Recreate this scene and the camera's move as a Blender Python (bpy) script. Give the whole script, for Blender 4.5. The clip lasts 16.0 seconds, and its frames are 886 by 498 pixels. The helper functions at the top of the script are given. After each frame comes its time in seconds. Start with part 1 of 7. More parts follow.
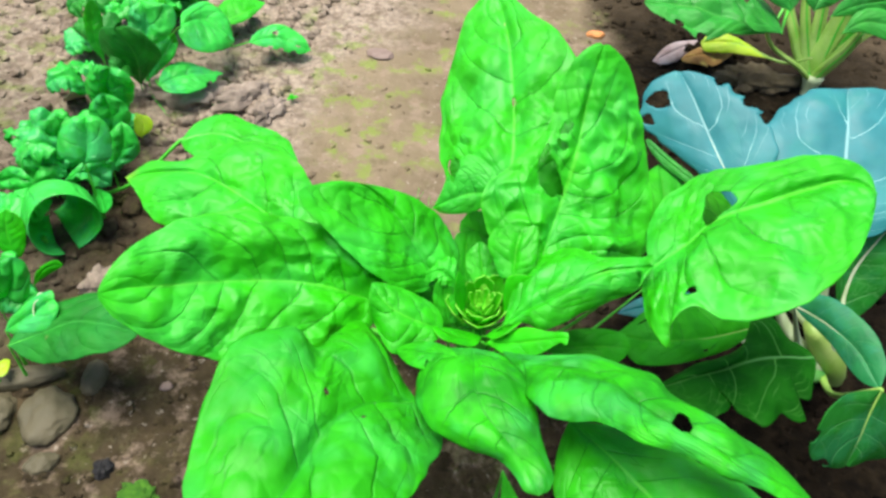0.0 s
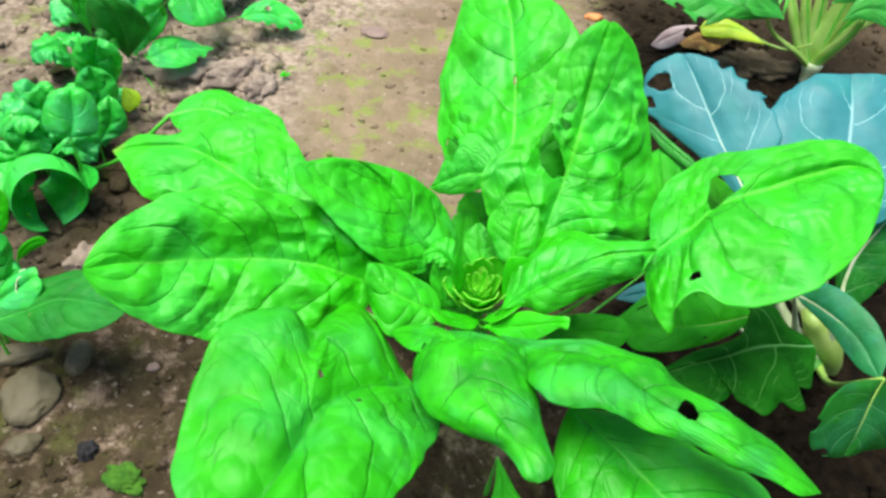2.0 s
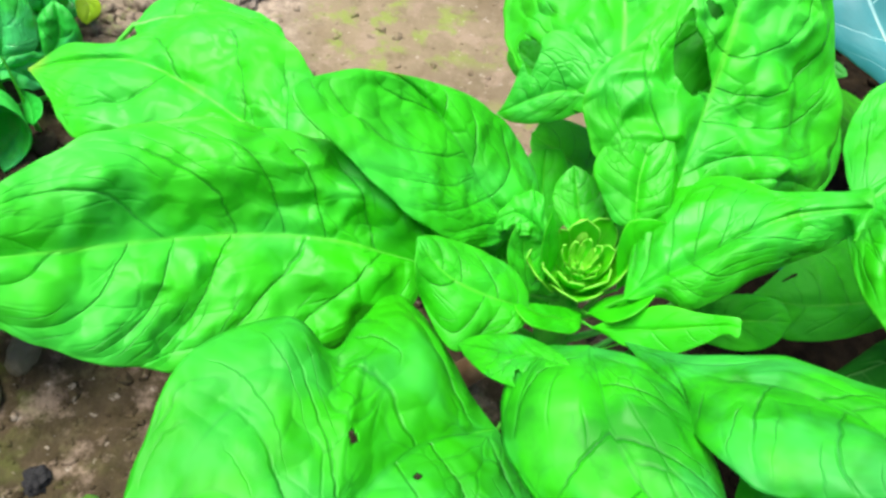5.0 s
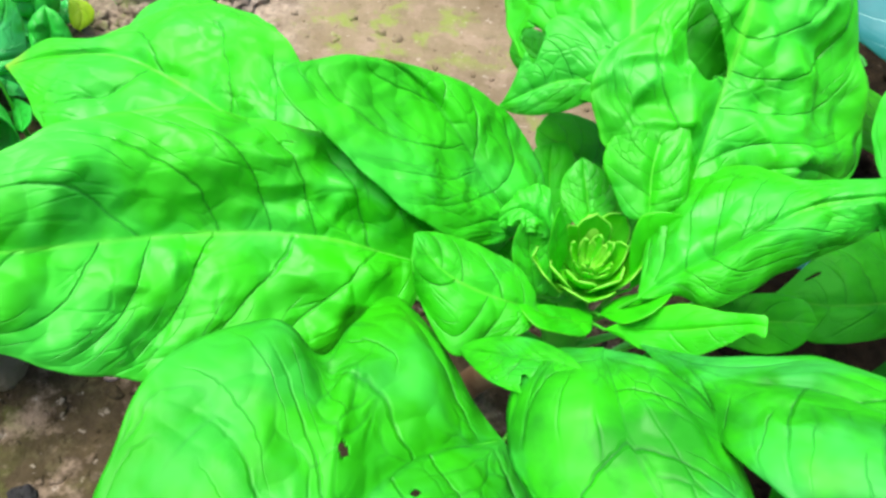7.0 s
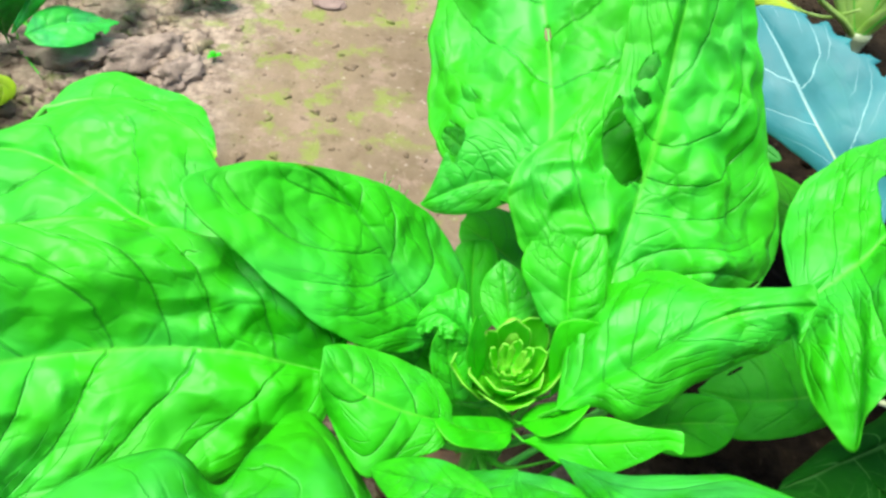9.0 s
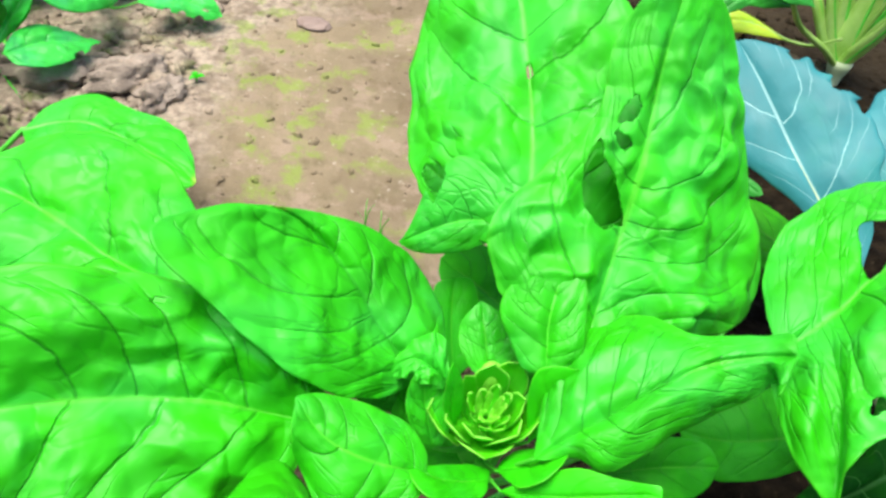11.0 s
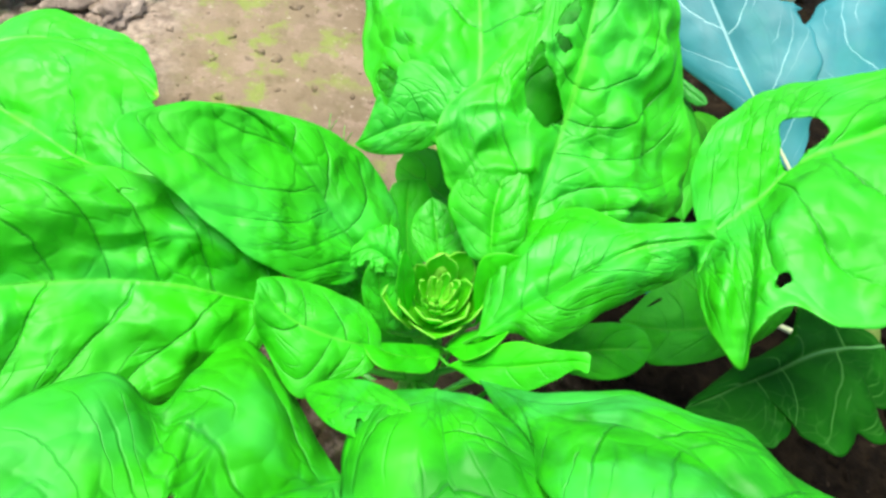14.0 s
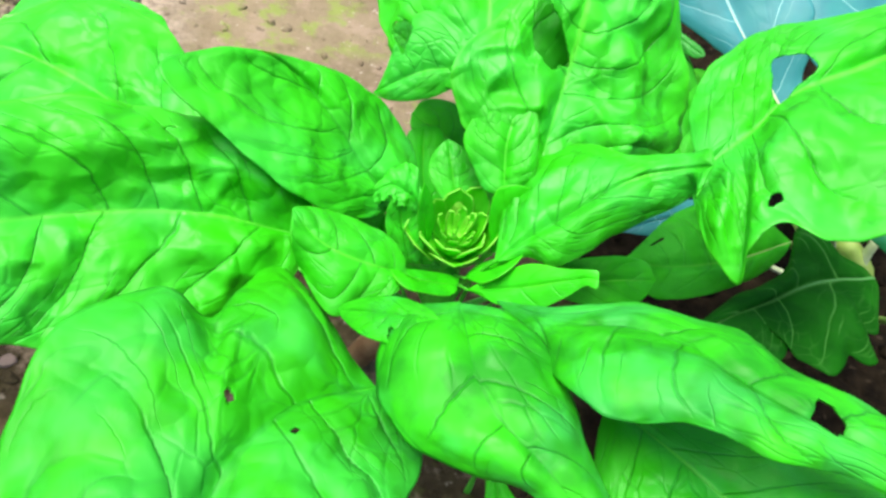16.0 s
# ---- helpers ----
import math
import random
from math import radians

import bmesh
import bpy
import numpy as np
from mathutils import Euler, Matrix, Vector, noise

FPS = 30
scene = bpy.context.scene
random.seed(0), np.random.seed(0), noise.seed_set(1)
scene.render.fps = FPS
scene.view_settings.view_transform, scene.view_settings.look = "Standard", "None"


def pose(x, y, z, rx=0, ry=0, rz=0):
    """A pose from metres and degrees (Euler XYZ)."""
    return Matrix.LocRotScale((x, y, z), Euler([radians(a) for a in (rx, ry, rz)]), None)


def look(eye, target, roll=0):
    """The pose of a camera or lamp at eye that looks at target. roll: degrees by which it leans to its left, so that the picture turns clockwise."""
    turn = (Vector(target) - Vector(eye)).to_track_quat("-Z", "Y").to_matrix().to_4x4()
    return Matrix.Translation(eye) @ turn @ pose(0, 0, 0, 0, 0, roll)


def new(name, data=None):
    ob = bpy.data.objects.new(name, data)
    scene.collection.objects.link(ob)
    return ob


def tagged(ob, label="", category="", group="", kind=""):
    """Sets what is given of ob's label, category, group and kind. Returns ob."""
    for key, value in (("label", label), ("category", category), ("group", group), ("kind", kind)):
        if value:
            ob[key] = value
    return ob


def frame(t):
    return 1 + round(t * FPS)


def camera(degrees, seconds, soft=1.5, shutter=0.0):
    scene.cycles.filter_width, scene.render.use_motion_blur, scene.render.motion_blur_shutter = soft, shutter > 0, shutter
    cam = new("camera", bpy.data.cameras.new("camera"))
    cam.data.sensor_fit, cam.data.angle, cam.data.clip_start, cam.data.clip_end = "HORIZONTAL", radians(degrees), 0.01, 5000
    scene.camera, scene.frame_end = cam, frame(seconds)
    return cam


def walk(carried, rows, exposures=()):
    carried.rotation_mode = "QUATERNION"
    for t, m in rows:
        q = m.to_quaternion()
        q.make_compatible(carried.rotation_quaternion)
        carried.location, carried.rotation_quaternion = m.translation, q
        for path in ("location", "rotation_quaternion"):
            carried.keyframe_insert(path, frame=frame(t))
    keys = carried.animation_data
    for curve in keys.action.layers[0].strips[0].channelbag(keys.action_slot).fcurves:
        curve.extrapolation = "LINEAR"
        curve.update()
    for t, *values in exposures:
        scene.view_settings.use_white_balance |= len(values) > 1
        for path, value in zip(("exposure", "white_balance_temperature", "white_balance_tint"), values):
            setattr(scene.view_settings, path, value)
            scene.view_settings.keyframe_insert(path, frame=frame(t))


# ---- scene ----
cam = camera(61.60, 16.0, soft=2.8)
PATH = [
    (0, (-0.0006, -0.2496, 0.4468), (-0.0317, 0.0913, 0.0823), 6.40),
    (0.5, (-0.0002, -0.2506, 0.4469), (-0.0326, 0.0895, 0.0818), 6.60),
    (1, (0.0004, -0.2515, 0.4472), (-0.0283, 0.0889, 0.0821), 7.06),
    (1.5, (-0.0020, -0.2514, 0.4463), (-0.0296, 0.0886, 0.0808), 7.21),
    (2, (-0.0057, -0.2451, 0.4369), (-0.0271, 0.0903, 0.0667), 8.42),
    (2.5, (-0.0088, -0.2365, 0.4262), (-0.0328, 0.0929, 0.0508), 7.65),
    (3, (-0.0118, -0.2205, 0.4113), (-0.0345, 0.1058, 0.0332), 5.64),
    (3.5, (-0.0165, -0.2082, 0.3986), (-0.0294, 0.1030, 0.0075), 6.99),
    (4, (-0.0204, -0.1900, 0.3837), (-0.0218, 0.1169, -0.0111), 8.91),
    (4.5, (-0.0327, -0.1737, 0.3655), (-0.0553, 0.1234, -0.0360), 6.70),
    (5, (-0.0373, -0.1548, 0.3469), (-0.0568, 0.1421, -0.0550), 7.26),
    (7.5, (-0.0342, -0.1461, 0.3310), (-0.0618, 0.1635, -0.0606), 5.36),
    (8, (-0.0331, -0.1419, 0.3340), (-0.0535, 0.1807, -0.0475), 7.21),
    (8.5, (-0.0296, -0.1376, 0.3359), (-0.0437, 0.1916, -0.0401), 7.80),
    (9, (-0.0282, -0.1326, 0.3365), (-0.0255, 0.2058, -0.0316), 9.74),
    (9.5, (-0.0280, -0.1317, 0.3401), (-0.0214, 0.2132, -0.0218), 10.99),
    (12, (-0.0253, -0.1187, 0.3407), (-0.0085, 0.2269, -0.0202), 12.01),
    (12.5, (-0.0228, -0.1243, 0.3418), (0.0029, 0.2129, -0.0266), 13.46),
    (13, (-0.0231, -0.1299, 0.3414), (0.0008, 0.1923, -0.0403), 12.89),
    (13.5, (-0.0212, -0.1346, 0.3453), (0.0064, 0.1830, -0.0399), 13.13),
    (14, (-0.0189, -0.1420, 0.3466), (0.0168, 0.1704, -0.0422), 14.18),
    (14.5, (-0.0176, -0.1473, 0.3493), (0.0159, 0.1654, -0.0395), 13.11),
    (15, (-0.0191, -0.1511, 0.3507), (0.0147, 0.1617, -0.0380), 13.53),
    (15.5, (-0.0220, -0.1592, 0.3499), (0.0154, 0.1484, -0.0425), 14.01),
    (16, (-0.0230, -0.1678, 0.3502), (0.0127, 0.1360, -0.0453), 13.07),
]
walk(cam, [(t, look(eye, target, roll)) for t, eye, target, roll in PATH], exposures=[(0, 0.46), (3.0, 0.48), (4.5, 0.60), (8.0, 0.62), (12.0, 0.63), (16, 0.66)])

# ---- light ----
world = bpy.data.worlds.new("sky")
scene.world = world
world.use_nodes = True
wn = world.node_tree
sky = wn.nodes.new("ShaderNodeTexSky")
sky.sky_type = "NISHITA"
sky.sun_disc = False
sky.sun_elevation, sky.sun_rotation = radians(80), radians(-70)
sky.dust_density, sky.ozone_density = 3.0, 1.0
wn.links.new(sky.outputs[0], wn.nodes["Background"].inputs[0])
wn.nodes["Background"].inputs[1].default_value = 0.13
sun = new("sun", bpy.data.lights.new("sun", "SUN"))
sun.data.energy, sun.data.angle, sun.data.color = 4.3, radians(44), (1.0, 0.97, 0.92)
sun.matrix_world = look((-0.22, 0.0, 1.0), (0, 0, 0))


# ---- materials ----
def material(name):
    m = bpy.data.materials.new(name)
    m.use_nodes = True
    nt = m.node_tree
    nt.nodes.clear()
    return m, nt


def node(nt, kind, *links, **values):
    """A node; links go into its inputs in order, values are attributes or inputs by name."""
    n = nt.nodes.new(kind)
    for i, v in enumerate(links):
        if v is None:
            continue
        if isinstance(v, bpy.types.NodeSocket):
            nt.links.new(v, n.inputs[i])
        else:
            n.inputs[i].default_value = v
    for k, v in values.items():
        set_node(n, nt, k, v)
    return n


def set_node(n, nt, k, v):
    if k == "op":
        n.operation = v
    elif k == "blend":
        n.data_type, n.blend_type = "RGBA", v
    elif k == "feature":
        n.feature = v
    elif isinstance(v, bpy.types.NodeSocket):
        nt.links.new(v, n.inputs[k.replace("_", " ")])
    else:
        n.inputs[k.replace("_", " ")].default_value = v


def maths(nt, op, a, b=None, c=None):
    return node(nt, "ShaderNodeMath", a, b, c, op=op).outputs[0]


def blend(nt, fac, a, b):
    n = nt.nodes.new("ShaderNodeMix")
    n.data_type = "RGBA"
    for i, v in ((0, fac), (6, a), (7, b)):
        if isinstance(v, bpy.types.NodeSocket):
            nt.links.new(v, n.inputs[i])
        else:
            n.inputs[i].default_value = v if i == 0 else (*v, 1)
    return n.outputs[2]


def span(nt, v, lo, hi, to_lo=0.0, to_hi=1.0):
    n = nt.nodes.new("ShaderNodeMapRange")
    n.interpolation_type = "SMOOTHSTEP"
    nt.links.new(v, n.inputs[0])
    for i, x in enumerate((lo, hi, to_lo, to_hi)):
        n.inputs[i + 1].default_value = x
    return n.outputs[0]


def fractal(nt, coord, scale, detail=4.0, rough=0.55):
    return node(nt, "ShaderNodeTexNoise", coord, Scale=scale, Detail=detail, Roughness=rough).outputs[0]


def leaf_material(name, deep, bright, vein, side, pale=(0.09, 0.74, 0.06), rough=0.44, thin=0.22, vein_w=0.13, rib_w=0.035, vein_mix=0.42, netted=0.22, wrinkles=0.52, bump=0.5, margin=0.0, spec=0.5, tip=0.0, sheen_tone_mix=0.3, sink=0.75, puff=0.0, curly=0.16):
    m, nt = material(name)
    geo = nt.nodes.new("ShaderNodeTexCoord")
    at = nt.nodes.new("ShaderNodeUVMap")
    at.uv_map = "veins"
    uv = node(nt, "ShaderNodeSeparateXYZ", at.outputs[0])
    phase, v = uv.outputs[0], maths(nt, "ABSOLUTE", maths(nt, "SUBTRACT", maths(nt, "MULTIPLY", uv.outputs[1], 2.0), 1.0))
    obj = geo.outputs["Object"]
    wobble = maths(nt, "ADD", phase, maths(nt, "MULTIPLY", maths(nt, "SUBTRACT", fractal(nt, obj, 130.0, 2.0), 0.5), curly))
    stripe = maths(nt, "ABSOLUTE", maths(nt, "SINE", maths(nt, "MULTIPLY", wobble, math.pi)))
    lateral = maths(nt, "MULTIPLY", span(nt, stripe, vein_w, 0.0), span(nt, v, 0.98, 0.55))
    rib = span(nt, v, rib_w, rib_w * 0.3)
    bend = maths(nt, "MULTIPLY", maths(nt, "SUBTRACT", fractal(nt, obj, 60.0, 1.0), 0.5), 0.7)
    cell = node(nt, "ShaderNodeCombineXYZ", maths(nt, "ADD", maths(nt, "MULTIPLY", wobble, 1.5), bend), maths(nt, "ADD", maths(nt, "MULTIPLY", uv.outputs[1], 8.0), bend), node(nt, "ShaderNodeObjectInfo").outputs["Random"])
    apart = node(nt, "ShaderNodeTexVoronoi", cell.outputs[0], feature="DISTANCE_TO_EDGE", Scale=1.0).outputs[0]
    where = span(nt, fractal(nt, obj, 40.0, 2.0), 0.38, 0.62)
    net = maths(nt, "MULTIPLY", span(nt, apart, 0.05, 0.0), where)
    forked = maths(nt, "ABSOLUTE", maths(nt, "SINE", maths(nt, "MULTIPLY", maths(nt, "ADD", wobble, maths(nt, "MULTIPLY", v, 0.35)), 2.0 * math.pi)))
    fork = maths(nt, "MULTIPLY", span(nt, forked, vein_w * 1.3, 0.0), maths(nt, "MULTIPLY", span(nt, v, 0.40, 0.60), span(nt, v, 0.99, 0.85)))
    fork = maths(nt, "MULTIPLY", fork, span(nt, fractal(nt, obj, 32.0, 1.0), 0.44, 0.58))
    along = nt.nodes.new("ShaderNodeUVMap")
    along.uv_map = "blade"
    s = node(nt, "ShaderNodeSeparateXYZ", along.outputs[0]).outputs[0]
    reach = maths(nt, "MULTIPLY", span(nt, s, 0.93, 0.72), span(nt, s, 0.03, 0.16))
    lateral = maths(nt, "MULTIPLY", lateral, reach)
    big = fractal(nt, obj, 48.0, 4.0)
    fine = fractal(nt, obj, 420.0, 3.0)
    rand = node(nt, "ShaderNodeObjectInfo").outputs["Random"]
    tone = maths(nt, "ADD", span(nt, big, 0.33, 0.68), maths(nt, "MULTIPLY", maths(nt, "SUBTRACT", rand, 0.5), 0.5))
    col = blend(nt, maths(nt, "MINIMUM", maths(nt, "MAXIMUM", tone, 0.0), 1.0), deep, bright)
    col = blend(nt, maths(nt, "MULTIPLY", fine, 0.25), col, deep)
    # side colours the veins; the spinach's dark one paints shade in their grooves
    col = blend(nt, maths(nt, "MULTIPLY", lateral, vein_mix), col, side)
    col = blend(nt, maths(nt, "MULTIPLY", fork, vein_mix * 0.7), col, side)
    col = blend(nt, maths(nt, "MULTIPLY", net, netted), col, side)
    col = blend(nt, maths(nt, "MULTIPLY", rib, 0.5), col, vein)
    if margin:
        col = blend(nt, span(nt, v, 0.94, 1.0, 0.0, margin), col, vein)
    if tip:
        faded = span(nt, maths(nt, "ADD", s, maths(nt, "MULTIPLY", fractal(nt, obj, 120.0, 3.0), 0.10)), 1.0, 1.07, 0.0, tip)
        col = blend(nt, faded, col, (0.42, 0.50, 0.05))
    # pale patches: sky sheen painted on the green leaves, plain tone on the rest
    sheen_tone = maths(nt, "MULTIPLY", span(nt, fractal(nt, obj, 30.0, 4.0, 0.6), 0.46, 0.62), sheen_tone_mix)
    col = blend(nt, sheen_tone, col, pale)
    specks = span(nt, fractal(nt, obj, 95.0, 1.0), 0.80, 0.86)
    col = blend(nt, maths(nt, "MULTIPLY", specks, 0.5), col, (0.45, 0.40, 0.16))
    soft = maths(nt, "ADD", maths(nt, "MULTIPLY", fractal(nt, obj, 70.0, 1.0, 0.4), 1.6), maths(nt, "MULTIPLY", fractal(nt, obj, 190.0, 1.0, 0.4), 0.8))
    wrinkle = maths(nt, "ADD", maths(nt, "MULTIPLY", soft, 1.5), maths(nt, "MULTIPLY", fine, 0.16))
    sunk = maths(nt, "ADD", maths(nt, "MULTIPLY", span(nt, stripe, vein_w * 2.0, 0.0), maths(nt, "MULTIPLY", reach, span(nt, v, 0.98, 0.6))), maths(nt, "ADD", maths(nt, "MULTIPLY", fork, 0.55), maths(nt, "MULTIPLY", span(nt, apart, 0.10, 0.0), maths(nt, "MULTIPLY", where, 0.4))))
    height = maths(nt, "SUBTRACT", maths(nt, "MULTIPLY", wrinkle, wrinkles), maths(nt, "MULTIPLY", sunk, sink))
    if puff:
        # blisters between the small veins
        warped = node(nt, "ShaderNodeVectorMath", obj, node(nt, "ShaderNodeVectorMath", node(nt, "ShaderNodeTexNoise", obj, Scale=70.0, Detail=1.0).outputs[1], (0.012, 0.012, 0.012), op="MULTIPLY").outputs[0], op="ADD").outputs[0]
        cells = node(nt, "ShaderNodeTexVoronoi", warped, feature="SMOOTH_F1", Scale=120.0, Smoothness=0.35).outputs[0]
        pillow = maths(nt, "MULTIPLY", maths(nt, "MULTIPLY", cells, cells), span(nt, fractal(nt, obj, 22.0, 2.0), 0.36, 0.60, 0.25, 1.0))
        height = maths(nt, "SUBTRACT", height, maths(nt, "MULTIPLY", pillow, puff))
    bp = node(nt, "ShaderNodeBump", Strength=bump, Distance=0.0015, Height=height)
    pr = node(nt, "ShaderNodeBsdfPrincipled", Roughness=rough, Normal=bp.outputs[0])
    nt.links.new(col, pr.inputs["Base Color"])
    nt.links.new(span(nt, fractal(nt, obj, 55.0, 3.0), 0.3, 0.7, rough - 0.08, rough + 0.10), pr.inputs["Roughness"])
    pr.inputs["Specular IOR Level"].default_value = spec
    glow = node(nt, "ShaderNodeHueSaturation", Hue=0.485, Saturation=1.1, Value=1.15, Color=col).outputs[0]
    tr = node(nt, "ShaderNodeBsdfTranslucent", glow)
    mix = node(nt, "ShaderNodeMixShader", thin, pr.outputs[0], tr.outputs[0])
    out = nt.nodes.new("ShaderNodeOutputMaterial")
    nt.links.new(mix.outputs[0], out.inputs[0])
    return m


def plain(name, low, high, scale, rough=0.6, bump=0.3, depth=0.001, detail=5.0, spots=None):
    m, nt = material(name)
    obj = nt.nodes.new("ShaderNodeTexCoord").outputs["Object"]
    big, fine = fractal(nt, obj, scale, detail), fractal(nt, obj, scale * 9, 4.0)
    col = blend(nt, span(nt, big, 0.3, 0.7), low, high)
    col = blend(nt, maths(nt, "MULTIPLY", fine, 0.4), col, low)
    if spots:
        col = blend(nt, span(nt, fractal(nt, obj, scale * 2.3, 2.0), 0.58, 0.7), col, spots)
    bp = node(nt, "ShaderNodeBump", Strength=bump, Distance=depth, Height=maths(nt, "ADD", big, fine))
    pr = node(nt, "ShaderNodeBsdfPrincipled", Roughness=rough, Normal=bp.outputs[0])
    nt.links.new(col, pr.inputs["Base Color"])
    out = nt.nodes.new("ShaderNodeOutputMaterial")
    nt.links.new(pr.outputs[0], out.inputs[0])
    return m


def soil_material():
    m, nt = material("soil")
    obj = nt.nodes.new("ShaderNodeNewGeometry").outputs["Position"]
    xyz = node(nt, "ShaderNodeSeparateXYZ", obj)
    x, y = xyz.outputs[0], xyz.outputs[1]
    a, b, c = fractal(nt, obj, 9.0, 5.0), fractal(nt, obj, 70.0, 6.0, 0.65), fractal(nt, obj, 520.0, 4.0, 0.7)
    warp = maths(nt, "MULTIPLY", maths(nt, "SUBTRACT", fractal(nt, obj, 9.0, 4.0), 0.5), 0.20)
    # the trodden strip between the rows, and the moist, shade-darkened dug bed beside it
    u = maths(nt, "ADD", maths(nt, "ADD", x, maths(nt, "MULTIPLY", y, -0.20)), warp)
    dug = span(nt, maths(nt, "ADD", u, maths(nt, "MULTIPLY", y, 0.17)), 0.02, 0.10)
    loose = span(nt, u, -0.21, -0.29)
    # browner soil by and under the spinach, its shade put into the colour
    near_shade = span(nt, maths(nt, "ADD", maths(nt, "ADD", y, maths(nt, "MULTIPLY", x, 0.35)), warp), 0.19, 0.08)
    near_shade = maths(nt, "MULTIPLY", near_shade, span(nt, maths(nt, "ADD", x, warp), -0.42, -0.28, 0.55, 1.0))
    tan = blend(nt, span(nt, a, 0.35, 0.65), (0.19, 0.148, 0.092), (0.28, 0.220, 0.138))
    grey = blend(nt, span(nt, b, 0.35, 0.65), (0.27, 0.21, 0.155), (0.50, 0.41, 0.31))
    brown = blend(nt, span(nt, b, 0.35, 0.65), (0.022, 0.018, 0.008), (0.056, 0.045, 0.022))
    # the bed's near-black is moist soil plus leaf shade painted in
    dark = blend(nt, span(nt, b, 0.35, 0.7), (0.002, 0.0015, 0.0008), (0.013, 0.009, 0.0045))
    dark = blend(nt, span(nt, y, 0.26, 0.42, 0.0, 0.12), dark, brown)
    col = blend(nt, loose, tan, grey)
    col = blend(nt, near_shade, col, brown)
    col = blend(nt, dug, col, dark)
    dry = maths(nt, "SUBTRACT", 1.0, maths(nt, "MULTIPLY", dug, 0.85))
    col = blend(nt, maths(nt, "MULTIPLY", dry, span(nt, b, 0.55, 0.75, 0.0, 0.35)), col, (0.10, 0.074, 0.040))
    col = blend(nt, maths(nt, "MULTIPLY", dry, span(nt, fractal(nt, obj, 24.0, 5.0, 0.65), 0.48, 0.70, 0.0, 0.40)), col, (0.13, 0.094, 0.050))
    col = blend(nt, maths(nt, "MULTIPLY", dry, maths(nt, "MULTIPLY", c, 0.3)), col, (0.10, 0.070, 0.040))
    strip = maths(nt, "SUBTRACT", 1.0, maths(nt, "MAXIMUM", dug, loose))
    col = blend(nt, maths(nt, "MULTIPLY", strip, span(nt, fractal(nt, obj, 38.0, 5.0, 0.7), 0.50, 0.64, 0.0, 0.55)), col, (0.32, 0.24, 0.175))
    col = blend(nt, maths(nt, "MULTIPLY", strip, span(nt, fractal(nt, obj, 55.0, 5.0, 0.7), 0.54, 0.70, 0.0, 0.50)), col, (0.13, 0.11, 0.055))
    col = blend(nt, maths(nt, "MULTIPLY", strip, span(nt, fractal(nt, obj, 160.0, 2.0), 0.66, 0.72, 0.0, 0.45)), col, (0.46, 0.40, 0.31))
    col = blend(nt, span(nt, fractal(nt, obj, 120.0, 2.0), 0.34, 0.28, 0.0, 0.5), col, (0.06, 0.045, 0.028))
    moss = maths(nt, "MULTIPLY", span(nt, fractal(nt, obj, 42.0, 5.0, 0.65), 0.50, 0.64), span(nt, fractal(nt, obj, 9.0, 2.0), 0.40, 0.56))
    moss = maths(nt, "MULTIPLY", moss, maths(nt, "SUBTRACT", 1.0, maths(nt, "MAXIMUM", dug, maths(nt, "MULTIPLY", near_shade, 0.8))))
    col = blend(nt, maths(nt, "MULTIPLY", moss, 0.6), col, (0.20, 0.30, 0.04))
    away = node(nt, "ShaderNodeVectorMath", obj, op="LENGTH").outputs["Value"]
    lane = maths(nt, "ABSOLUTE", maths(nt, "SINE", maths(nt, "MULTIPLY", maths(nt, "ADD", u, 0.12), math.pi / 0.62)))
    far = blend(nt, span(nt, maths(nt, "ADD", lane, maths(nt, "MULTIPLY", fractal(nt, obj, 4.0, 6.0, 0.65), 0.8)), 0.75, 1.25), (0.21, 0.158, 0.096), (0.12, 0.090, 0.055))
    far = blend(nt, span(nt, b, 0.40, 0.70, 0.0, 0.6), far, (0.07, 0.052, 0.032))
    col = blend(nt, span(nt, maths(nt, "ADD", away, maths(nt, "MULTIPLY", warp, 2.0)), 0.55, 0.95), col, far)
    grain = node(nt, "ShaderNodeTexVoronoi", obj, Scale=150.0).outputs[0]
    coarse = maths(nt, "MAXIMUM", loose, maths(nt, "MAXIMUM", dug, near_shade))
    crumb = maths(nt, "MULTIPLY", maths(nt, "SUBTRACT", 0.6, grain), maths(nt, "ADD", 0.15, maths(nt, "MULTIPLY", coarse, 0.9)))
    rough_h = maths(nt, "ADD", crumb, maths(nt, "ADD", maths(nt, "MULTIPLY", b, 1.0), maths(nt, "MULTIPLY", c, 0.45)))
    col = blend(nt, maths(nt, "MULTIPLY", span(nt, grain, 0.35, 0.75), maths(nt, "MULTIPLY", dry, maths(nt, "MULTIPLY", coarse, 0.30))), col, (0.05, 0.036, 0.024))
    bp = node(nt, "ShaderNodeBump", Strength=0.6, Distance=0.006, Height=rough_h)
    pr = node(nt, "ShaderNodeBsdfPrincipled", Normal=bp.outputs[0], Roughness=0.9)
    pr.inputs["Specular IOR Level"].default_value = 0.06
    nt.links.new(col, pr.inputs["Base Color"])
    out = nt.nodes.new("ShaderNodeOutputMaterial")
    nt.links.new(pr.outputs[0], out.inputs[0])
    return m


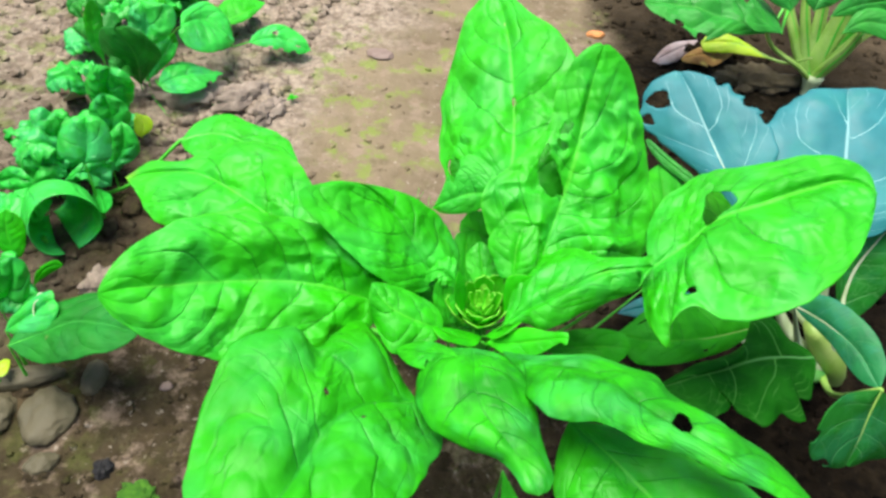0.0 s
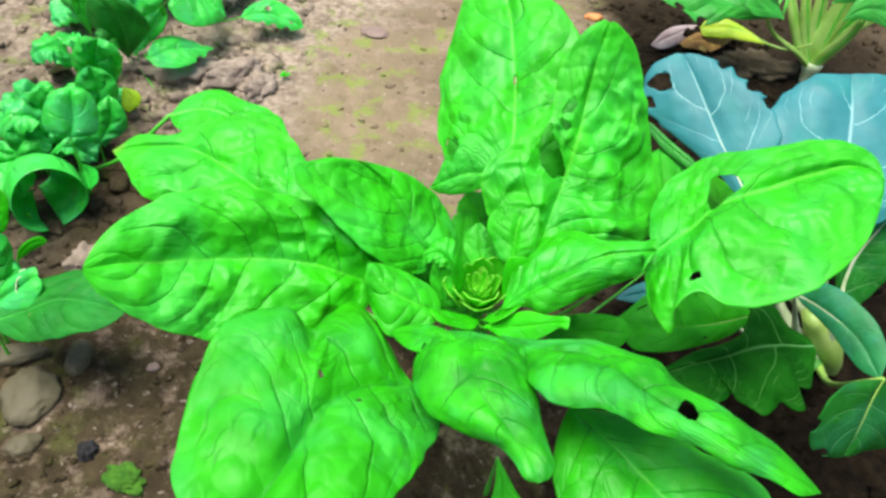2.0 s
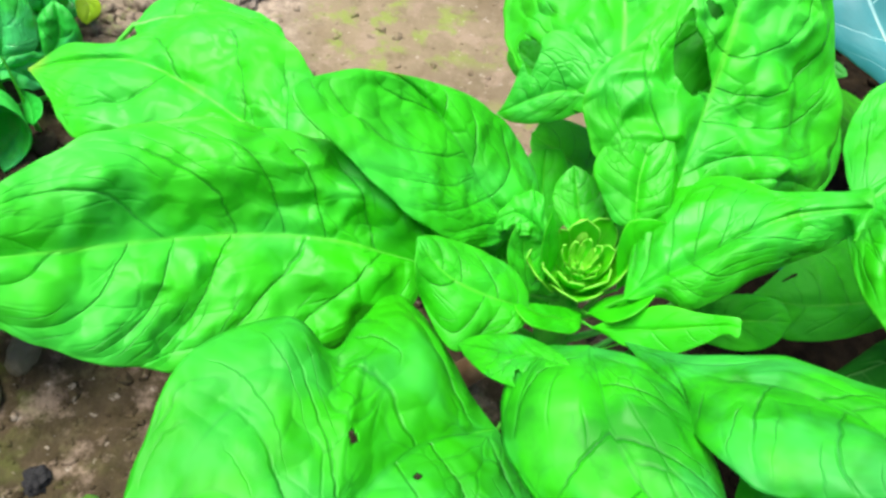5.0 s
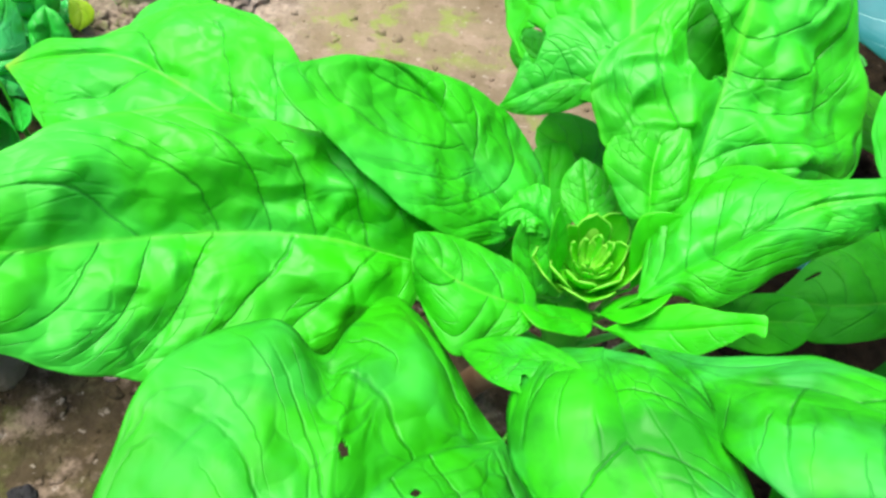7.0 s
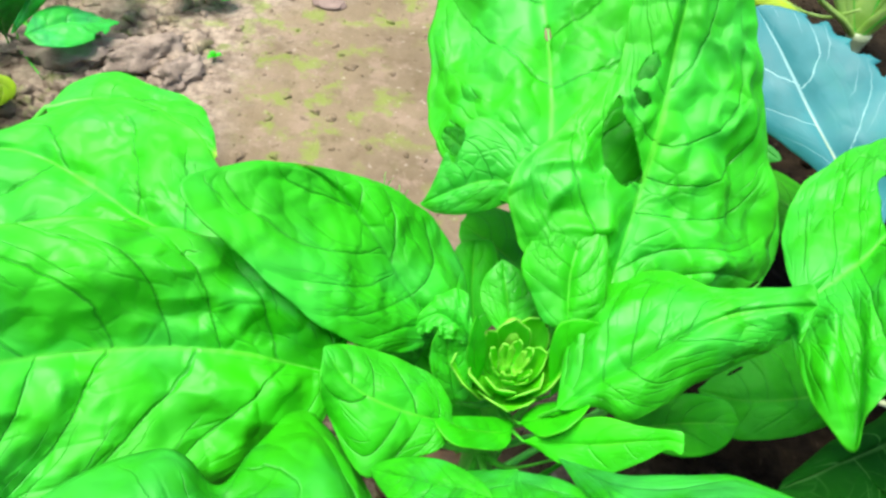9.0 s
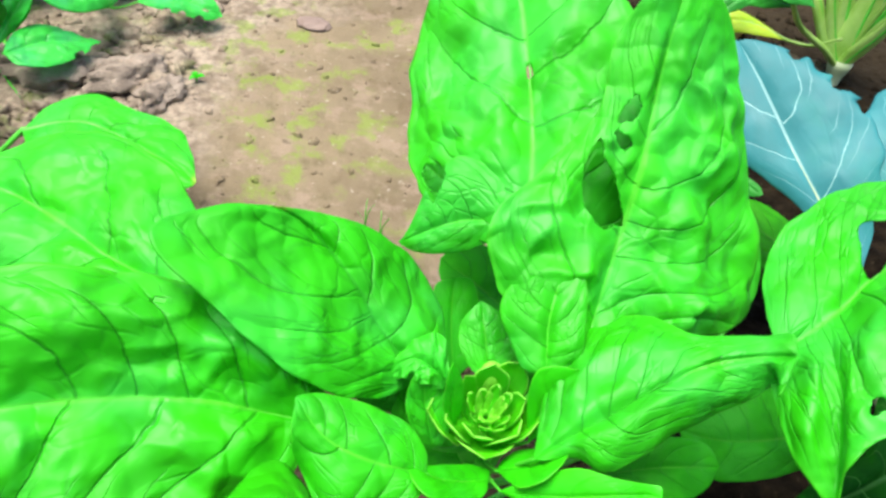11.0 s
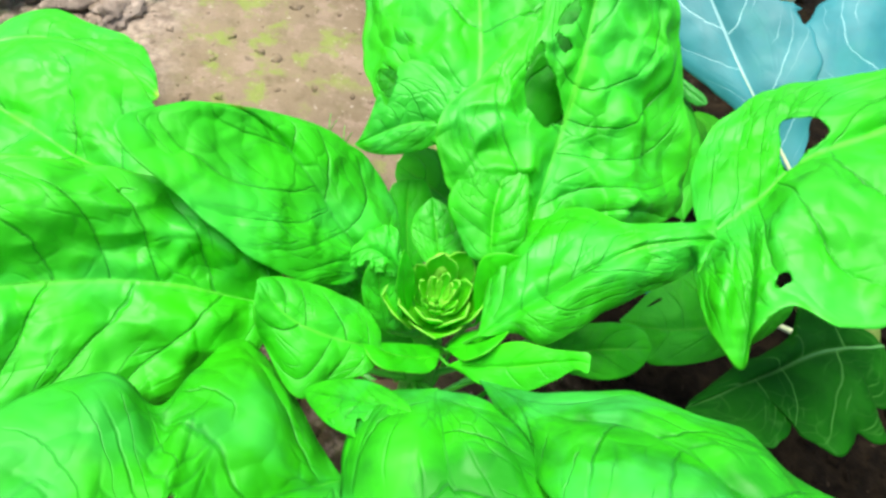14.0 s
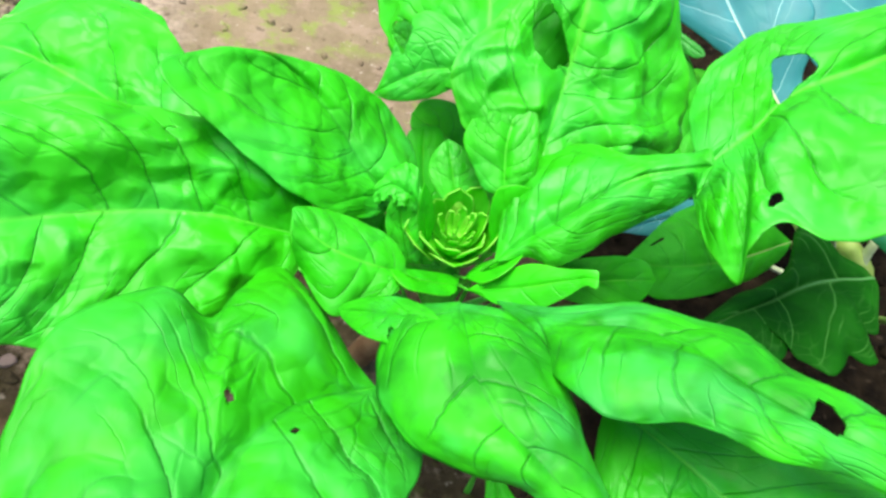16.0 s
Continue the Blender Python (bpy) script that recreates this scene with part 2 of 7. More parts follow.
GREENS = ((0.019, 0.42, 0.002), (0.032, 0.58, 0.002))
LEAFY = dict(pale=(0.065, 0.66, 0.105), thin=0.20, rough=0.54, spec=0.46, netted=0.24, vein_mix=0.58, bump=0.54, vein_w=0.075, sheen_tone_mix=0.24, sink=0.7, wrinkles=0.30, puff=2.2)
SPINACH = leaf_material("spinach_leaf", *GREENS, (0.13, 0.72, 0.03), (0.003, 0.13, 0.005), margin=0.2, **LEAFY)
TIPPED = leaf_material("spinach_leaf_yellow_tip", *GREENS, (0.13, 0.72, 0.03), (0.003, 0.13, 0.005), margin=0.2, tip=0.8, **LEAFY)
# from here on the rib is dark too, groove shade painted in
SHADED_RIB = leaf_material("spinach_leaf_shaded_rib", (0.016, 0.35, 0.002), (0.028, 0.48, 0.002), (0.008, 0.26, 0.004), (0.003, 0.13, 0.005), margin=0.1, **{**LEAFY, "vein_mix": 0.52, "netted": 0.36, "puff": 1.8, "spec": 0.36, "sheen_tone_mix": 0.35, "pale": (0.050, 0.50, 0.08)})
# deeper, more uneven green of the front leaves
FRONT_LEAF = leaf_material("front_spinach_leaf", (0.011, 0.28, 0.003), (0.036, 0.60, 0.003), (0.008, 0.24, 0.004), (0.004, 0.15, 0.006), margin=0.15, **{**LEAFY, "pale": (0.060, 0.54, 0.11), "sheen_tone_mix": 0.40, "spec": 0.36, "puff": 1.2, "vein_mix": 0.75, "netted": 0.42})
SHADED_CREASE = leaf_material("spinach_leaf_shaded_crease", *GREENS, (0.008, 0.26, 0.004), (0.003, 0.13, 0.005), margin=0.2, tip=0.8, **{**LEAFY, "spec": 0.45})
YOUNG = leaf_material("young_spinach_leaf", (0.024, 0.48, 0.003), (0.044, 0.70, 0.004), (0.18, 0.74, 0.04), (0.014, 0.34, 0.006), margin=0.4, wrinkles=0.25, vein_mix=0.22, netted=0.1, sink=0.25, vein_w=0.09, thin=0.25, spec=0.3, pale=(0.05, 0.66, 0.04), puff=0.8)
BUDLEAF = leaf_material("bud_leaf", (0.075, 0.66, 0.004), (0.12, 0.80, 0.006), (0.36, 0.86, 0.10), (0.06, 0.42, 0.01), margin=0.7, thin=0.22, wrinkles=0.15, vein_mix=0.2, netted=0.0, sink=0.1)
CRINKLED = leaf_material("crinkled_leaf", (0.026, 0.50, 0.04), (0.075, 0.80, 0.10), (0.12, 0.60, 0.10), (0.01, 0.20, 0.02), pale=(0.08, 0.60, 0.22), rough=0.38, wrinkles=0.9, sheen_tone_mix=0.55, thin=0.35)
BLUE = leaf_material("blue_leaf", (0.020, 0.185, 0.200), (0.032, 0.235, 0.250), (0.42, 0.72, 0.68), (0.38, 0.70, 0.66), pale=(0.03, 0.27, 0.21), vein_w=0.06, rib_w=0.028, vein_mix=0.85, netted=0.0, wrinkles=0.3, thin=0.10, rough=0.52, bump=0.15, spec=0.4)
DARK = leaf_material("dark_leaf", (0.005, 0.095, 0.003), (0.012, 0.165, 0.005), (0.16, 0.46, 0.10), (0.10, 0.36, 0.06), vein_w=0.10, rib_w=0.05, pale=(0.02, 0.17, 0.01), vein_mix=1.0, thin=0.15, bump=0.35, rough=0.65, spec=0.08, curly=0.05)
# low leaves in three darker greens that carry their shade in the colour
QUIET = leaf_material("shaded_lower_leaf", (0.018, 0.24, 0.004), (0.044, 0.40, 0.008), (0.12, 0.42, 0.04), (0.02, 0.16, 0.006), pale=(0.06, 0.36, 0.02), rough=0.6, spec=0.12)
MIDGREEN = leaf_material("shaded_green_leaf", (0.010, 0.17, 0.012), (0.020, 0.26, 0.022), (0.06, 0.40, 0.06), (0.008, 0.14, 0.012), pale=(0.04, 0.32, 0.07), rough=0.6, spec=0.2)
MIDSHADE = leaf_material("shaded_under_leaf", (0.020, 0.36, 0.004), (0.044, 0.56, 0.008), (0.12, 0.52, 0.04), (0.012, 0.24, 0.006), pale=(0.06, 0.48, 0.05), rough=0.55, spec=0.2, thin=0.3, puff=0.8)
CORE = plain("bud_core", (0.20, 0.70, 0.03), (0.34, 0.84, 0.08), 300.0, 0.5, 0.6, 0.0006)
DULL = leaf_material("dull_green_leaf", (0.014, 0.22, 0.015), (0.034, 0.36, 0.03), (0.10, 0.44, 0.06), (0.008, 0.16, 0.01), pale=(0.04, 0.40, 0.06), rough=0.5, spec=0.35)
GREENISH = leaf_material("green_cabbage_leaf", (0.007, 0.13, 0.008), (0.016, 0.21, 0.018), (0.22, 0.50, 0.20), (0.14, 0.42, 0.13), pale=(0.05, 0.32, 0.18), vein_w=0.09, vein_mix=0.8, rough=0.55, spec=0.2, bump=0.3, sheen_tone_mix=0.22, curly=0.05)
TEAL = leaf_material("teal_leaf", (0.014, 0.20, 0.060), (0.030, 0.32, 0.090), (0.20, 0.50, 0.20), (0.14, 0.42, 0.15), pale=(0.05, 0.36, 0.30), vein_w=0.06, vein_mix=0.7, rough=0.5, spec=0.35, bump=0.3)
PALE_CURL = leaf_material("pale_curled_leaf", (0.30, 0.50, 0.14), (0.55, 0.66, 0.38), (0.6, 0.6, 0.4), (0.4, 0.45, 0.2), pale=(0.70, 0.72, 0.62), sheen_tone_mix=0.6)
YELLOWED = leaf_material("yellowed_leaf", (0.34, 0.62, 0.005), (0.58, 0.80, 0.02), (0.6, 0.6, 0.12), (0.4, 0.4, 0.05), pale=(0.5, 0.6, 0.08))
STALK = plain("leaf_stalk", (0.05, 0.45, 0.02), (0.12, 0.62, 0.05), 60.0, 0.4, 0.15)
PALE = plain("pale_stalk", (0.24, 0.46, 0.06), (0.42, 0.62, 0.16), 45.0, 0.35, 0.2)
HEART = plain("pale_heart", (0.20, 0.34, 0.05), (0.36, 0.48, 0.13), 45.0, 0.45, 0.3)
RIBBED = plain("pale_green_rib", (0.07, 0.30, 0.05), (0.14, 0.42, 0.10), 45.0, 0.45, 0.2)
WHITE = plain("white_stalk", (0.38, 0.48, 0.24), (0.58, 0.66, 0.42), 45.0, 0.35, 0.2)
ROOT = plain("root_collar", (0.16, 0.08, 0.03), (0.32, 0.20, 0.09), 80.0, 0.6, 0.5)
SOIL = soil_material()
CLOD = plain("clod", (0.20, 0.155, 0.115), (0.46, 0.37, 0.285), 55.0, 0.9, 0.9, 0.003)
CLOD_DARK = plain("dark_clod", (0.06, 0.045, 0.020), (0.15, 0.115, 0.055), 55.0, 0.9, 0.9, 0.003)
MOSS = plain("moss", (0.05, 0.22, 0.004), (0.12, 0.36, 0.01), 300.0, 0.8, 0.9, 0.003)
STONE = plain("stone", (0.075, 0.065, 0.030), (0.125, 0.105, 0.056), 40.0, 0.7, 0.4, 0.001)
PEBBLE = plain("pebble", (0.20, 0.14, 0.11), (0.27, 0.20, 0.16), 60.0, 0.8, 0.4)
BARK = plain("bark_chip", (0.004, 0.004, 0.004), (0.014, 0.012, 0.011), 60.0, 0.8, 0.8)
DRY_BROWN = plain("dry_leaf", (0.22, 0.10, 0.02), (0.50, 0.28, 0.06), 50.0, 0.7, 0.5, spots=(0.55, 0.42, 0.08))
DRY_PINK = plain("withered_leaf", (0.35, 0.24, 0.22), (0.62, 0.52, 0.50), 60.0, 0.6, 0.5)
DRY_PALE = plain("bleached_leaf", (0.42, 0.36, 0.24), (0.72, 0.66, 0.50), 60.0, 0.7, 0.5)
ORANGE = plain("orange_scrap", (0.55, 0.20, 0.06), (0.75, 0.35, 0.10), 60.0, 0.7, 0.4)


# ---- builders ----
def mesh_object(name, verts, faces, mat, parent=None, uvs=None, label="", smooth=True):
    me = bpy.data.meshes.new(name)
    me.from_pydata([tuple(p) for p in verts], [], faces)
    me.materials.append(mat)
    if smooth:
        me.shade_smooth()
    for title, values in (uvs or {}).items():
        layer = me.uv_layers.new(name=title)
        idx = np.empty(len(me.loops), dtype=np.int32)
        me.loops.foreach_get("vertex_index", idx)
        layer.data.foreach_set("uv", np.asarray(values, dtype=np.float32)[idx].ravel())
    ob = new(name, me)
    if parent is not None:
        ob.parent = parent
    if label:
        tagged(ob, label)
    return ob


def spline(points, n):
    """Catmull-Rom through the points, n samples even in the parameter."""
    p = np.array(points, float)
    q = np.vstack([2 * p[0] - p[1], p, 2 * p[-1] - p[-2]])
    u = np.linspace(0, len(p) - 1 - 1e-9, n)
    i = u.astype(int)
    s = (u - i)[:, None]
    a, b, c, d = q[i], q[i + 1], q[i + 2], q[i + 3]
    return 0.5 * (2 * b + (c - a) * s + (2 * a - 5 * b + 4 * c - d) * s**2 + (3 * b - a - 3 * c + d) * s**3)


def unit(v):
    return v / np.maximum(np.linalg.norm(v, axis=-1, keepdims=True), 1e-9)


def tube(name, path, radii, mat, parent, flat=1.0, sides=8, label=""):
    """A tapered round or flattened tube along a path."""
    p = np.array(path, float)
    t = unit(np.gradient(p, axis=0))
    ref = np.array([0, 0, 1.0]) if abs(t[:, 2]).max() < 0.97 else np.array([0.0, 1.0, 0.0])
    a = unit(np.cross(t, ref))
    b = np.cross(a, t)
    ang = np.linspace(0, 2 * np.pi, sides, endpoint=False)
    r = np.array(radii, float)[:, None, None]
    v = p[:, None] + r * (np.cos(ang)[None, :, None] * a[:, None] + flat * np.sin(ang)[None, :, None] * b[:, None])
    n = len(p)
    faces = [(i * sides + j, i * sides + (j + 1) % sides, (i + 1) * sides + (j + 1) % sides, (i + 1) * sides + j) for i in range(n - 1) for j in range(sides)]
    faces += [tuple(range(sides))[::-1], tuple(range((n - 1) * sides, n * sides))]
    return mesh_object(name, v.reshape(-1, 3), faces, mat, parent, label=label)


def noise_at(points, scale, seed):
    return np.array([noise.noise(Vector((x * scale + seed, y * scale - seed * 0.7, z * scale + 0.3 * seed))) for x, y, z in points])


SEED = [0.0]
ARCH = np.array((0.0, -0.52, 0.854))


def blade(parent, rib, left, right, mat=None, pucker=0.14, veins=6.5, bulge=0.10, dome=0.12, wave=0.07, groove=0.08, edge=0.03, holes=(), bites=(),
          fine=1.0, stalk=None, stalk_r=0.0008, foot_r=0.0020, stalk_mat=None, thick=0.0005, label="", tip_stalk=0.93, lift=0.1, frill=0.0, slant=1.0, blister=0.8, folds=(), calm=0.16):
    """A leaf lofted along its midrib. folds: creases or ridges from (along, across) to (along, across), with width and height in metres. left and right: how far the margin lies ahead, aside and above at each inner station.
    holes: (along, across, radius along, radius across), across from -1 to 1 (right to left), and a shear. stalk: where the leaf stalk begins."""
    SEED[0] += 7.31
    seed = SEED[0]
    k = len(rib) - 1
    rib = np.array(rib, float)
    tang = unit(np.gradient(rib, axis=0))
    up = np.array([0, 0, 1.0]) - tang[:, 2:] * tang
    up = unit(up)
    aside = np.cross(up, tang)
    length = np.linalg.norm(np.diff(rib, axis=0), axis=1).sum()
    nu, nv = max(14, int(fine * 80)), max(6, int(fine * 28))
    margins = []
    for rows, sign in ((left, 1), (right, -1)):
        e = np.zeros_like(rib)
        for i, (f, w, h) in enumerate(rows):
            e[i + 1] = f * tang[i + 1] + sign * w * aside[i + 1] + h * up[i + 1]
        margins.append(spline(rib + e, nu))
    mid = spline(rib, nu)
    s = (1 - np.cos(np.linspace(0, np.pi, nu))) / 2
    rows = []
    across = np.r_[-np.linspace(1, 0, nv + 1)[:-1], np.linspace(0, 1, nv + 1)]
    uv, phases = [], []
    tv = unit(np.gradient(mid, axis=0))
    both = (np.linalg.norm(margins[0] - mid, axis=1) + np.linalg.norm(margins[1] - mid, axis=1))[:, None] / 2
    both = np.minimum(both, 0.3 * length)
    wide = max(3, nu // 5)
    both = np.convolve(np.pad(both[:, 0], wide, mode="edge"), np.hanning(2 * wide + 1) / np.hanning(2 * wide + 1).sum(), "valid")[:, None]
    broad = float(both.max())
    sweep = min(0.55, 0.95 * slant * both.max() / length)
    bell = np.minimum(1.0, 4.0 * np.sqrt(s * (1 - s)) ** 1.5)[:, None]
    for j, c in enumerate(across):
        v = abs(c)
        e = (margins[0] if c >= 0 else margins[1]) - mid
        w = np.linalg.norm(e, axis=1, keepdims=True)
        n = np.cross(tv, e) * (1 if c >= 0 else -1)
        n = unit(n) * np.where((n @ np.array([0, -0.5, 1.0]))[:, None] < 0, -1, 1)
        p = mid + e * v
        h = bulge * 4 * (v - v * v) * 0.5
        arch = both * (dome * (1 - v**2.4) * bell - groove * math.exp(-((v / 0.13) ** 2)))
        n1 = noise_at(p, 30.0, seed + 11)
        ph = (s + 0.05 * np.sin(9 * s + seed + (2 if c < 0 else 0)) + 0.06 * n1 - sweep * (0.4 * v + 0.6 * v * v)) * veins + (0.5 if c < 0 else 0.0)
        phases.append(ph)
        ridge = np.abs(np.sin(np.pi * ph)) ** 0.50 - 0.70
        ridge = ridge * np.clip((s - 0.02) / calm, 0, 1)
        fade = min(1.0, v / 0.25) * (1 - max(0.0, v - 0.75) / 0.25 * 0.7)
        amp = np.minimum(w, 0.3 * length)
        much = np.clip(0.65 + 1.1 * noise_at(p, 24.0, seed + 5), 0.1, 1.5)
        p = p + ARCH * arch + n * (amp * h + amp * pucker * 0.55 * fade * (ridge * much)[:, None])
        q1 = noise_at(p, 34.0, seed)[:, None]
        q2 = noise_at(p, 95.0, seed + 3)[:, None]
        q3 = noise_at(p, 58.0, seed + 8)[:, None]
        p = p + n * amp * (wave * (0.9 + 0.5 * v * v) * q1 * 1.6 + pucker * blister * fade * (0.7 * q3 + 0.6 * (0.25 - np.abs(q2))))
        for fs, fc, gs, gc, wide, high in folds:
            ax, ay, bx, by = fs * length, fc * broad, gs * length, gc * broad
            px, py = s * length, c * broad
            k = np.clip(((px - ax) * (bx - ax) + (py - ay) * (by - ay)) / ((bx - ax) ** 2 + (by - ay) ** 2), 0, 1)
            far2 = (px - ax - k * (bx - ax)) ** 2 + (py - ay - k * (by - ay)) ** 2
            p = p + n * (high * np.exp(-far2 / wide**2))[:, None]
        p = p + unit(e) * amp * edge * (v**6) * q2 * 1.5
        if frill:
            p = p + n * (amp[:, 0] * frill * v * v * np.sin(2 * np.pi * (5.2 * s + 0.16 * seed + 0.35 * c) + 2.0 * q1[:, 0]))[:, None]
        rows.append(p)
        uv += [(a, (c + 1) / 2) for a in s]
    verts = np.concatenate(rows)
    uv = np.array(uv)
    m = len(across)
    sv, vv = uv[:, 0].copy(), uv[:, 1] * 2 - 1
    dead = np.zeros(len(verts), bool)
    grid = verts.reshape(m, nu, 3)
    for hs, hv, rs, rv, *shear in tuple(holes) + tuple(bites):
        off = vv - hv - (shear[0] if shear else 0.0) * (sv - hs)
        ang = np.arctan2(off / rv, (sv - hs) / rs)
        jag = 1 + 0.13 * np.sin(3 * ang + seed) + 0.07 * np.sin(5 * ang + 2 * seed)
        d = np.hypot((sv - hs) / rs, off / rv) / jag
        inside = d < 1
        dead |= d < 0.55
        push = inside & (d >= 0.55)
        # the rim of the hole is drawn out to the hole's own outline
        for q in np.nonzero(push)[0]:
            ts, tvv = hs + (sv[q] - hs) / d[q], np.clip(hv + (vv[q] - hv) / d[q], -1, 1)
            th = math.acos(max(-1, min(1, 1 - 2 * min(1, max(0, ts))))) / np.pi * (nu - 1)
            cc = (tvv + 1) / 2 * (m - 1)
            i0, j0 = min(nu - 2, int(th)), min(m - 2, int(cc))
            fu, fv = th - i0, cc - j0
            verts[q] = (grid[j0, i0] * (1 - fu) + grid[j0, i0 + 1] * fu) * (1 - fv) + (grid[j0 + 1, i0] * (1 - fu) + grid[j0 + 1, i0 + 1] * fu) * fv
            sv[q], vv[q] = ts, tvv
    faces = []
    for j in range(m - 1):
        for i in range(nu - 1):
            f = (j * nu + i, j * nu + i + 1, (j + 1) * nu + i + 1, (j + 1) * nu + i)
            if not (dead[f[0]] or dead[f[1]] or dead[f[2]] or dead[f[3]]):
                faces.append(f)
    ob = mesh_object("leaf", verts, faces, mat or SPINACH, parent, uvs={"blade": np.c_[sv, (vv + 1) / 2], "veins": np.c_[np.concatenate(phases), (vv + 1) / 2]}, label=label)
    so = ob.modifiers.new("thickness", "SOLIDIFY")
    so.thickness, so.offset = thick, 0.0
    # the stalk runs on as the midrib
    keep = s <= tip_stalk
    line = rows[nv][keep][:: max(1, int(2 * fine))]
    r = stalk_r * (1 - 0.85 * np.linspace(0, 1, len(line)))
    normal = np.array([0, -0.4, 0.9])
    line = line + normal * (r * lift)[:, None] - normal * 0.0003
    if stalk == "down":
        stalk = (line[0][0], line[0][1], -0.004)
    if stalk is not None:
        st = np.array(stalk, float)
        d = np.linalg.norm(line[0] - st)
        first = spline([st, st * 0.5 + line[0] * 0.5 - np.array([0, 0, 0.12 * d]), line[0]], 9)[:-1]
        line = np.vstack([first, line])
        r = np.r_[np.linspace(foot_r, stalk_r, 8), r]
    tube("stalk", line, r, stalk_mat or STALK, ob, flat=0.8, sides=6)
    return ob


def lump(name, centre, size, mat, seed, rough=0.25, turn=0.0, detail=4, sink=0.3):
    """A stone or clod, sunk a little into the ground."""
    bm = bmesh.new()
    bmesh.ops.create_icosphere(bm, subdivisions=detail, radius=1.0)
    for v in bm.verts:
        o = Vector((seed, 0, seed))
        d = 1 + rough * (noise.noise(v.co * 1.1 + o) + 0.7 * noise.noise(v.co * 2.6 + o) + 0.45 * noise.noise(v.co * 6.0 + o) + 0.4 * noise.noise(v.co * 13.0 + o))
        v.co = v.co * d
        v.co = Vector((v.co.x * size[0], v.co.y * size[1], v.co.z * size[2]))
    me = bpy.data.meshes.new(name)
    bm.to_mesh(me)
    bm.free()
    me.materials.append(mat)
    me.shade_smooth()
    ob = new(name, me)
    ob.matrix_world = pose(centre[0], centre[1], ground_z(centre[0], centre[1]) + size[2] * (1 - 2 * sink) * 0.6, 0, 0, turn)
    return ob


def ground_z(x, y):
    """The height of the soil."""
    n = lambda k, o: noise.noise(Vector((x * k + o, y * k - o, o)))  # noqa: E731
    ramp = lambda d: 1 / (1 + math.exp(max(-40.0, min(40.0, d / 0.03))))  # noqa: E731
    left = ramp(x - 0.1 * y + 0.22)
    dug = ramp(0.07 - x + 0.1 * y)
    z = 0.003 * n(6, 1) + 0.0012 * n(40, 2)
    z += (left * 0.55 + dug) * (0.006 * n(22, 3) + 0.005 * abs(n(48, 4)) + 0.0025 * n(110, 5))
    far = max(0.0, math.hypot(x, y - 0.2) - 1.0)
    return z if far == 0 else z / (1 + far)


# ---- ground ----
def axis(lo, hi, step, reach):
    inner = list(np.arange(lo, hi + step / 2, step))
    low, high, d = [], [], step
    while (lo - (low[-1] if low else lo)) < reach:
        d *= 1.35
        low.append((low[-1] if low else lo) - d)
    d = step
    while ((high[-1] if high else hi) - hi) < reach:
        d *= 1.35
        high.append((high[-1] if high else hi) + d)
    return low[::-1] + inner + high


gx, gy = axis(-0.75, 0.70, 0.006, 400), axis(-0.25, 1.0, 0.006, 400)
soil_verts = [(x, y, ground_z(x, y)) for y in gy for x in gx]
nx = len(gx)
soil_faces = [(j * nx + i, j * nx + i + 1, (j + 1) * nx + i + 1, (j + 1) * nx + i) for j in range(len(gy) - 1) for i in range(nx - 1)]
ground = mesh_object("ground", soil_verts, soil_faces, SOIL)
tagged(ground, "bare tan garden soil, trodden strip with moss, dug dark bed with painted leaf shade", "soil", kind="structure")


def plant(name, label, x, y, category):
    ob = new(name)
    ob.location = (x, y, 0)
    tagged(ob, label, category)
    return ob


def at_root(root, pts):
    o = np.array(root.location)
    return [tuple(np.array(p) - o) for p in pts]


def grow(root, rib, left, right, stalk=None, **kw):
    o = np.array(root.location)
    return blade(root, at_root(root, rib), left, right, stalk=stalk if stalk is None or stalk == "down" else tuple(np.array(stalk) - o), **kw)


# ---- the bolting spinach in the middle ----
spinach = plant("spinach_plant", "large bright green spinach plant bolting, leaves with slug holes", 0.0, 0.012, "spinach")
tube("stem", spline([(0, 0, -0.01), (0.001, -0.002, 0.05), (0.0, -0.006, 0.10), (0.0, -0.010, 0.128)], 14), [0.007] * 10 + [0.006, 0.0055, 0.005, 0.0045], STALK, spinach, sides=12, label="pale green ribbed flowering stem")
tube("root_collar", spline([(-0.034, 0.010, -0.004), (-0.026, 0.006, 0.022), (-0.014, 0.003, 0.040), (0, 0, 0.05)], 10), np.linspace(0.007, 0.006, 10), ROOT, spinach, sides=10, label="brown root collar")
C0 = (0.0, 0.006, 0.075)

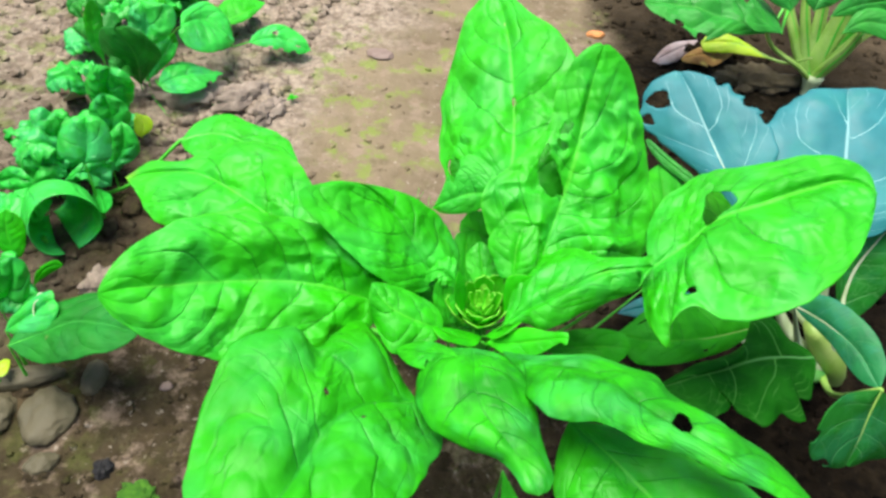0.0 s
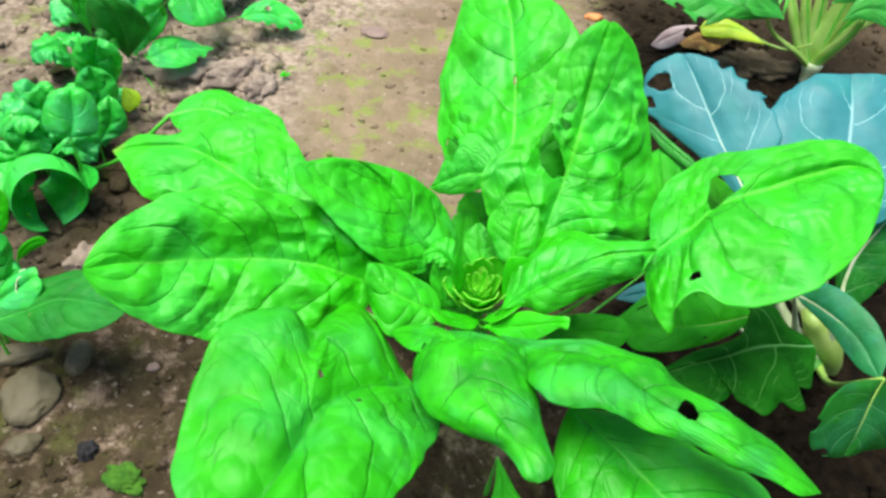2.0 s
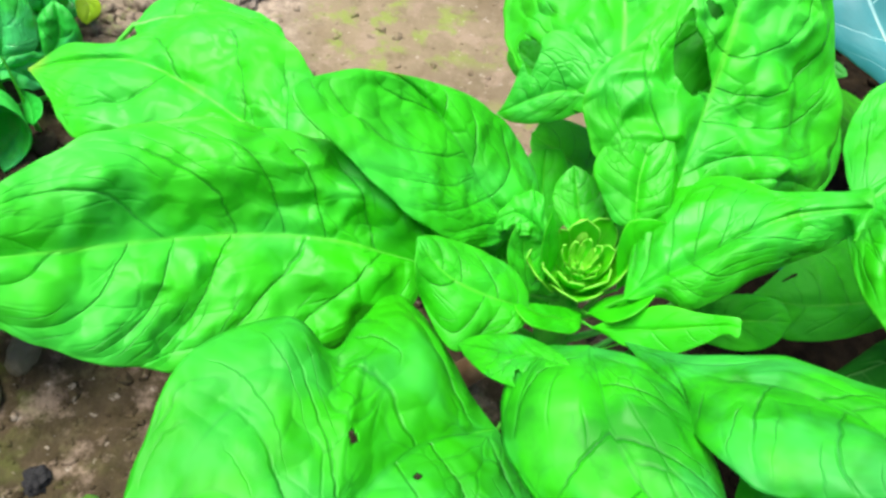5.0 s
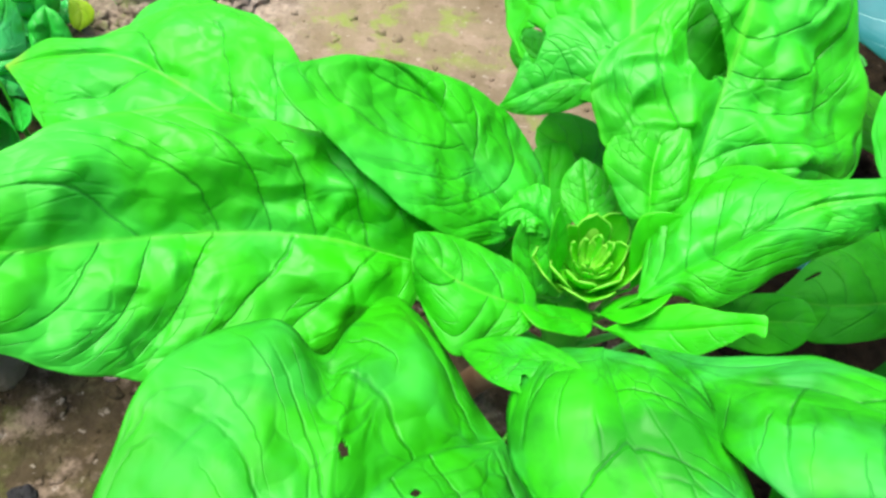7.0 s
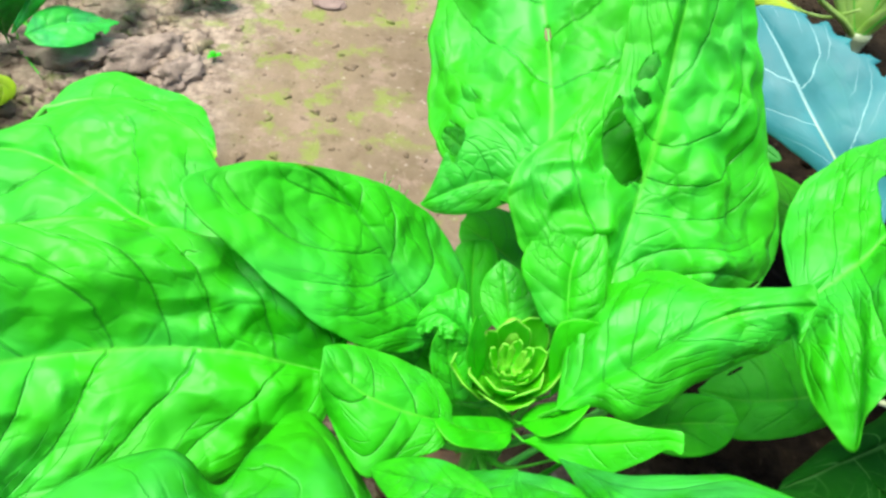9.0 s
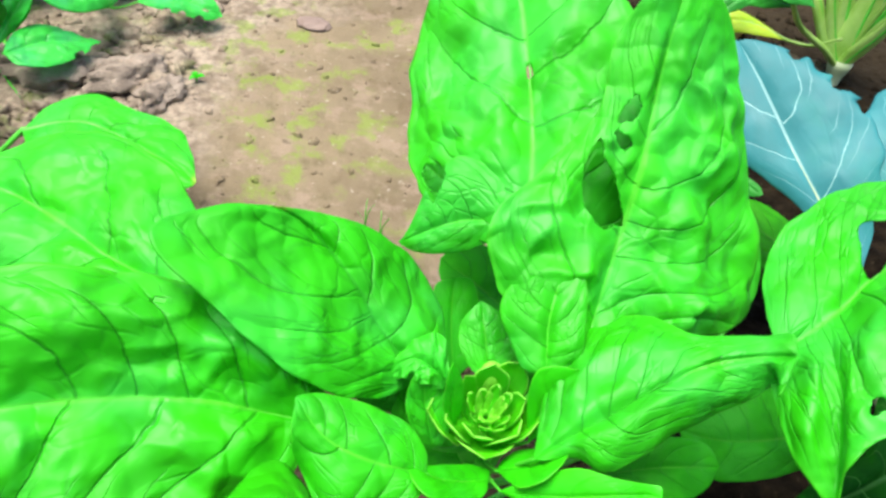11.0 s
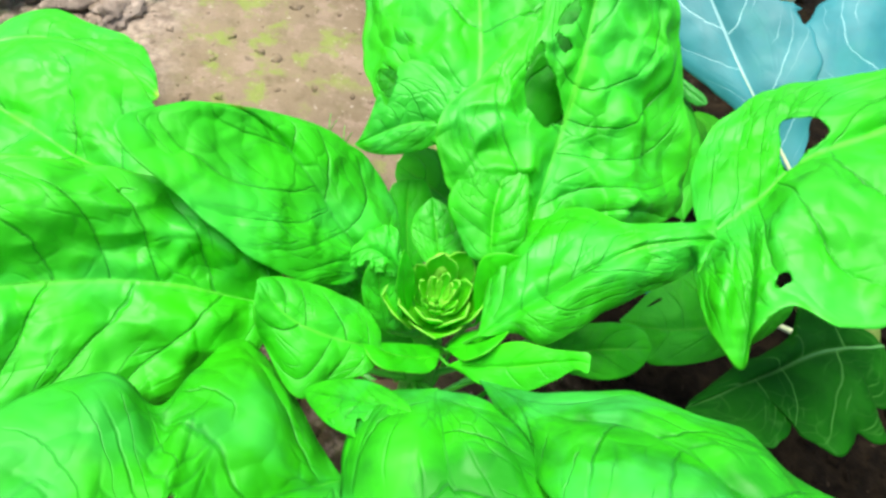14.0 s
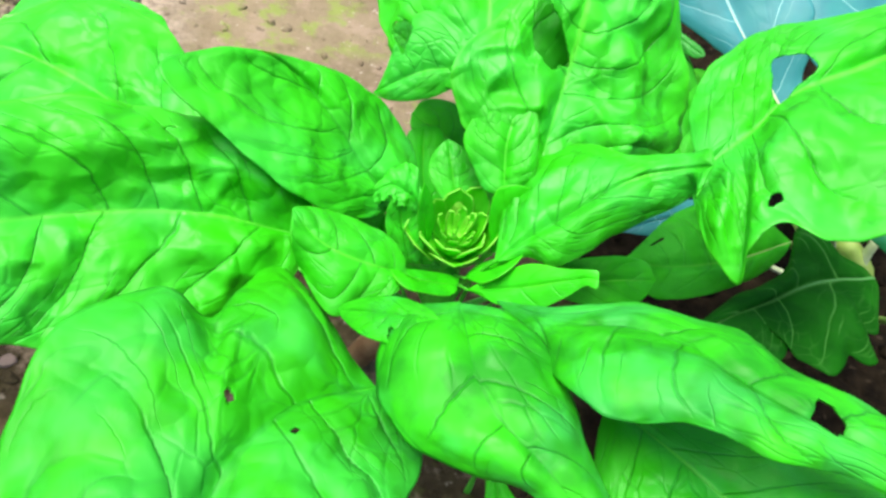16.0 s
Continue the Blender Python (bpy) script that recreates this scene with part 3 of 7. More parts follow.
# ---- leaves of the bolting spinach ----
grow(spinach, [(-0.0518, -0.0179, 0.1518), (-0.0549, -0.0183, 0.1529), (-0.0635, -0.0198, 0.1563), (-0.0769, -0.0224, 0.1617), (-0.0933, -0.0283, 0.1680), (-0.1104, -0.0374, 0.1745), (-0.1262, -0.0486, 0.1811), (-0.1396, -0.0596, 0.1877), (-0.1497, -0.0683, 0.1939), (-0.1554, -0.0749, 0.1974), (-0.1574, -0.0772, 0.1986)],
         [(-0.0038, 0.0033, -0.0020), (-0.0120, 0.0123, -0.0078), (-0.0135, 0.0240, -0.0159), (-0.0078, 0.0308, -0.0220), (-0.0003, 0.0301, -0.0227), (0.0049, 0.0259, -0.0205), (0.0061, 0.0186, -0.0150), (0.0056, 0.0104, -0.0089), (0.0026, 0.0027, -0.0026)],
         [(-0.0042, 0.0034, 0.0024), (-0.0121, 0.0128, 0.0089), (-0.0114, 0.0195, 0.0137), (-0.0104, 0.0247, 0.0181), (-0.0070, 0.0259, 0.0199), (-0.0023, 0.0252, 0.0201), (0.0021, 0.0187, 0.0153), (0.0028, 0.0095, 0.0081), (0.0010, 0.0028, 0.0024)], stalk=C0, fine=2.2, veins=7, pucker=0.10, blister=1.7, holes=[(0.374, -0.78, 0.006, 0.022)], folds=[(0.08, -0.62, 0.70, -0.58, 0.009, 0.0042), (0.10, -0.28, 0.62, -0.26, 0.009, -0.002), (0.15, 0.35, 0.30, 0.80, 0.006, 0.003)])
grow(spinach, [(-0.0719, 0.0055, 0.1620), (-0.0754, 0.0065, 0.1619), (-0.0855, 0.0093, 0.1614), (-0.1012, 0.0138, 0.1608), (-0.1208, 0.0202, 0.1601), (-0.1409, 0.0308, 0.1603), (-0.1615, 0.0400, 0.1601), (-0.1818, 0.0429, 0.1586), (-0.1977, 0.0405, 0.1564), (-0.2072, 0.0363, 0.1545), (-0.2105, 0.0351, 0.1539)],
         [(-0.0003, 0.0017, -0.0004), (-0.0005, 0.0049, -0.0011), (-0.0007, 0.0087, -0.0021), (-0.0020, 0.0127, -0.0031), (-0.0050, 0.0247, -0.0060), (-0.0010, 0.0364, -0.0087), (0.0064, 0.0294, -0.0064), (0.0058, 0.0138, -0.0025), (0.0019, 0.0031, -0.0005)],
         [(0.0003, 0.0019, 0.0005), (0.0011, 0.0076, 0.0018), (0.0009, 0.0193, 0.0046), (0.0042, 0.0328, 0.0079), (0.0105, 0.0335, 0.0080), (0.0082, 0.0244, 0.0058), (-0.0009, 0.0078, 0.0017), (0.0003, 0.0079, 0.0014), (-0.0002, 0.0024, 0.0004)], stalk=C0, fine=1.8, mat=TIPPED, veins=6, blister=1.2)
grow(spinach, [(-0.0237, 0.0119, 0.1409), (-0.0256, 0.0123, 0.1431), (-0.0311, 0.0143, 0.1483), (-0.0390, 0.0183, 0.1555), (-0.0474, 0.0243, 0.1636), (-0.0563, 0.0293, 0.1721), (-0.0644, 0.0305, 0.1800), (-0.0699, 0.0289, 0.1858), (-0.0716, 0.0275, 0.1887)],
         [(-0.0009, 0.0084, 0.0017), (-0.0018, 0.0203, 0.0054), (-0.0008, 0.0340, 0.0129), (0.0110, 0.0443, 0.0154), (0.0378, 0.0425, 0.0023), (0.0258, 0.0130, -0.0046), (0.0074, 0.0008, -0.0020)],
         [(-0.0044, 0.0033, 0.0002), (-0.0141, 0.0145, -0.0016), (-0.0132, 0.0290, -0.0070), (-0.0062, 0.0291, -0.0077), (-0.0048, 0.0183, -0.0022), (-0.0039, 0.0072, 0.0012), (-0.0014, 0.0014, 0.0008)], stalk=C0, fine=2.0, mat=SHADED_CREASE, veins=6, groove=0.16, pucker=0.10, blister=1.3, wave=0.06, folds=[(0.78, 0.55, 0.30, 0.25, 0.005, -0.0022), (0.72, 0.72, 0.36, 0.48, 0.007, 0.0024)], bites=[(1.0, 0.98, 0.005, 13.034)])
grow(spinach, [(0.0040, 0.0553, 0.1682), (0.0025, 0.0563, 0.1674), (-0.0023, 0.0578, 0.1670), (-0.0093, 0.0595, 0.1665), (-0.0177, 0.0595, 0.1641), (-0.0254, 0.0582, 0.1603), (-0.0317, 0.0572, 0.1563), (-0.0358, 0.0570, 0.1529), (-0.0374, 0.0582, 0.1507)],
         [(-0.0002, 0.0005, -0.0007), (-0.0009, 0.0023, -0.0028), (-0.0007, 0.0049, -0.0059), (0.0012, 0.0067, -0.0074), (0.0025, 0.0058, -0.0060), (0.0023, 0.0036, -0.0035), (0.0008, 0.0011, -0.0011)],
         [(-0.0004, 0.0019, 0.0017), (-0.0019, 0.0071, 0.0063), (-0.0027, 0.0117, 0.0114), (-0.0031, 0.0158, 0.0158), (-0.0022, 0.0104, 0.0109), (-0.0019, 0.0044, 0.0047), (-0.0007, 0.0010, 0.0010)], stalk=None, fine=1.3, pucker=0.06, wave=0.03, bulge=0.15, holes=[(0.655, -0.98, 0.071, 0.399)])
grow(spinach, [(-0.0096, 0.1019, 0.1302), (-0.0106, 0.1034, 0.1298), (-0.0136, 0.1076, 0.1287), (-0.0181, 0.1139, 0.1271), (-0.0233, 0.1214, 0.1252), (-0.0286, 0.1289, 0.1233), (-0.0330, 0.1352, 0.1217), (-0.0360, 0.1394, 0.1206), (-0.0371, 0.1409, 0.1203)],
         [(-0.0020, 0.0012, -0.0019), (-0.0033, 0.0032, -0.0050), (-0.0020, 0.0043, -0.0068), (-0.0003, 0.0052, -0.0082), (0.0015, 0.0052, -0.0082), (0.0026, 0.0039, -0.0060), (0.0007, 0.0010, -0.0016)],
         [(-0.0023, 0.0012, 0.0019), (-0.0066, 0.0042, 0.0067), (-0.0046, 0.0051, 0.0080), (-0.0022, 0.0052, 0.0083), (0.0001, 0.0049, 0.0078), (0.0020, 0.0037, 0.0060), (0.0008, 0.0011, 0.0018)], mat=SPINACH, fine=0.6)
grow(spinach, [(0.0029, 0.0465, 0.1659), (0.0030, 0.0517, 0.1685), (0.0034, 0.0667, 0.1760), (0.0012, 0.0896, 0.1859), (-0.0037, 0.1167, 0.1966), (-0.0097, 0.1438, 0.2068), (-0.0170, 0.1666, 0.2142), (-0.0222, 0.1817, 0.2190), (-0.0240, 0.1871, 0.2207)],
         [(-0.0031, 0.0061, -0.0026), (-0.0105, 0.0241, -0.0112), (-0.0095, 0.0415, -0.0211), (-0.0002, 0.0392, -0.0210), (0.0083, 0.0319, -0.0180), (0.0133, 0.0201, -0.0118), (0.0076, 0.0060, -0.0036)],
         [(-0.0030, 0.0063, 0.0027), (-0.0079, 0.0370, -0.0008), (-0.0060, 0.0476, 0.0026), (0.0006, 0.0430, 0.0098), (-0.0000, 0.0267, 0.0150), (-0.0003, 0.0128, 0.0075), (0.0016, 0.0051, 0.0030)], stalk=C0, veins=6, fine=1.6, pucker=0.11, blister=1.1, holes=[(0.461, 0.0, 0.017, 0.041), (0.264, 0.83, 0.041, 0.102)])
grow(spinach, [(0.0261, 0.0172, 0.1582), (0.0265, 0.0199, 0.1597), (0.0277, 0.0276, 0.1640), (0.0299, 0.0391, 0.1713), (0.0326, 0.0532, 0.1811), (0.0347, 0.0679, 0.1934), (0.0358, 0.0814, 0.2072), (0.0368, 0.0927, 0.2204), (0.0379, 0.1008, 0.2316), (0.0387, 0.1057, 0.2389), (0.0390, 0.1075, 0.2414)],
         [(-0.0017, 0.0036, 0.0010), (-0.0068, 0.0140, 0.0042), (-0.0149, 0.0305, 0.0091), (-0.0116, 0.0403, 0.0123), (-0.0078, 0.0287, 0.0088), (-0.0050, 0.0171, 0.0054), (0.0003, 0.0167, 0.0060), (0.0034, 0.0107, 0.0044), (0.0027, 0.0037, 0.0016)],
         [(-0.0012, 0.0041, -0.0012), (-0.0044, 0.0158, -0.0048), (-0.0083, 0.0329, -0.0115), (-0.0132, 0.0524, -0.0194), (-0.0082, 0.0483, -0.0179), (-0.0027, 0.0378, -0.0143), (0.0029, 0.0263, -0.0107), (0.0058, 0.0144, -0.0067), (0.0034, 0.0041, -0.0020)], stalk=C0, fine=2.2, veins=7, slant=1.4, pucker=0.08, blister=2.8, holes=[(0.643, 0.44, 0.034, 0.17), (0.563, 0.36, 0.028, 0.10, 6.0), (0.437, 0.34, 0.115, 0.15, 2.6)])
grow(spinach, [(0.0802, 0.0165, 0.1745), (0.0817, 0.0181, 0.1752), (0.0845, 0.0207, 0.1762), (0.0879, 0.0234, 0.1780), (0.0923, 0.0271, 0.1800), (0.0982, 0.0321, 0.1830), (0.1059, 0.0394, 0.1870), (0.1165, 0.0473, 0.1930), (0.1322, 0.0551, 0.1985), (0.1530, 0.0654, 0.2035), (0.1701, 0.0713, 0.2075), (0.1816, 0.0697, 0.2088), (0.1861, 0.0631, 0.2090)],
         [(0.0024, 0.0061, 0.0002), (0.0036, 0.0134, -0.0004), (0.0066, 0.0221, -0.0014), (0.0156, 0.0301, -0.0036), (0.0235, 0.0307, -0.0068), (0.0245, 0.0285, -0.0071), (0.0201, 0.0264, -0.0044), (0.0190, 0.0232, -0.0013), (0.0122, 0.0183, 0.0009), (0.0063, 0.0133, 0.0024), (-0.0012, 0.0092, 0.0013)],
         [(-0.0097, 0.0031, -0.0006), (-0.0219, 0.0150, -0.0011), (-0.0312, 0.0285, -0.0021), (-0.0370, 0.0379, -0.0029), (-0.0405, 0.0328, 0.0090), (-0.0380, 0.0369, 0.0160), (-0.0397, 0.0535, 0.0096), (-0.0374, 0.0614, 0.0009), (-0.0369, 0.0662, 0.0014), (-0.0135, 0.0573, -0.0011), (0.0110, 0.0298, -0.0017)], stalk=C0, fine=2.0, veins=7, calm=0.45, pucker=0.085, blister=1.5, holes=[(0.55, 0.28, 0.085, 0.27), (0.459, -0.800, 0.026, 0.055)], folds=[(0.144, -0.30, 0.128, -0.80, 0.004, 0.003), (0.50, -0.25, 0.62, -0.55, 0.010, 0.003)])
grow(spinach, [(0.0128, -0.0176, 0.1520), (0.0150, -0.0165, 0.1538), (0.0214, -0.0134, 0.1592), (0.0314, -0.0081, 0.1661), (0.0438, -0.0005, 0.1720), (0.0568, 0.0070, 0.1762), (0.0694, 0.0106, 0.1786), (0.0771, 0.0097, 0.1830), (0.0795, 0.0091, 0.1845)],
         [(-0.0009, 0.0038, -0.0009), (-0.0002, 0.0183, -0.0048), (0.0065, 0.0310, -0.0094), (0.0123, 0.0260, -0.0088), (0.0035, 0.0110, -0.0020), (0.0056, 0.0080, -0.0015), (0.0019, 0.0058, 0.0024)],
         [(-0.0004, 0.0020, 0.0007), (-0.0017, 0.0044, -0.0025), (-0.0074, 0.0120, -0.0051), (-0.0005, 0.0100, -0.0112), (0.0079, 0.0079, -0.0120), (0.0070, 0.0032, -0.0085), (-0.0029, 0.0136, -0.0004)], stalk=(0, 0.0, 0.11), fine=1.8, veins=7, pucker=0.08, blister=2.2, dome=0.18, groove=0.20)
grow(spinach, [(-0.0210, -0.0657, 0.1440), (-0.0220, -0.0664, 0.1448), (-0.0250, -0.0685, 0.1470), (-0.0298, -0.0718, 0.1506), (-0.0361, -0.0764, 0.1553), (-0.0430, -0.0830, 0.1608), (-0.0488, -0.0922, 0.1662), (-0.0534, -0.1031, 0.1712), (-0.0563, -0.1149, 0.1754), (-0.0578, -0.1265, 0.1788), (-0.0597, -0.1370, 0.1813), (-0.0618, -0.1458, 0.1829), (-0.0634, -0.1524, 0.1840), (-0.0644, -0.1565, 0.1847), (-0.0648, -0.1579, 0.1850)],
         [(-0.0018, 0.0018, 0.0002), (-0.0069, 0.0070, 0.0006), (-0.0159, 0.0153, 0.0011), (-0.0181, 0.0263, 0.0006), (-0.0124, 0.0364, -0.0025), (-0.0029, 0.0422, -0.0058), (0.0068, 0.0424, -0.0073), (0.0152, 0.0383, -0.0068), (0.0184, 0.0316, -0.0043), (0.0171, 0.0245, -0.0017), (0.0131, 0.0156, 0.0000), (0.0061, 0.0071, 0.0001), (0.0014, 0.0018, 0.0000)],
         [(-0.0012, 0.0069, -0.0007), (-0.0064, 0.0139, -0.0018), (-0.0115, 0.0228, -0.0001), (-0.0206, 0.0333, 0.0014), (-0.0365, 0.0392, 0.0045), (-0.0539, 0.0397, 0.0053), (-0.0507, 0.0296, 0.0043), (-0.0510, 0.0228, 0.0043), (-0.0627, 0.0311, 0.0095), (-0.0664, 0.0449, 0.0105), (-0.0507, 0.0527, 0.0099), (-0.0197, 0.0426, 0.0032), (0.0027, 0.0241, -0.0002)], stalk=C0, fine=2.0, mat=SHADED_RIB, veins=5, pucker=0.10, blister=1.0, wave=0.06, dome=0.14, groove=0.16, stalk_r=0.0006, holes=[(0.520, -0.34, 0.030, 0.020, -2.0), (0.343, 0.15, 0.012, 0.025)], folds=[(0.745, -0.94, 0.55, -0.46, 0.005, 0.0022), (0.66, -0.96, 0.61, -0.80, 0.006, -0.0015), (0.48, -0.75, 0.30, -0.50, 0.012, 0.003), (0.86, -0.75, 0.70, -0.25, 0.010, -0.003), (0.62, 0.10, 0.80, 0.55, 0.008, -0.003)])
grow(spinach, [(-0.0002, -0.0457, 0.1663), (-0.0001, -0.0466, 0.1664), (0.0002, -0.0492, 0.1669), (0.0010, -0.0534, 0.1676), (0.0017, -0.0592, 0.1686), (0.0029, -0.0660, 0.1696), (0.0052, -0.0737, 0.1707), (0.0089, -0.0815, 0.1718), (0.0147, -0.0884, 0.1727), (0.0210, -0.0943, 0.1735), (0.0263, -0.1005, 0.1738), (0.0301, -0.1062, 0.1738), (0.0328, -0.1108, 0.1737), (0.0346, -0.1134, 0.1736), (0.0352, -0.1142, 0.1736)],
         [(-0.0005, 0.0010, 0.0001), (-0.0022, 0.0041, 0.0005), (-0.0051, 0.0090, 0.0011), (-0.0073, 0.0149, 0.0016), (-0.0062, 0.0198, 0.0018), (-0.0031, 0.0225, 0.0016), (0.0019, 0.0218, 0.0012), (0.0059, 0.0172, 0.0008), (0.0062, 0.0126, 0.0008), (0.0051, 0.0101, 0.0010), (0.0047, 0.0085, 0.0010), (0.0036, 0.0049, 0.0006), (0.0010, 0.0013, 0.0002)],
         [(-0.0010, 0.0015, -0.0001), (-0.0037, 0.0058, -0.0007), (-0.0078, 0.0129, -0.0017), (-0.0081, 0.0200, -0.0027), (-0.0077, 0.0245, -0.0031), (-0.0075, 0.0257, -0.0031), (-0.0085, 0.0238, -0.0025), (-0.0093, 0.0193, -0.0018), (-0.0067, 0.0149, -0.0015), (-0.0045, 0.0082, -0.0008), (-0.0021, 0.0053, -0.0005), (0.0002, 0.0044, -0.0004), (0.0001, 0.0012, -0.0001)], stalk=C0, mat=FRONT_LEAF, veins=5, dome=0.50, bulge=0.15, groove=0.03, stalk_r=0.0005)
grow(spinach, [(-0.0059, -0.0580, 0.1740), (-0.0088, -0.0566, 0.1725), (-0.0167, -0.0538, 0.1680), (-0.0253, -0.0504, 0.1620), (-0.0327, -0.0469, 0.1560), (-0.0362, -0.0456, 0.1535)],
         [(-0.0031, 0.0046, 0.0001), (-0.0058, 0.0098, 0.0001), (-0.0033, 0.0086, -0.0010), (-0.0006, 0.0036, -0.0005)],
         [(0.0026, 0.0036, -0.0003), (0.0055, 0.0070, -0.0002), (0.0055, 0.0057, 0.0001), (0.0023, 0.0026, 0.0004)], mat=FRONT_LEAF, stalk_mat=FRONT_LEAF, stalk_r=0.0003, fine=0.9, pucker=0.08, holes=[(0.45, 0.72, 0.030, 0.26), (0.40, 0.85, 0.05, 0.08)])
grow(spinach, [(0.0145, -0.0305, 0.1476), (0.0154, -0.0314, 0.1485), (0.0178, -0.0342, 0.1513), (0.0215, -0.0388, 0.1559), (0.0268, -0.0449, 0.1620), (0.0350, -0.0507, 0.1690), (0.0477, -0.0527, 0.1747), (0.0584, -0.0602, 0.1817), (0.0658, -0.0722, 0.1890), (0.0757, -0.0828, 0.1952), (0.0883, -0.0908, 0.1981), (0.1012, -0.0963, 0.1985), (0.1129, -0.1000, 0.1972), (0.1224, -0.1018, 0.1943), (0.1295, -0.1027, 0.1918), (0.1338, -0.1033, 0.1903), (0.1353, -0.1036, 0.1898)],
         [(-0.0001, 0.0003, 0.0000), (-0.0002, 0.0011, 0.0001), (-0.0004, 0.0027, 0.0002), (-0.0006, 0.0065, -0.0005), (0.0008, 0.0131, -0.0045), (-0.0003, 0.0151, -0.0051), (-0.0062, 0.0154, -0.0027), (-0.0106, 0.0232, -0.0040), (-0.0067, 0.0197, -0.0064), (-0.0018, 0.0187, -0.0072), (0.0011, 0.0163, -0.0065), (0.0030, 0.0133, -0.0049), (0.0030, 0.0084, -0.0023), (0.0015, 0.0038, -0.0008), (0.0004, 0.0009, -0.0002)],
         [(0.0001, 0.0007, 0.0000), (0.0006, 0.0027, 0.0000), (0.0013, 0.0057, -0.0001), (0.0012, 0.0100, 0.0007), (-0.0035, 0.0163, 0.0047), (-0.0061, 0.0309, 0.0091), (0.0074, 0.0352, 0.0039), (0.0079, 0.0208, 0.0029), (0.0056, 0.0196, 0.0054), (0.0011, 0.0118, 0.0047), (0.0003, 0.0122, 0.0047), (0.0001, 0.0085, 0.0029), (0.0007, 0.0083, 0.0027), (0.0004, 0.0043, 0.0014), (0.0001, 0.0011, 0.0004)], stalk=C0, tip_stalk=0.44, fine=1.5, mat=FRONT_LEAF, veins=6, dome=0.42, bulge=0.15, stalk_r=0.0005, holes=[(0.645, 0.07, 0.022, 0.339)])
grow(spinach, [(0.0495, -0.0637, 0.1500), (0.0520, -0.0659, 0.1503), (0.0590, -0.0723, 0.1513), (0.0696, -0.0819, 0.1527), (0.0816, -0.0936, 0.1542), (0.0937, -0.1053, 0.1557), (0.1048, -0.1142, 0.1574), (0.1125, -0.1197, 0.1586), (0.1152, -0.1217, 0.1590)],
         [(0.0003, 0.0028, 0.0008), (0.0014, 0.0107, 0.0028), (0.0049, 0.0186, 0.0049), (0.0098, 0.0268, 0.0071), (0.0171, 0.0313, 0.0081), (0.0181, 0.0170, 0.0042), (0.0050, 0.0042, 0.0011)],
         [(-0.0020, 0.0044, -0.0011), (-0.0053, 0.0157, -0.0041), (-0.0048, 0.0295, -0.0077), (0.0004, 0.0356, -0.0094), (0.0040, 0.0269, -0.0069), (0.0025, 0.0140, -0.0035), (0.0004, 0.0036, -0.0009)], stalk=None, mat=SPINACH, veins=5, dome=0.25, stalk_r=0.0006)
grow(spinach, [(0.0388, 0.0009, 0.1124), (0.0406, 0.0014, 0.1125), (0.0457, 0.0031, 0.1128), (0.0533, 0.0056, 0.1131), (0.0624, 0.0082, 0.1134), (0.0717, 0.0102, 0.1134), (0.0796, 0.0117, 0.1133), (0.0849, 0.0127, 0.1132), (0.0867, 0.0131, 0.1132)],
         [(-0.0002, 0.0014, 0.0007), (-0.0011, 0.0057, 0.0026), (-0.0004, 0.0086, 0.0040), (0.0011, 0.0090, 0.0041), (0.0025, 0.0090, 0.0041), (0.0037, 0.0070, 0.0032), (0.0013, 0.0021, 0.0009)],
         [(-0.0000, 0.0009, -0.0004), (-0.0002, 0.0036, -0.0017), (-0.0000, 0.0071, -0.0032), (0.0010, 0.0101, -0.0046), (0.0025, 0.0095, -0.0044), (0.0023, 0.0057, -0.0026), (0.0005, 0.0014, -0.0007)], stalk=(0.012, 0.012, 0.03), mat=MIDSHADE, stalk_mat=MIDSHADE, fine=0.6)
grow(spinach, [(-0.0166, -0.0267, 0.1504), (-0.0180, -0.0270, 0.1512), (-0.0223, -0.0280, 0.1534), (-0.0286, -0.0295, 0.1568), (-0.0363, -0.0302, 0.1608), (-0.0439, -0.0292, 0.1648), (-0.0496, -0.0259, 0.1677), (-0.0529, -0.0227, 0.1694), (-0.0541, -0.0216, 0.1701)],
         [(-0.0011, 0.0027, -0.0003), (-0.0010, 0.0087, -0.0008), (-0.0020, 0.0100, -0.0066), (-0.0027, 0.0170, -0.0079), (-0.0007, 0.0081, -0.0083), (-0.0006, 0.0070, 0.0021), (-0.0004, 0.0018, 0.0007)],
         [(-0.0017, 0.0020, 0.0001), (-0.0068, 0.0076, 0.0007), (-0.0077, 0.0141, 0.0008), (-0.0040, 0.0166, -0.0004), (0.0011, 0.0143, -0.0023), (0.0037, 0.0075, -0.0022), (0.0015, 0.0018, -0.0006)], stalk=(0, 0, 0.11), veins=5, fine=1.2)
LITTLE = dict(stalk=(0, 0.002, 0.12), mat=YOUNG, veins=5, fine=0.6, pucker=0.06, dome=0.05, stalk_r=0.0006)
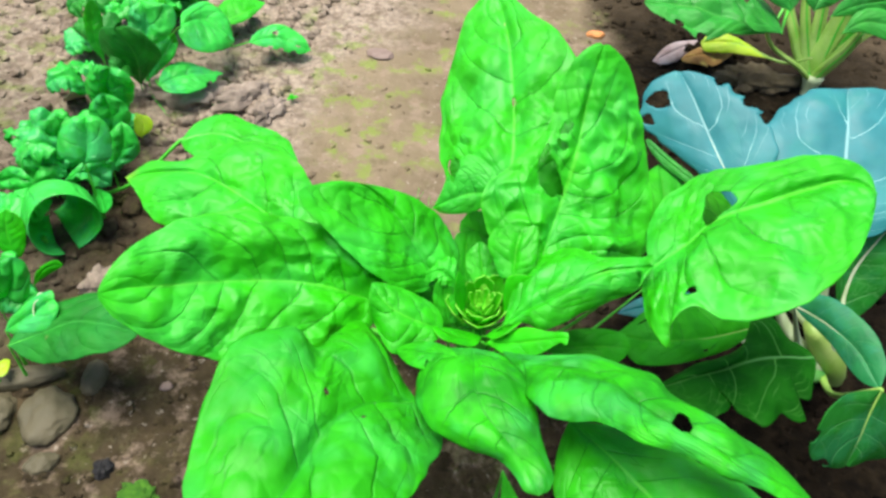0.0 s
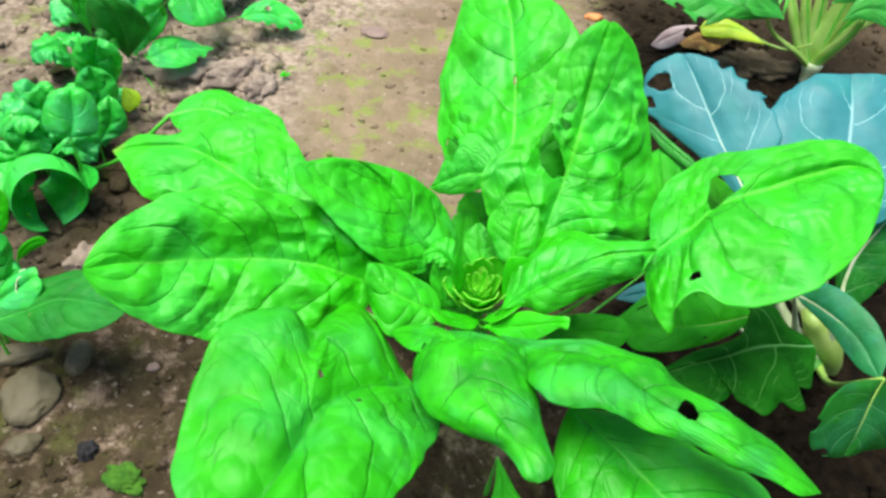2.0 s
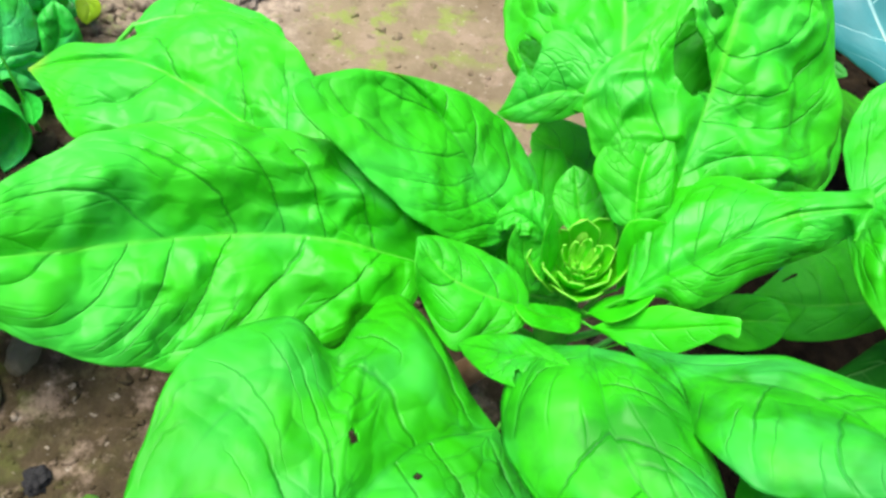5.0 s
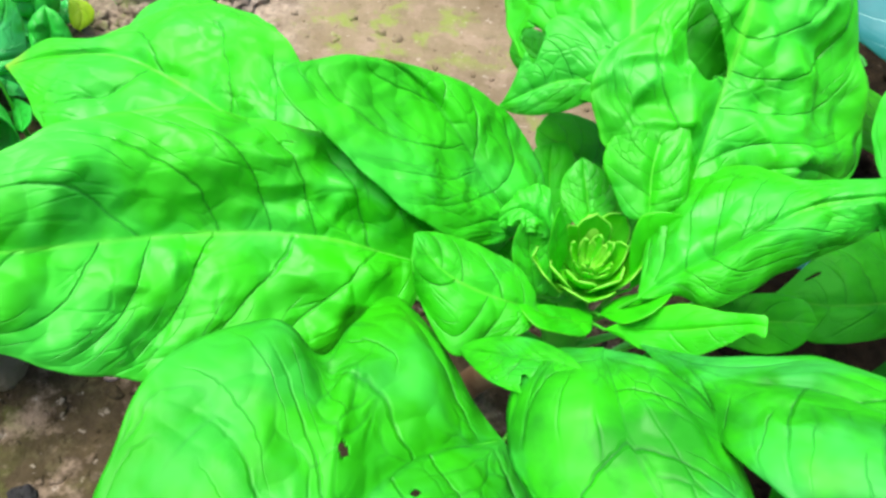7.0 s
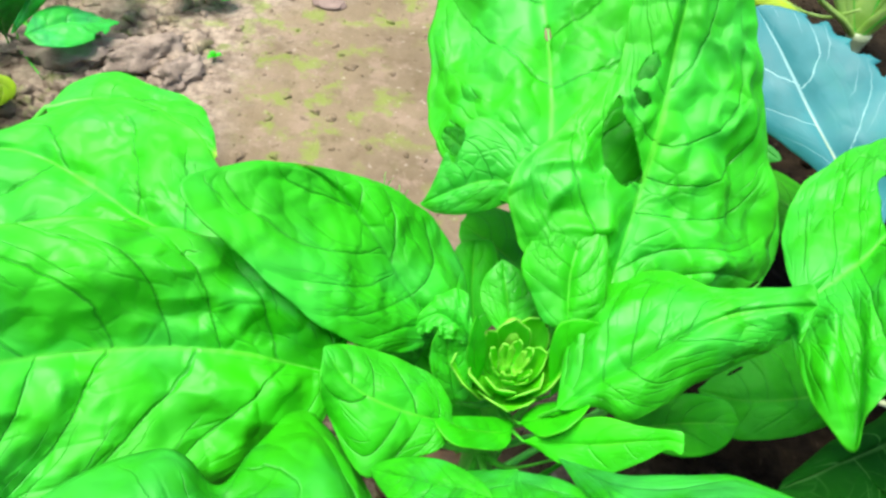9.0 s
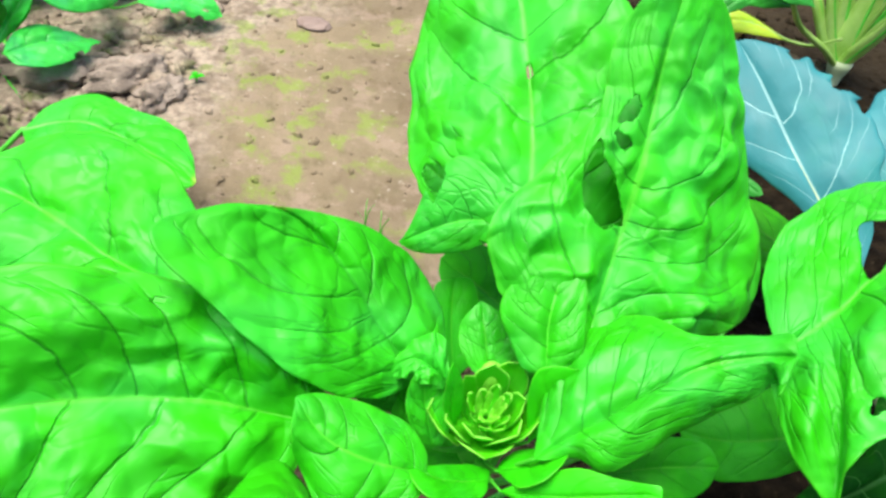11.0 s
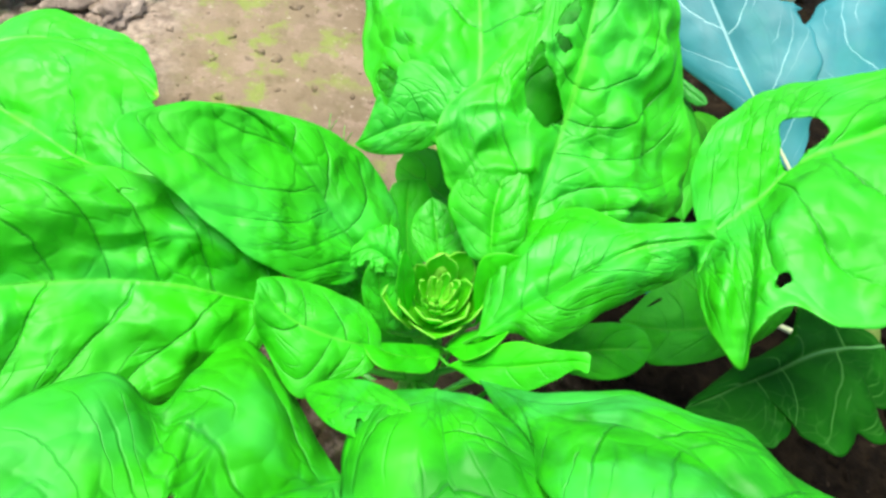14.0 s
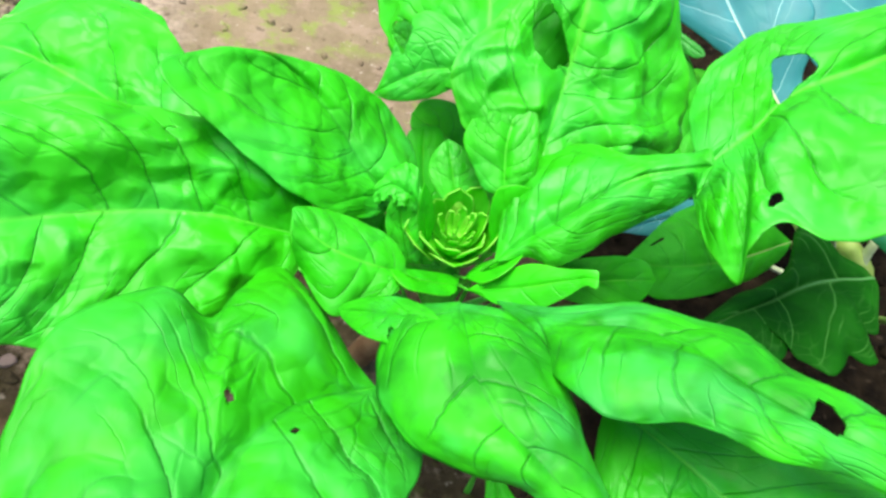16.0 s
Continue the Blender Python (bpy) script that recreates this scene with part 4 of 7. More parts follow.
grow(spinach, [(0.0054, -0.0238, 0.1420), (0.0084, -0.0253, 0.1450), (0.0145, -0.0266, 0.1490), (0.0240, -0.0285, 0.1550), (0.0331, -0.0290, 0.1610), (0.0394, -0.0295, 0.1650), (0.0421, -0.0304, 0.1665), (0.0431, -0.0308, 0.1670)],
         [(-0.0003, 0.0015, 0.0008), (-0.0004, 0.0033, 0.0026), (0.0002, 0.0067, 0.0035), (0.0014, 0.0035, 0.0015), (0.0011, 0.0020, 0.0017), (0.0007, 0.0022, 0.0013)],
         [(0.0007, 0.0010, -0.0017), (0.0003, 0.0048, -0.0026), (-0.0010, 0.0059, -0.0053), (-0.0004, 0.0042, -0.0033), (-0.0000, 0.0022, -0.0012), (0.0010, 0.0026, -0.0016)], stalk=(0, 0.002, 0.12), mat=YOUNG, veins=5, fine=1.0, pucker=0.07, dome=0.05, stalk_r=0.0005)
grow(spinach, [(0.0051, -0.0141, 0.1350), (0.0058, -0.0143, 0.1358), (0.0075, -0.0147, 0.1382), (0.0101, -0.0153, 0.1418), (0.0132, -0.0160, 0.1460), (0.0163, -0.0166, 0.1502), (0.0189, -0.0172, 0.1538), (0.0207, -0.0175, 0.1562), (0.0213, -0.0177, 0.1570)],
         [(-0.0014, 0.0015, -0.0005), (-0.0058, 0.0055, -0.0019), (-0.0073, 0.0096, -0.0034), (-0.0046, 0.0088, -0.0033), (-0.0023, 0.0064, -0.0024), (-0.0011, 0.0031, -0.0012), (-0.0003, 0.0008, -0.0003)],
         [(0.0002, 0.0008, 0.0003), (0.0006, 0.0032, 0.0012), (0.0012, 0.0068, 0.0025), (0.0023, 0.0104, 0.0039), (0.0044, 0.0101, 0.0038), (0.0033, 0.0053, 0.0020), (0.0008, 0.0014, 0.0005)], **LITTLE)
grow(spinach, [(0.0025, -0.0181, 0.1360), (0.0017, -0.0186, 0.1367), (-0.0006, -0.0202, 0.1388), (-0.0041, -0.0226, 0.1419), (-0.0086, -0.0249, 0.1455), (-0.0135, -0.0266, 0.1488), (-0.0183, -0.0262, 0.1509), (-0.0215, -0.0251, 0.1517), (-0.0226, -0.0247, 0.1520)],
         [(0.0003, 0.0010, 0.0002), (0.0008, 0.0041, 0.0008), (0.0023, 0.0067, 0.0015), (0.0044, 0.0070, 0.0021), (0.0054, 0.0076, 0.0036), (0.0025, 0.0049, 0.0031), (0.0004, 0.0014, 0.0010)],
         [(-0.0024, 0.0011, -0.0002), (-0.0094, 0.0040, -0.0007), (-0.0093, 0.0070, -0.0016), (-0.0066, 0.0072, -0.0023), (-0.0032, 0.0061, -0.0028), (-0.0011, 0.0027, -0.0018), (-0.0002, 0.0007, -0.0005)], **LITTLE)
grow(spinach, [(-0.0009, 0.0134, 0.1425), (-0.0017, 0.0170, 0.1445), (-0.0032, 0.0226, 0.1480), (-0.0050, 0.0282, 0.1512), (-0.0062, 0.0326, 0.1535), (-0.0068, 0.0344, 0.1545)],
         [(-0.0016, 0.0050, -0.0002), (0.0002, 0.0084, -0.0013), (0.0008, 0.0071, -0.0012), (0.0000, 0.0031, -0.0003)],
         [(-0.0020, 0.0051, 0.0000), (-0.0019, 0.0097, -0.0001), (-0.0014, 0.0092, -0.0001), (-0.0008, 0.0039, 0.0001)], stalk=(0, 0.014, 0.12), veins=4, fine=0.8, pucker=0.04, dome=0.05, stalk_r=0.0005)
grow(spinach, [(0.0140, -0.0042, 0.1380), (0.0141, -0.0037, 0.1391), (0.0144, -0.0025, 0.1421), (0.0148, -0.0006, 0.1467), (0.0159, 0.0015, 0.1520), (0.0180, 0.0033, 0.1571), (0.0204, 0.0047, 0.1613), (0.0220, 0.0057, 0.1640), (0.0225, 0.0060, 0.1650)],
         [(0.0002, 0.0005, 0.0001), (0.0008, 0.0020, 0.0001), (0.0015, 0.0040, 0.0008), (0.0020, 0.0057, 0.0032), (0.0022, 0.0061, 0.0055), (0.0016, 0.0034, 0.0035), (0.0004, 0.0009, 0.0010)],
         [(-0.0002, 0.0006, -0.0000), (-0.0006, 0.0024, -0.0002), (-0.0008, 0.0042, -0.0009), (-0.0000, 0.0047, -0.0025), (0.0008, 0.0033, -0.0030), (0.0005, 0.0015, -0.0016), (0.0001, 0.0004, -0.0003)], **LITTLE)
grow(spinach, [(-0.0096, -0.0026, 0.1350), (-0.0099, -0.0025, 0.1361), (-0.0105, -0.0023, 0.1394), (-0.0116, -0.0019, 0.1442), (-0.0127, -0.0013, 0.1500), (-0.0134, -0.0004, 0.1557), (-0.0139, 0.0005, 0.1606), (-0.0142, 0.0011, 0.1639), (-0.0143, 0.0014, 0.1650)],
         [(0.0000, 0.0002, -0.0001), (0.0000, 0.0010, -0.0005), (0.0001, 0.0022, -0.0008), (-0.0000, 0.0029, -0.0003), (0.0001, 0.0023, 0.0004), (0.0001, 0.0014, 0.0004), (-0.0000, 0.0003, 0.0001)],
         [(-0.0001, 0.0005, 0.0003), (-0.0006, 0.0023, 0.0011), (-0.0007, 0.0041, 0.0016), (-0.0002, 0.0046, 0.0005), (0.0003, 0.0037, -0.0006), (0.0002, 0.0019, -0.0005), (0.0000, 0.0005, -0.0002)], **LITTLE)
grow(spinach, [(-0.0148, -0.0073, 0.1300), (-0.0160, -0.0065, 0.1330), (-0.0181, -0.0038, 0.1390), (-0.0202, -0.0003, 0.1450), (-0.0211, 0.0027, 0.1510), (-0.0210, 0.0041, 0.1540)],
         [(0.0005, 0.0029, -0.0010), (0.0011, 0.0057, 0.0001), (0.0016, 0.0062, 0.0012), (0.0016, 0.0037, 0.0013)],
         [(-0.0013, 0.0032, 0.0025), (-0.0020, 0.0070, 0.0012), (-0.0006, 0.0087, -0.0009), (0.0014, 0.0047, -0.0006)], stalk=(0, 0.002, 0.12), veins=4, fine=0.9, pucker=0.10, dome=0.05, stalk_r=0.0006)
grow(spinach, [(-0.0127, 0.0040, 0.1460), (-0.0146, 0.0052, 0.1480), (-0.0195, 0.0071, 0.1520), (-0.0248, 0.0079, 0.1540), (-0.0295, 0.0067, 0.1520), (-0.0323, 0.0048, 0.1490)],
         [(-0.0008, 0.0020, -0.0007), (-0.0007, 0.0062, -0.0008), (0.0017, 0.0065, -0.0020), (0.0036, 0.0029, -0.0013)],
         [(0.0029, 0.0019, 0.0028), (0.0040, 0.0083, 0.0046), (0.0007, 0.0055, 0.0020), (0.0013, 0.0010, 0.0008)], stalk=(0, 0.002, 0.12), veins=5, fine=1.1, pucker=0.26, blister=1.6, frill=0.22, stalk_r=0.0006, bites=[(0.62, 0.9, 0.07, 0.3)])
grow(spinach, [(-0.0095, 0.0331, 0.1100), (-0.0098, 0.0341, 0.1110), (-0.0107, 0.0369, 0.1137), (-0.0121, 0.0411, 0.1178), (-0.0136, 0.0461, 0.1226), (-0.0145, 0.0513, 0.1274), (-0.0151, 0.0558, 0.1314), (-0.0154, 0.0588, 0.1341), (-0.0156, 0.0598, 0.1350)],
         [(-0.0007, 0.0017, 0.0001), (-0.0028, 0.0066, 0.0002), (-0.0018, 0.0089, 0.0004), (-0.0002, 0.0082, 0.0007), (0.0015, 0.0081, 0.0011), (0.0027, 0.0064, 0.0011), (0.0007, 0.0017, 0.0003)],
         [(-0.0004, 0.0015, -0.0001), (-0.0017, 0.0060, -0.0002), (-0.0014, 0.0103, -0.0004), (0.0013, 0.0114, -0.0011), (0.0040, 0.0102, -0.0015), (0.0052, 0.0068, -0.0011), (0.0015, 0.0018, -0.0003)], **LITTLE)
grow(spinach, [(0.0145, 0.0068, 0.1580), (0.0144, 0.0077, 0.1587), (0.0139, 0.0105, 0.1608), (0.0133, 0.0147, 0.1638), (0.0129, 0.0198, 0.1675), (0.0134, 0.0250, 0.1712), (0.0142, 0.0296, 0.1744), (0.0148, 0.0327, 0.1765), (0.0151, 0.0338, 0.1772)],
         [(-0.0006, 0.0019, -0.0004), (-0.0021, 0.0072, -0.0017), (-0.0002, 0.0108, -0.0022), (0.0014, 0.0151, -0.0019), (0.0023, 0.0136, -0.0007), (0.0022, 0.0075, -0.0002), (0.0005, 0.0020, -0.0001)],
         [(-0.0006, 0.0015, 0.0003), (-0.0024, 0.0056, 0.0013), (-0.0024, 0.0100, 0.0020), (0.0004, 0.0109, 0.0014), (0.0033, 0.0094, 0.0004), (0.0051, 0.0065, 0.0000), (0.0019, 0.0017, -0.0000)], stalk=(0, 0.002, 0.12), veins=5, fine=0.8, pucker=0.15, blister=1.8, dome=0.08)
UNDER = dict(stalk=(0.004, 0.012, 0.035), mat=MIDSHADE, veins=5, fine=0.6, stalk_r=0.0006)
grow(spinach, [(-0.3567, 0.3027, 0.0100), (-0.3553, 0.3034, 0.0119), (-0.3513, 0.3050, 0.0172), (-0.3453, 0.3075, 0.0251), (-0.3384, 0.3106, 0.0344), (-0.3321, 0.3142, 0.0440), (-0.3277, 0.3180, 0.0524), (-0.3249, 0.3207, 0.0580), (-0.3239, 0.3216, 0.0600)],
         [(0.0003, 0.0009, 0.0005), (0.0011, 0.0035, 0.0019), (0.0024, 0.0075, 0.0040), (0.0042, 0.0128, 0.0061), (0.0057, 0.0192, 0.0067), (0.0040, 0.0097, 0.0022), (0.0010, 0.0024, 0.0005)],
         [(0.0003, 0.0006, -0.0003), (0.0011, 0.0021, -0.0012), (0.0022, 0.0046, -0.0025), (0.0034, 0.0078, -0.0036), (0.0041, 0.0108, -0.0037), (0.0039, 0.0088, -0.0021), (0.0010, 0.0023, -0.0005)], **UNDER)
grow(spinach, [(-0.0027, 0.0017, 0.1100), (-0.0037, 0.0020, 0.1108), (-0.0065, 0.0027, 0.1129), (-0.0108, 0.0038, 0.1161), (-0.0157, 0.0051, 0.1199), (-0.0206, 0.0066, 0.1237), (-0.0247, 0.0079, 0.1270), (-0.0275, 0.0088, 0.1292), (-0.0285, 0.0091, 0.1300)],
         [(-0.0009, 0.0015, -0.0006), (-0.0028, 0.0057, -0.0024), (-0.0019, 0.0087, -0.0035), (-0.0001, 0.0103, -0.0040), (0.0017, 0.0089, -0.0033), (0.0024, 0.0056, -0.0021), (0.0006, 0.0014, -0.0005)],
         [(-0.0002, 0.0011, 0.0004), (-0.0006, 0.0042, 0.0017), (0.0002, 0.0071, 0.0029), (0.0019, 0.0091, 0.0035), (0.0039, 0.0089, 0.0034), (0.0044, 0.0059, 0.0022), (0.0011, 0.0015, 0.0006)], **UNDER)
grow(spinach, [(-0.0248, 0.0265, 0.1000), (-0.0259, 0.0265, 0.1008), (-0.0291, 0.0264, 0.1032), (-0.0339, 0.0263, 0.1067), (-0.0395, 0.0259, 0.1107), (-0.0454, 0.0250, 0.1144), (-0.0504, 0.0240, 0.1173), (-0.0537, 0.0232, 0.1193), (-0.0549, 0.0230, 0.1200)],
         [(-0.0007, 0.0012, -0.0008), (-0.0027, 0.0047, -0.0032), (-0.0020, 0.0066, -0.0045), (-0.0001, 0.0067, -0.0050), (0.0016, 0.0057, -0.0045), (0.0027, 0.0040, -0.0033), (0.0013, 0.0012, -0.0011)],
         [(-0.0012, 0.0015, 0.0010), (-0.0048, 0.0058, 0.0038), (-0.0039, 0.0069, 0.0048), (-0.0023, 0.0057, 0.0042), (-0.0007, 0.0047, 0.0037), (0.0008, 0.0035, 0.0030), (0.0007, 0.0013, 0.0010)], **UNDER)
grow(spinach, [(0.0147, 0.0562, 0.1150), (0.0134, 0.0572, 0.1154), (0.0098, 0.0600, 0.1164), (0.0044, 0.0642, 0.1180), (-0.0023, 0.0687, 0.1199), (-0.0094, 0.0724, 0.1218), (-0.0157, 0.0750, 0.1235), (-0.0199, 0.0767, 0.1246), (-0.0214, 0.0774, 0.1250)],
         [(-0.0006, 0.0017, 0.0001), (-0.0028, 0.0068, 0.0006), (-0.0030, 0.0123, 0.0009), (-0.0003, 0.0144, 0.0008), (0.0024, 0.0118, 0.0004), (0.0029, 0.0068, 0.0001), (0.0008, 0.0018, 0.0000)],
         [(-0.0001, 0.0024, -0.0002), (-0.0008, 0.0094, -0.0008), (-0.0013, 0.0190, -0.0015), (0.0021, 0.0225, -0.0013), (0.0054, 0.0189, -0.0006), (0.0058, 0.0109, -0.0002), (0.0015, 0.0029, -0.0001)], **UNDER)
grow(spinach, [(0.1197, 0.1037, 0.0920), (0.1180, 0.1100, 0.0960), (0.1149, 0.1241, 0.1000), (0.1126, 0.1388, 0.1040), (0.1110, 0.1544, 0.1080), (0.1090, 0.1705, 0.1110), (0.1074, 0.1827, 0.1120)],
         [(-0.0025, 0.0104, 0.0010), (-0.0036, 0.0159, 0.0010), (-0.0050, 0.0178, 0.0013), (-0.0025, 0.0169, 0.0005), (0.0010, 0.0103, -0.0001)],
         [(0.0050, 0.0112, -0.0019), (0.0045, 0.0179, -0.0023), (0.0068, 0.0200, -0.0038), (0.0082, 0.0191, -0.0049), (0.0069, 0.0120, -0.0020)], **UNDER)
grow(spinach, [(0.0186, 0.0244, 0.1150), (0.0183, 0.0253, 0.1154), (0.0174, 0.0279, 0.1165), (0.0161, 0.0318, 0.1181), (0.0145, 0.0363, 0.1201), (0.0129, 0.0408, 0.1220), (0.0114, 0.0446, 0.1236), (0.0104, 0.0472, 0.1246), (0.0100, 0.0481, 0.1250)],
         [(-0.0003, 0.0010, -0.0004), (-0.0014, 0.0040, -0.0016), (-0.0018, 0.0074, -0.0030), (-0.0003, 0.0080, -0.0033), (0.0012, 0.0070, -0.0029), (0.0012, 0.0038, -0.0017), (0.0002, 0.0010, -0.0004)],
         [(-0.0006, 0.0012, 0.0004), (-0.0025, 0.0045, 0.0017), (-0.0021, 0.0067, 0.0028), (-0.0008, 0.0074, 0.0030), (0.0003, 0.0061, 0.0025), (0.0002, 0.0030, 0.0012), (-0.0000, 0.0007, 0.0003)], **UNDER)

# ---- the flower bud ----
BUD = np.array((0.0, 0.002, 0.139))
tube("bud_core", [BUD + np.array((0, 0, z)) for z in (-0.012, -0.004, 0.004, 0.0075, 0.0095)], [0.003, 0.0040, 0.0042, 0.0034, 0.0012], CORE, spinach, sides=12, label="pale yellow-green bud core")
lean = unit(np.array((-0.02, -0.22, 1.0)))
across_bud = unit(np.cross(np.array((0.0, 1.0, 0.0)), lean))
along_bud = np.cross(lean, across_bud)


def petal(angle, reach, low, rise, wide, curl, skin):
    """A small cupped bud leaf, rounded at the tip, its margin rolled outward by curl."""
    out = math.cos(angle) * across_bud + math.sin(angle) * along_bud
    turn = np.cross(lean, out)
    verts, flat, nu, nv = [], [], 16, 11
    for jj in range(nv):
        for ii in range(nu):
            u, c = ii / (nu - 1), 2 * jj / (nv - 1) - 1
            w = wide * min(1.0, 0.30 + 1.5 * u) * math.sqrt(max(0.0, 1 - max(0.0, (u - 0.5) / 0.5) ** 5.0)) * (1 + 0.05 * math.sin(9 * u + 7 * angle))
            k = reach * u ** 0.55 - 0.36 * w * c * c + curl * max(0.0, u - 0.7) ** 2
            h = low + (rise - low) * u ** 1.7 + 0.12 * w * c * c - 0.6 * curl * max(0.0, u - 0.75) ** 2 + 0.0003 * math.sin(14 * u + 5 * c + 9 * angle)
            verts.append(BUD + out * (0.001 + k) + turn * w * c + lean * h)
            e = math.copysign(max(abs(c), u**7), c)
            flat.append((u, (e + 1) / 2))
    faces = [(jj * nu + ii, jj * nu + ii + 1, (jj + 1) * nu + ii + 1, (jj + 1) * nu + ii) for jj in range(nv - 1) for ii in range(nu - 1)]
    flat = np.array(flat)
    o = np.array(spinach.location)
    ob = mesh_object("bud_leaf", [v - o for v in verts], faces, skin, spinach, uvs={"blade": flat, "veins": np.c_[flat[:, 0] * 3, flat[:, 1]]})
    so = ob.modifiers.new("thickness", "SOLIDIFY")
    so.thickness, so.offset = 0.0005, 0.0


# bearing in degrees, reach, rise, half width and outward roll of each bud leaf, outermost first
for bearing, reach, rise, wide, curl in ((192, 0.0170, 0.0065, 0.0072, 0.012), (354, 0.0142, 0.0082, 0.0062, 0.006), (60, 0.0152, 0.0100, 0.0050, 0.004), (272, 0.0128, 0.0040, 0.0078, 0.016),
                                         (206, 0.0126, 0.0068, 0.0060, 0.008), (92, 0.0110, 0.0112, 0.0054, 0.0), (322, 0.0100, 0.0062, 0.0060, 0.008), (142, 0.0104, 0.0100, 0.0036, 0.0),
                                         (14, 0.0092, 0.0098, 0.0040, 0.004), (250, 0.0088, 0.0058, 0.0050, 0.006)):
    petal(math.radians(bearing), reach, -0.009, rise + 0.0015, wide * 1.12, curl, BUDLEAF)
rng_bud = random.Random(5)
for i in range(16):
    ring = i % 2
    petal(0.1 + 2 * math.pi * i / 16 + rng_bud.uniform(-0.2, 0.2), (0.0062 if ring else 0.0038) * rng_bud.uniform(0.85, 1.15), -0.002, (0.0082 if ring else 0.0090) * rng_bud.uniform(0.85, 1.1), 0.0019 if ring else 0.0011, 0.0, BUDLEAF if ring else CORE)

# ---- the blue-leaved cabbage beside it ----
cabbage = plant("cabbage_plant", "blue-green cabbage plant with white leaf stalks and eaten margins", 0.255, 0.105, "cabbage")
H0 = (0.25, 0.10, 0.015)
grow(cabbage, [(0.1746, 0.1297, 0.1074), (0.1719, 0.1335, 0.1092), (0.1644, 0.1444, 0.1144), (0.1532, 0.1607, 0.1220), (0.1404, 0.1800, 0.1314), (0.1289, 0.1996, 0.1417), (0.1197, 0.2164, 0.1507), (0.1132, 0.2276, 0.1566), (0.1109, 0.2315, 0.1586)],
         [(0.0007, 0.0010, -0.0007), (0.0023, 0.0034, -0.0027), (0.0052, 0.0079, -0.0061), (0.0110, 0.0188, -0.0143), (0.0171, 0.0299, -0.0220), (0.0185, 0.0190, -0.0138), (0.0075, 0.0047, -0.0035)],
         [(-0.0005, 0.0031, 0.0025), (-0.0021, 0.0120, 0.0094), (-0.0023, 0.0234, 0.0184), (0.0022, 0.0319, 0.0243), (0.0057, 0.0246, 0.0181), (0.0060, 0.0144, 0.0106), (0.0026, 0.0044, 0.0033)], stalk=H0, mat=BLUE, veins=4.2, stalk_mat=WHITE, stalk_r=0.0014, foot_r=0.009, pucker=0.04, groove=0.02, wave=0.06, edge=0.07, holes=[(0.794, 0.7, 0.042, 0.223), (0.7, 0.88, 0.029, 0.097)], bites=[(0.645, -0.98, 0.034, 0.141), (0.81, -0.98, 0.026, 0.163), (0.539, -0.98, 0.026, 0.082)])
grow(cabbage, [(0.2176, 0.1230, 0.1200), (0.2179, 0.1269, 0.1218), (0.2189, 0.1383, 0.1271), (0.2201, 0.1553, 0.1350), (0.2210, 0.1754, 0.1442), (0.2217, 0.1956, 0.1535), (0.2223, 0.2127, 0.1613), (0.2228, 0.2241, 0.1665), (0.2229, 0.2281, 0.1684)],
         [(-0.0006, 0.0052, -0.0003), (-0.0027, 0.0204, -0.0012), (-0.0032, 0.0415, -0.0029), (0.0035, 0.0562, -0.0043), (0.0110, 0.0436, -0.0034), (0.0107, 0.0239, -0.0018), (0.0032, 0.0064, -0.0004)],
         [(-0.0011, 0.0062, 0.0004), (-0.0053, 0.0237, 0.0014), (-0.0048, 0.0444, 0.0030), (0.0055, 0.0539, 0.0041), (0.0161, 0.0466, 0.0036), (0.0176, 0.0255, 0.0020), (0.0058, 0.0067, 0.0006)], stalk=H0, mat=BLUE, veins=4.2, stalk_mat=WHITE, stalk_r=0.0014, foot_r=0.009, pucker=0.04, groove=0.02, wave=0.06, edge=0.07)
grow(cabbage, [(0.0954, 0.1950, 0.1221), (0.0967, 0.1939, 0.1218), (0.1002, 0.1905, 0.1207), (0.1055, 0.1855, 0.1193), (0.1122, 0.1799, 0.1179), (0.1191, 0.1745, 0.1169), (0.1250, 0.1699, 0.1161), (0.1289, 0.1669, 0.1155), (0.1303, 0.1658, 0.1153)],
         [(-0.0014, 0.0008, 0.0007), (-0.0019, 0.0019, 0.0017), (-0.0008, 0.0022, 0.0020), (0.0004, 0.0022, 0.0020), (0.0015, 0.0022, 0.0020), (0.0024, 0.0021, 0.0019), (0.0014, 0.0008, 0.0007)],
         [(-0.0003, 0.0007, -0.0007), (-0.0002, 0.0018, -0.0016), (0.0003, 0.0027, -0.0024), (0.0010, 0.0032, -0.0029), (0.0019, 0.0032, -0.0029), (0.0026, 0.0028, -0.0026), (0.0010, 0.0008, -0.0008)], mat=DULL, fine=0.6, bulge=0.15, stalk_r=0.0004, label="dull green folded margin")
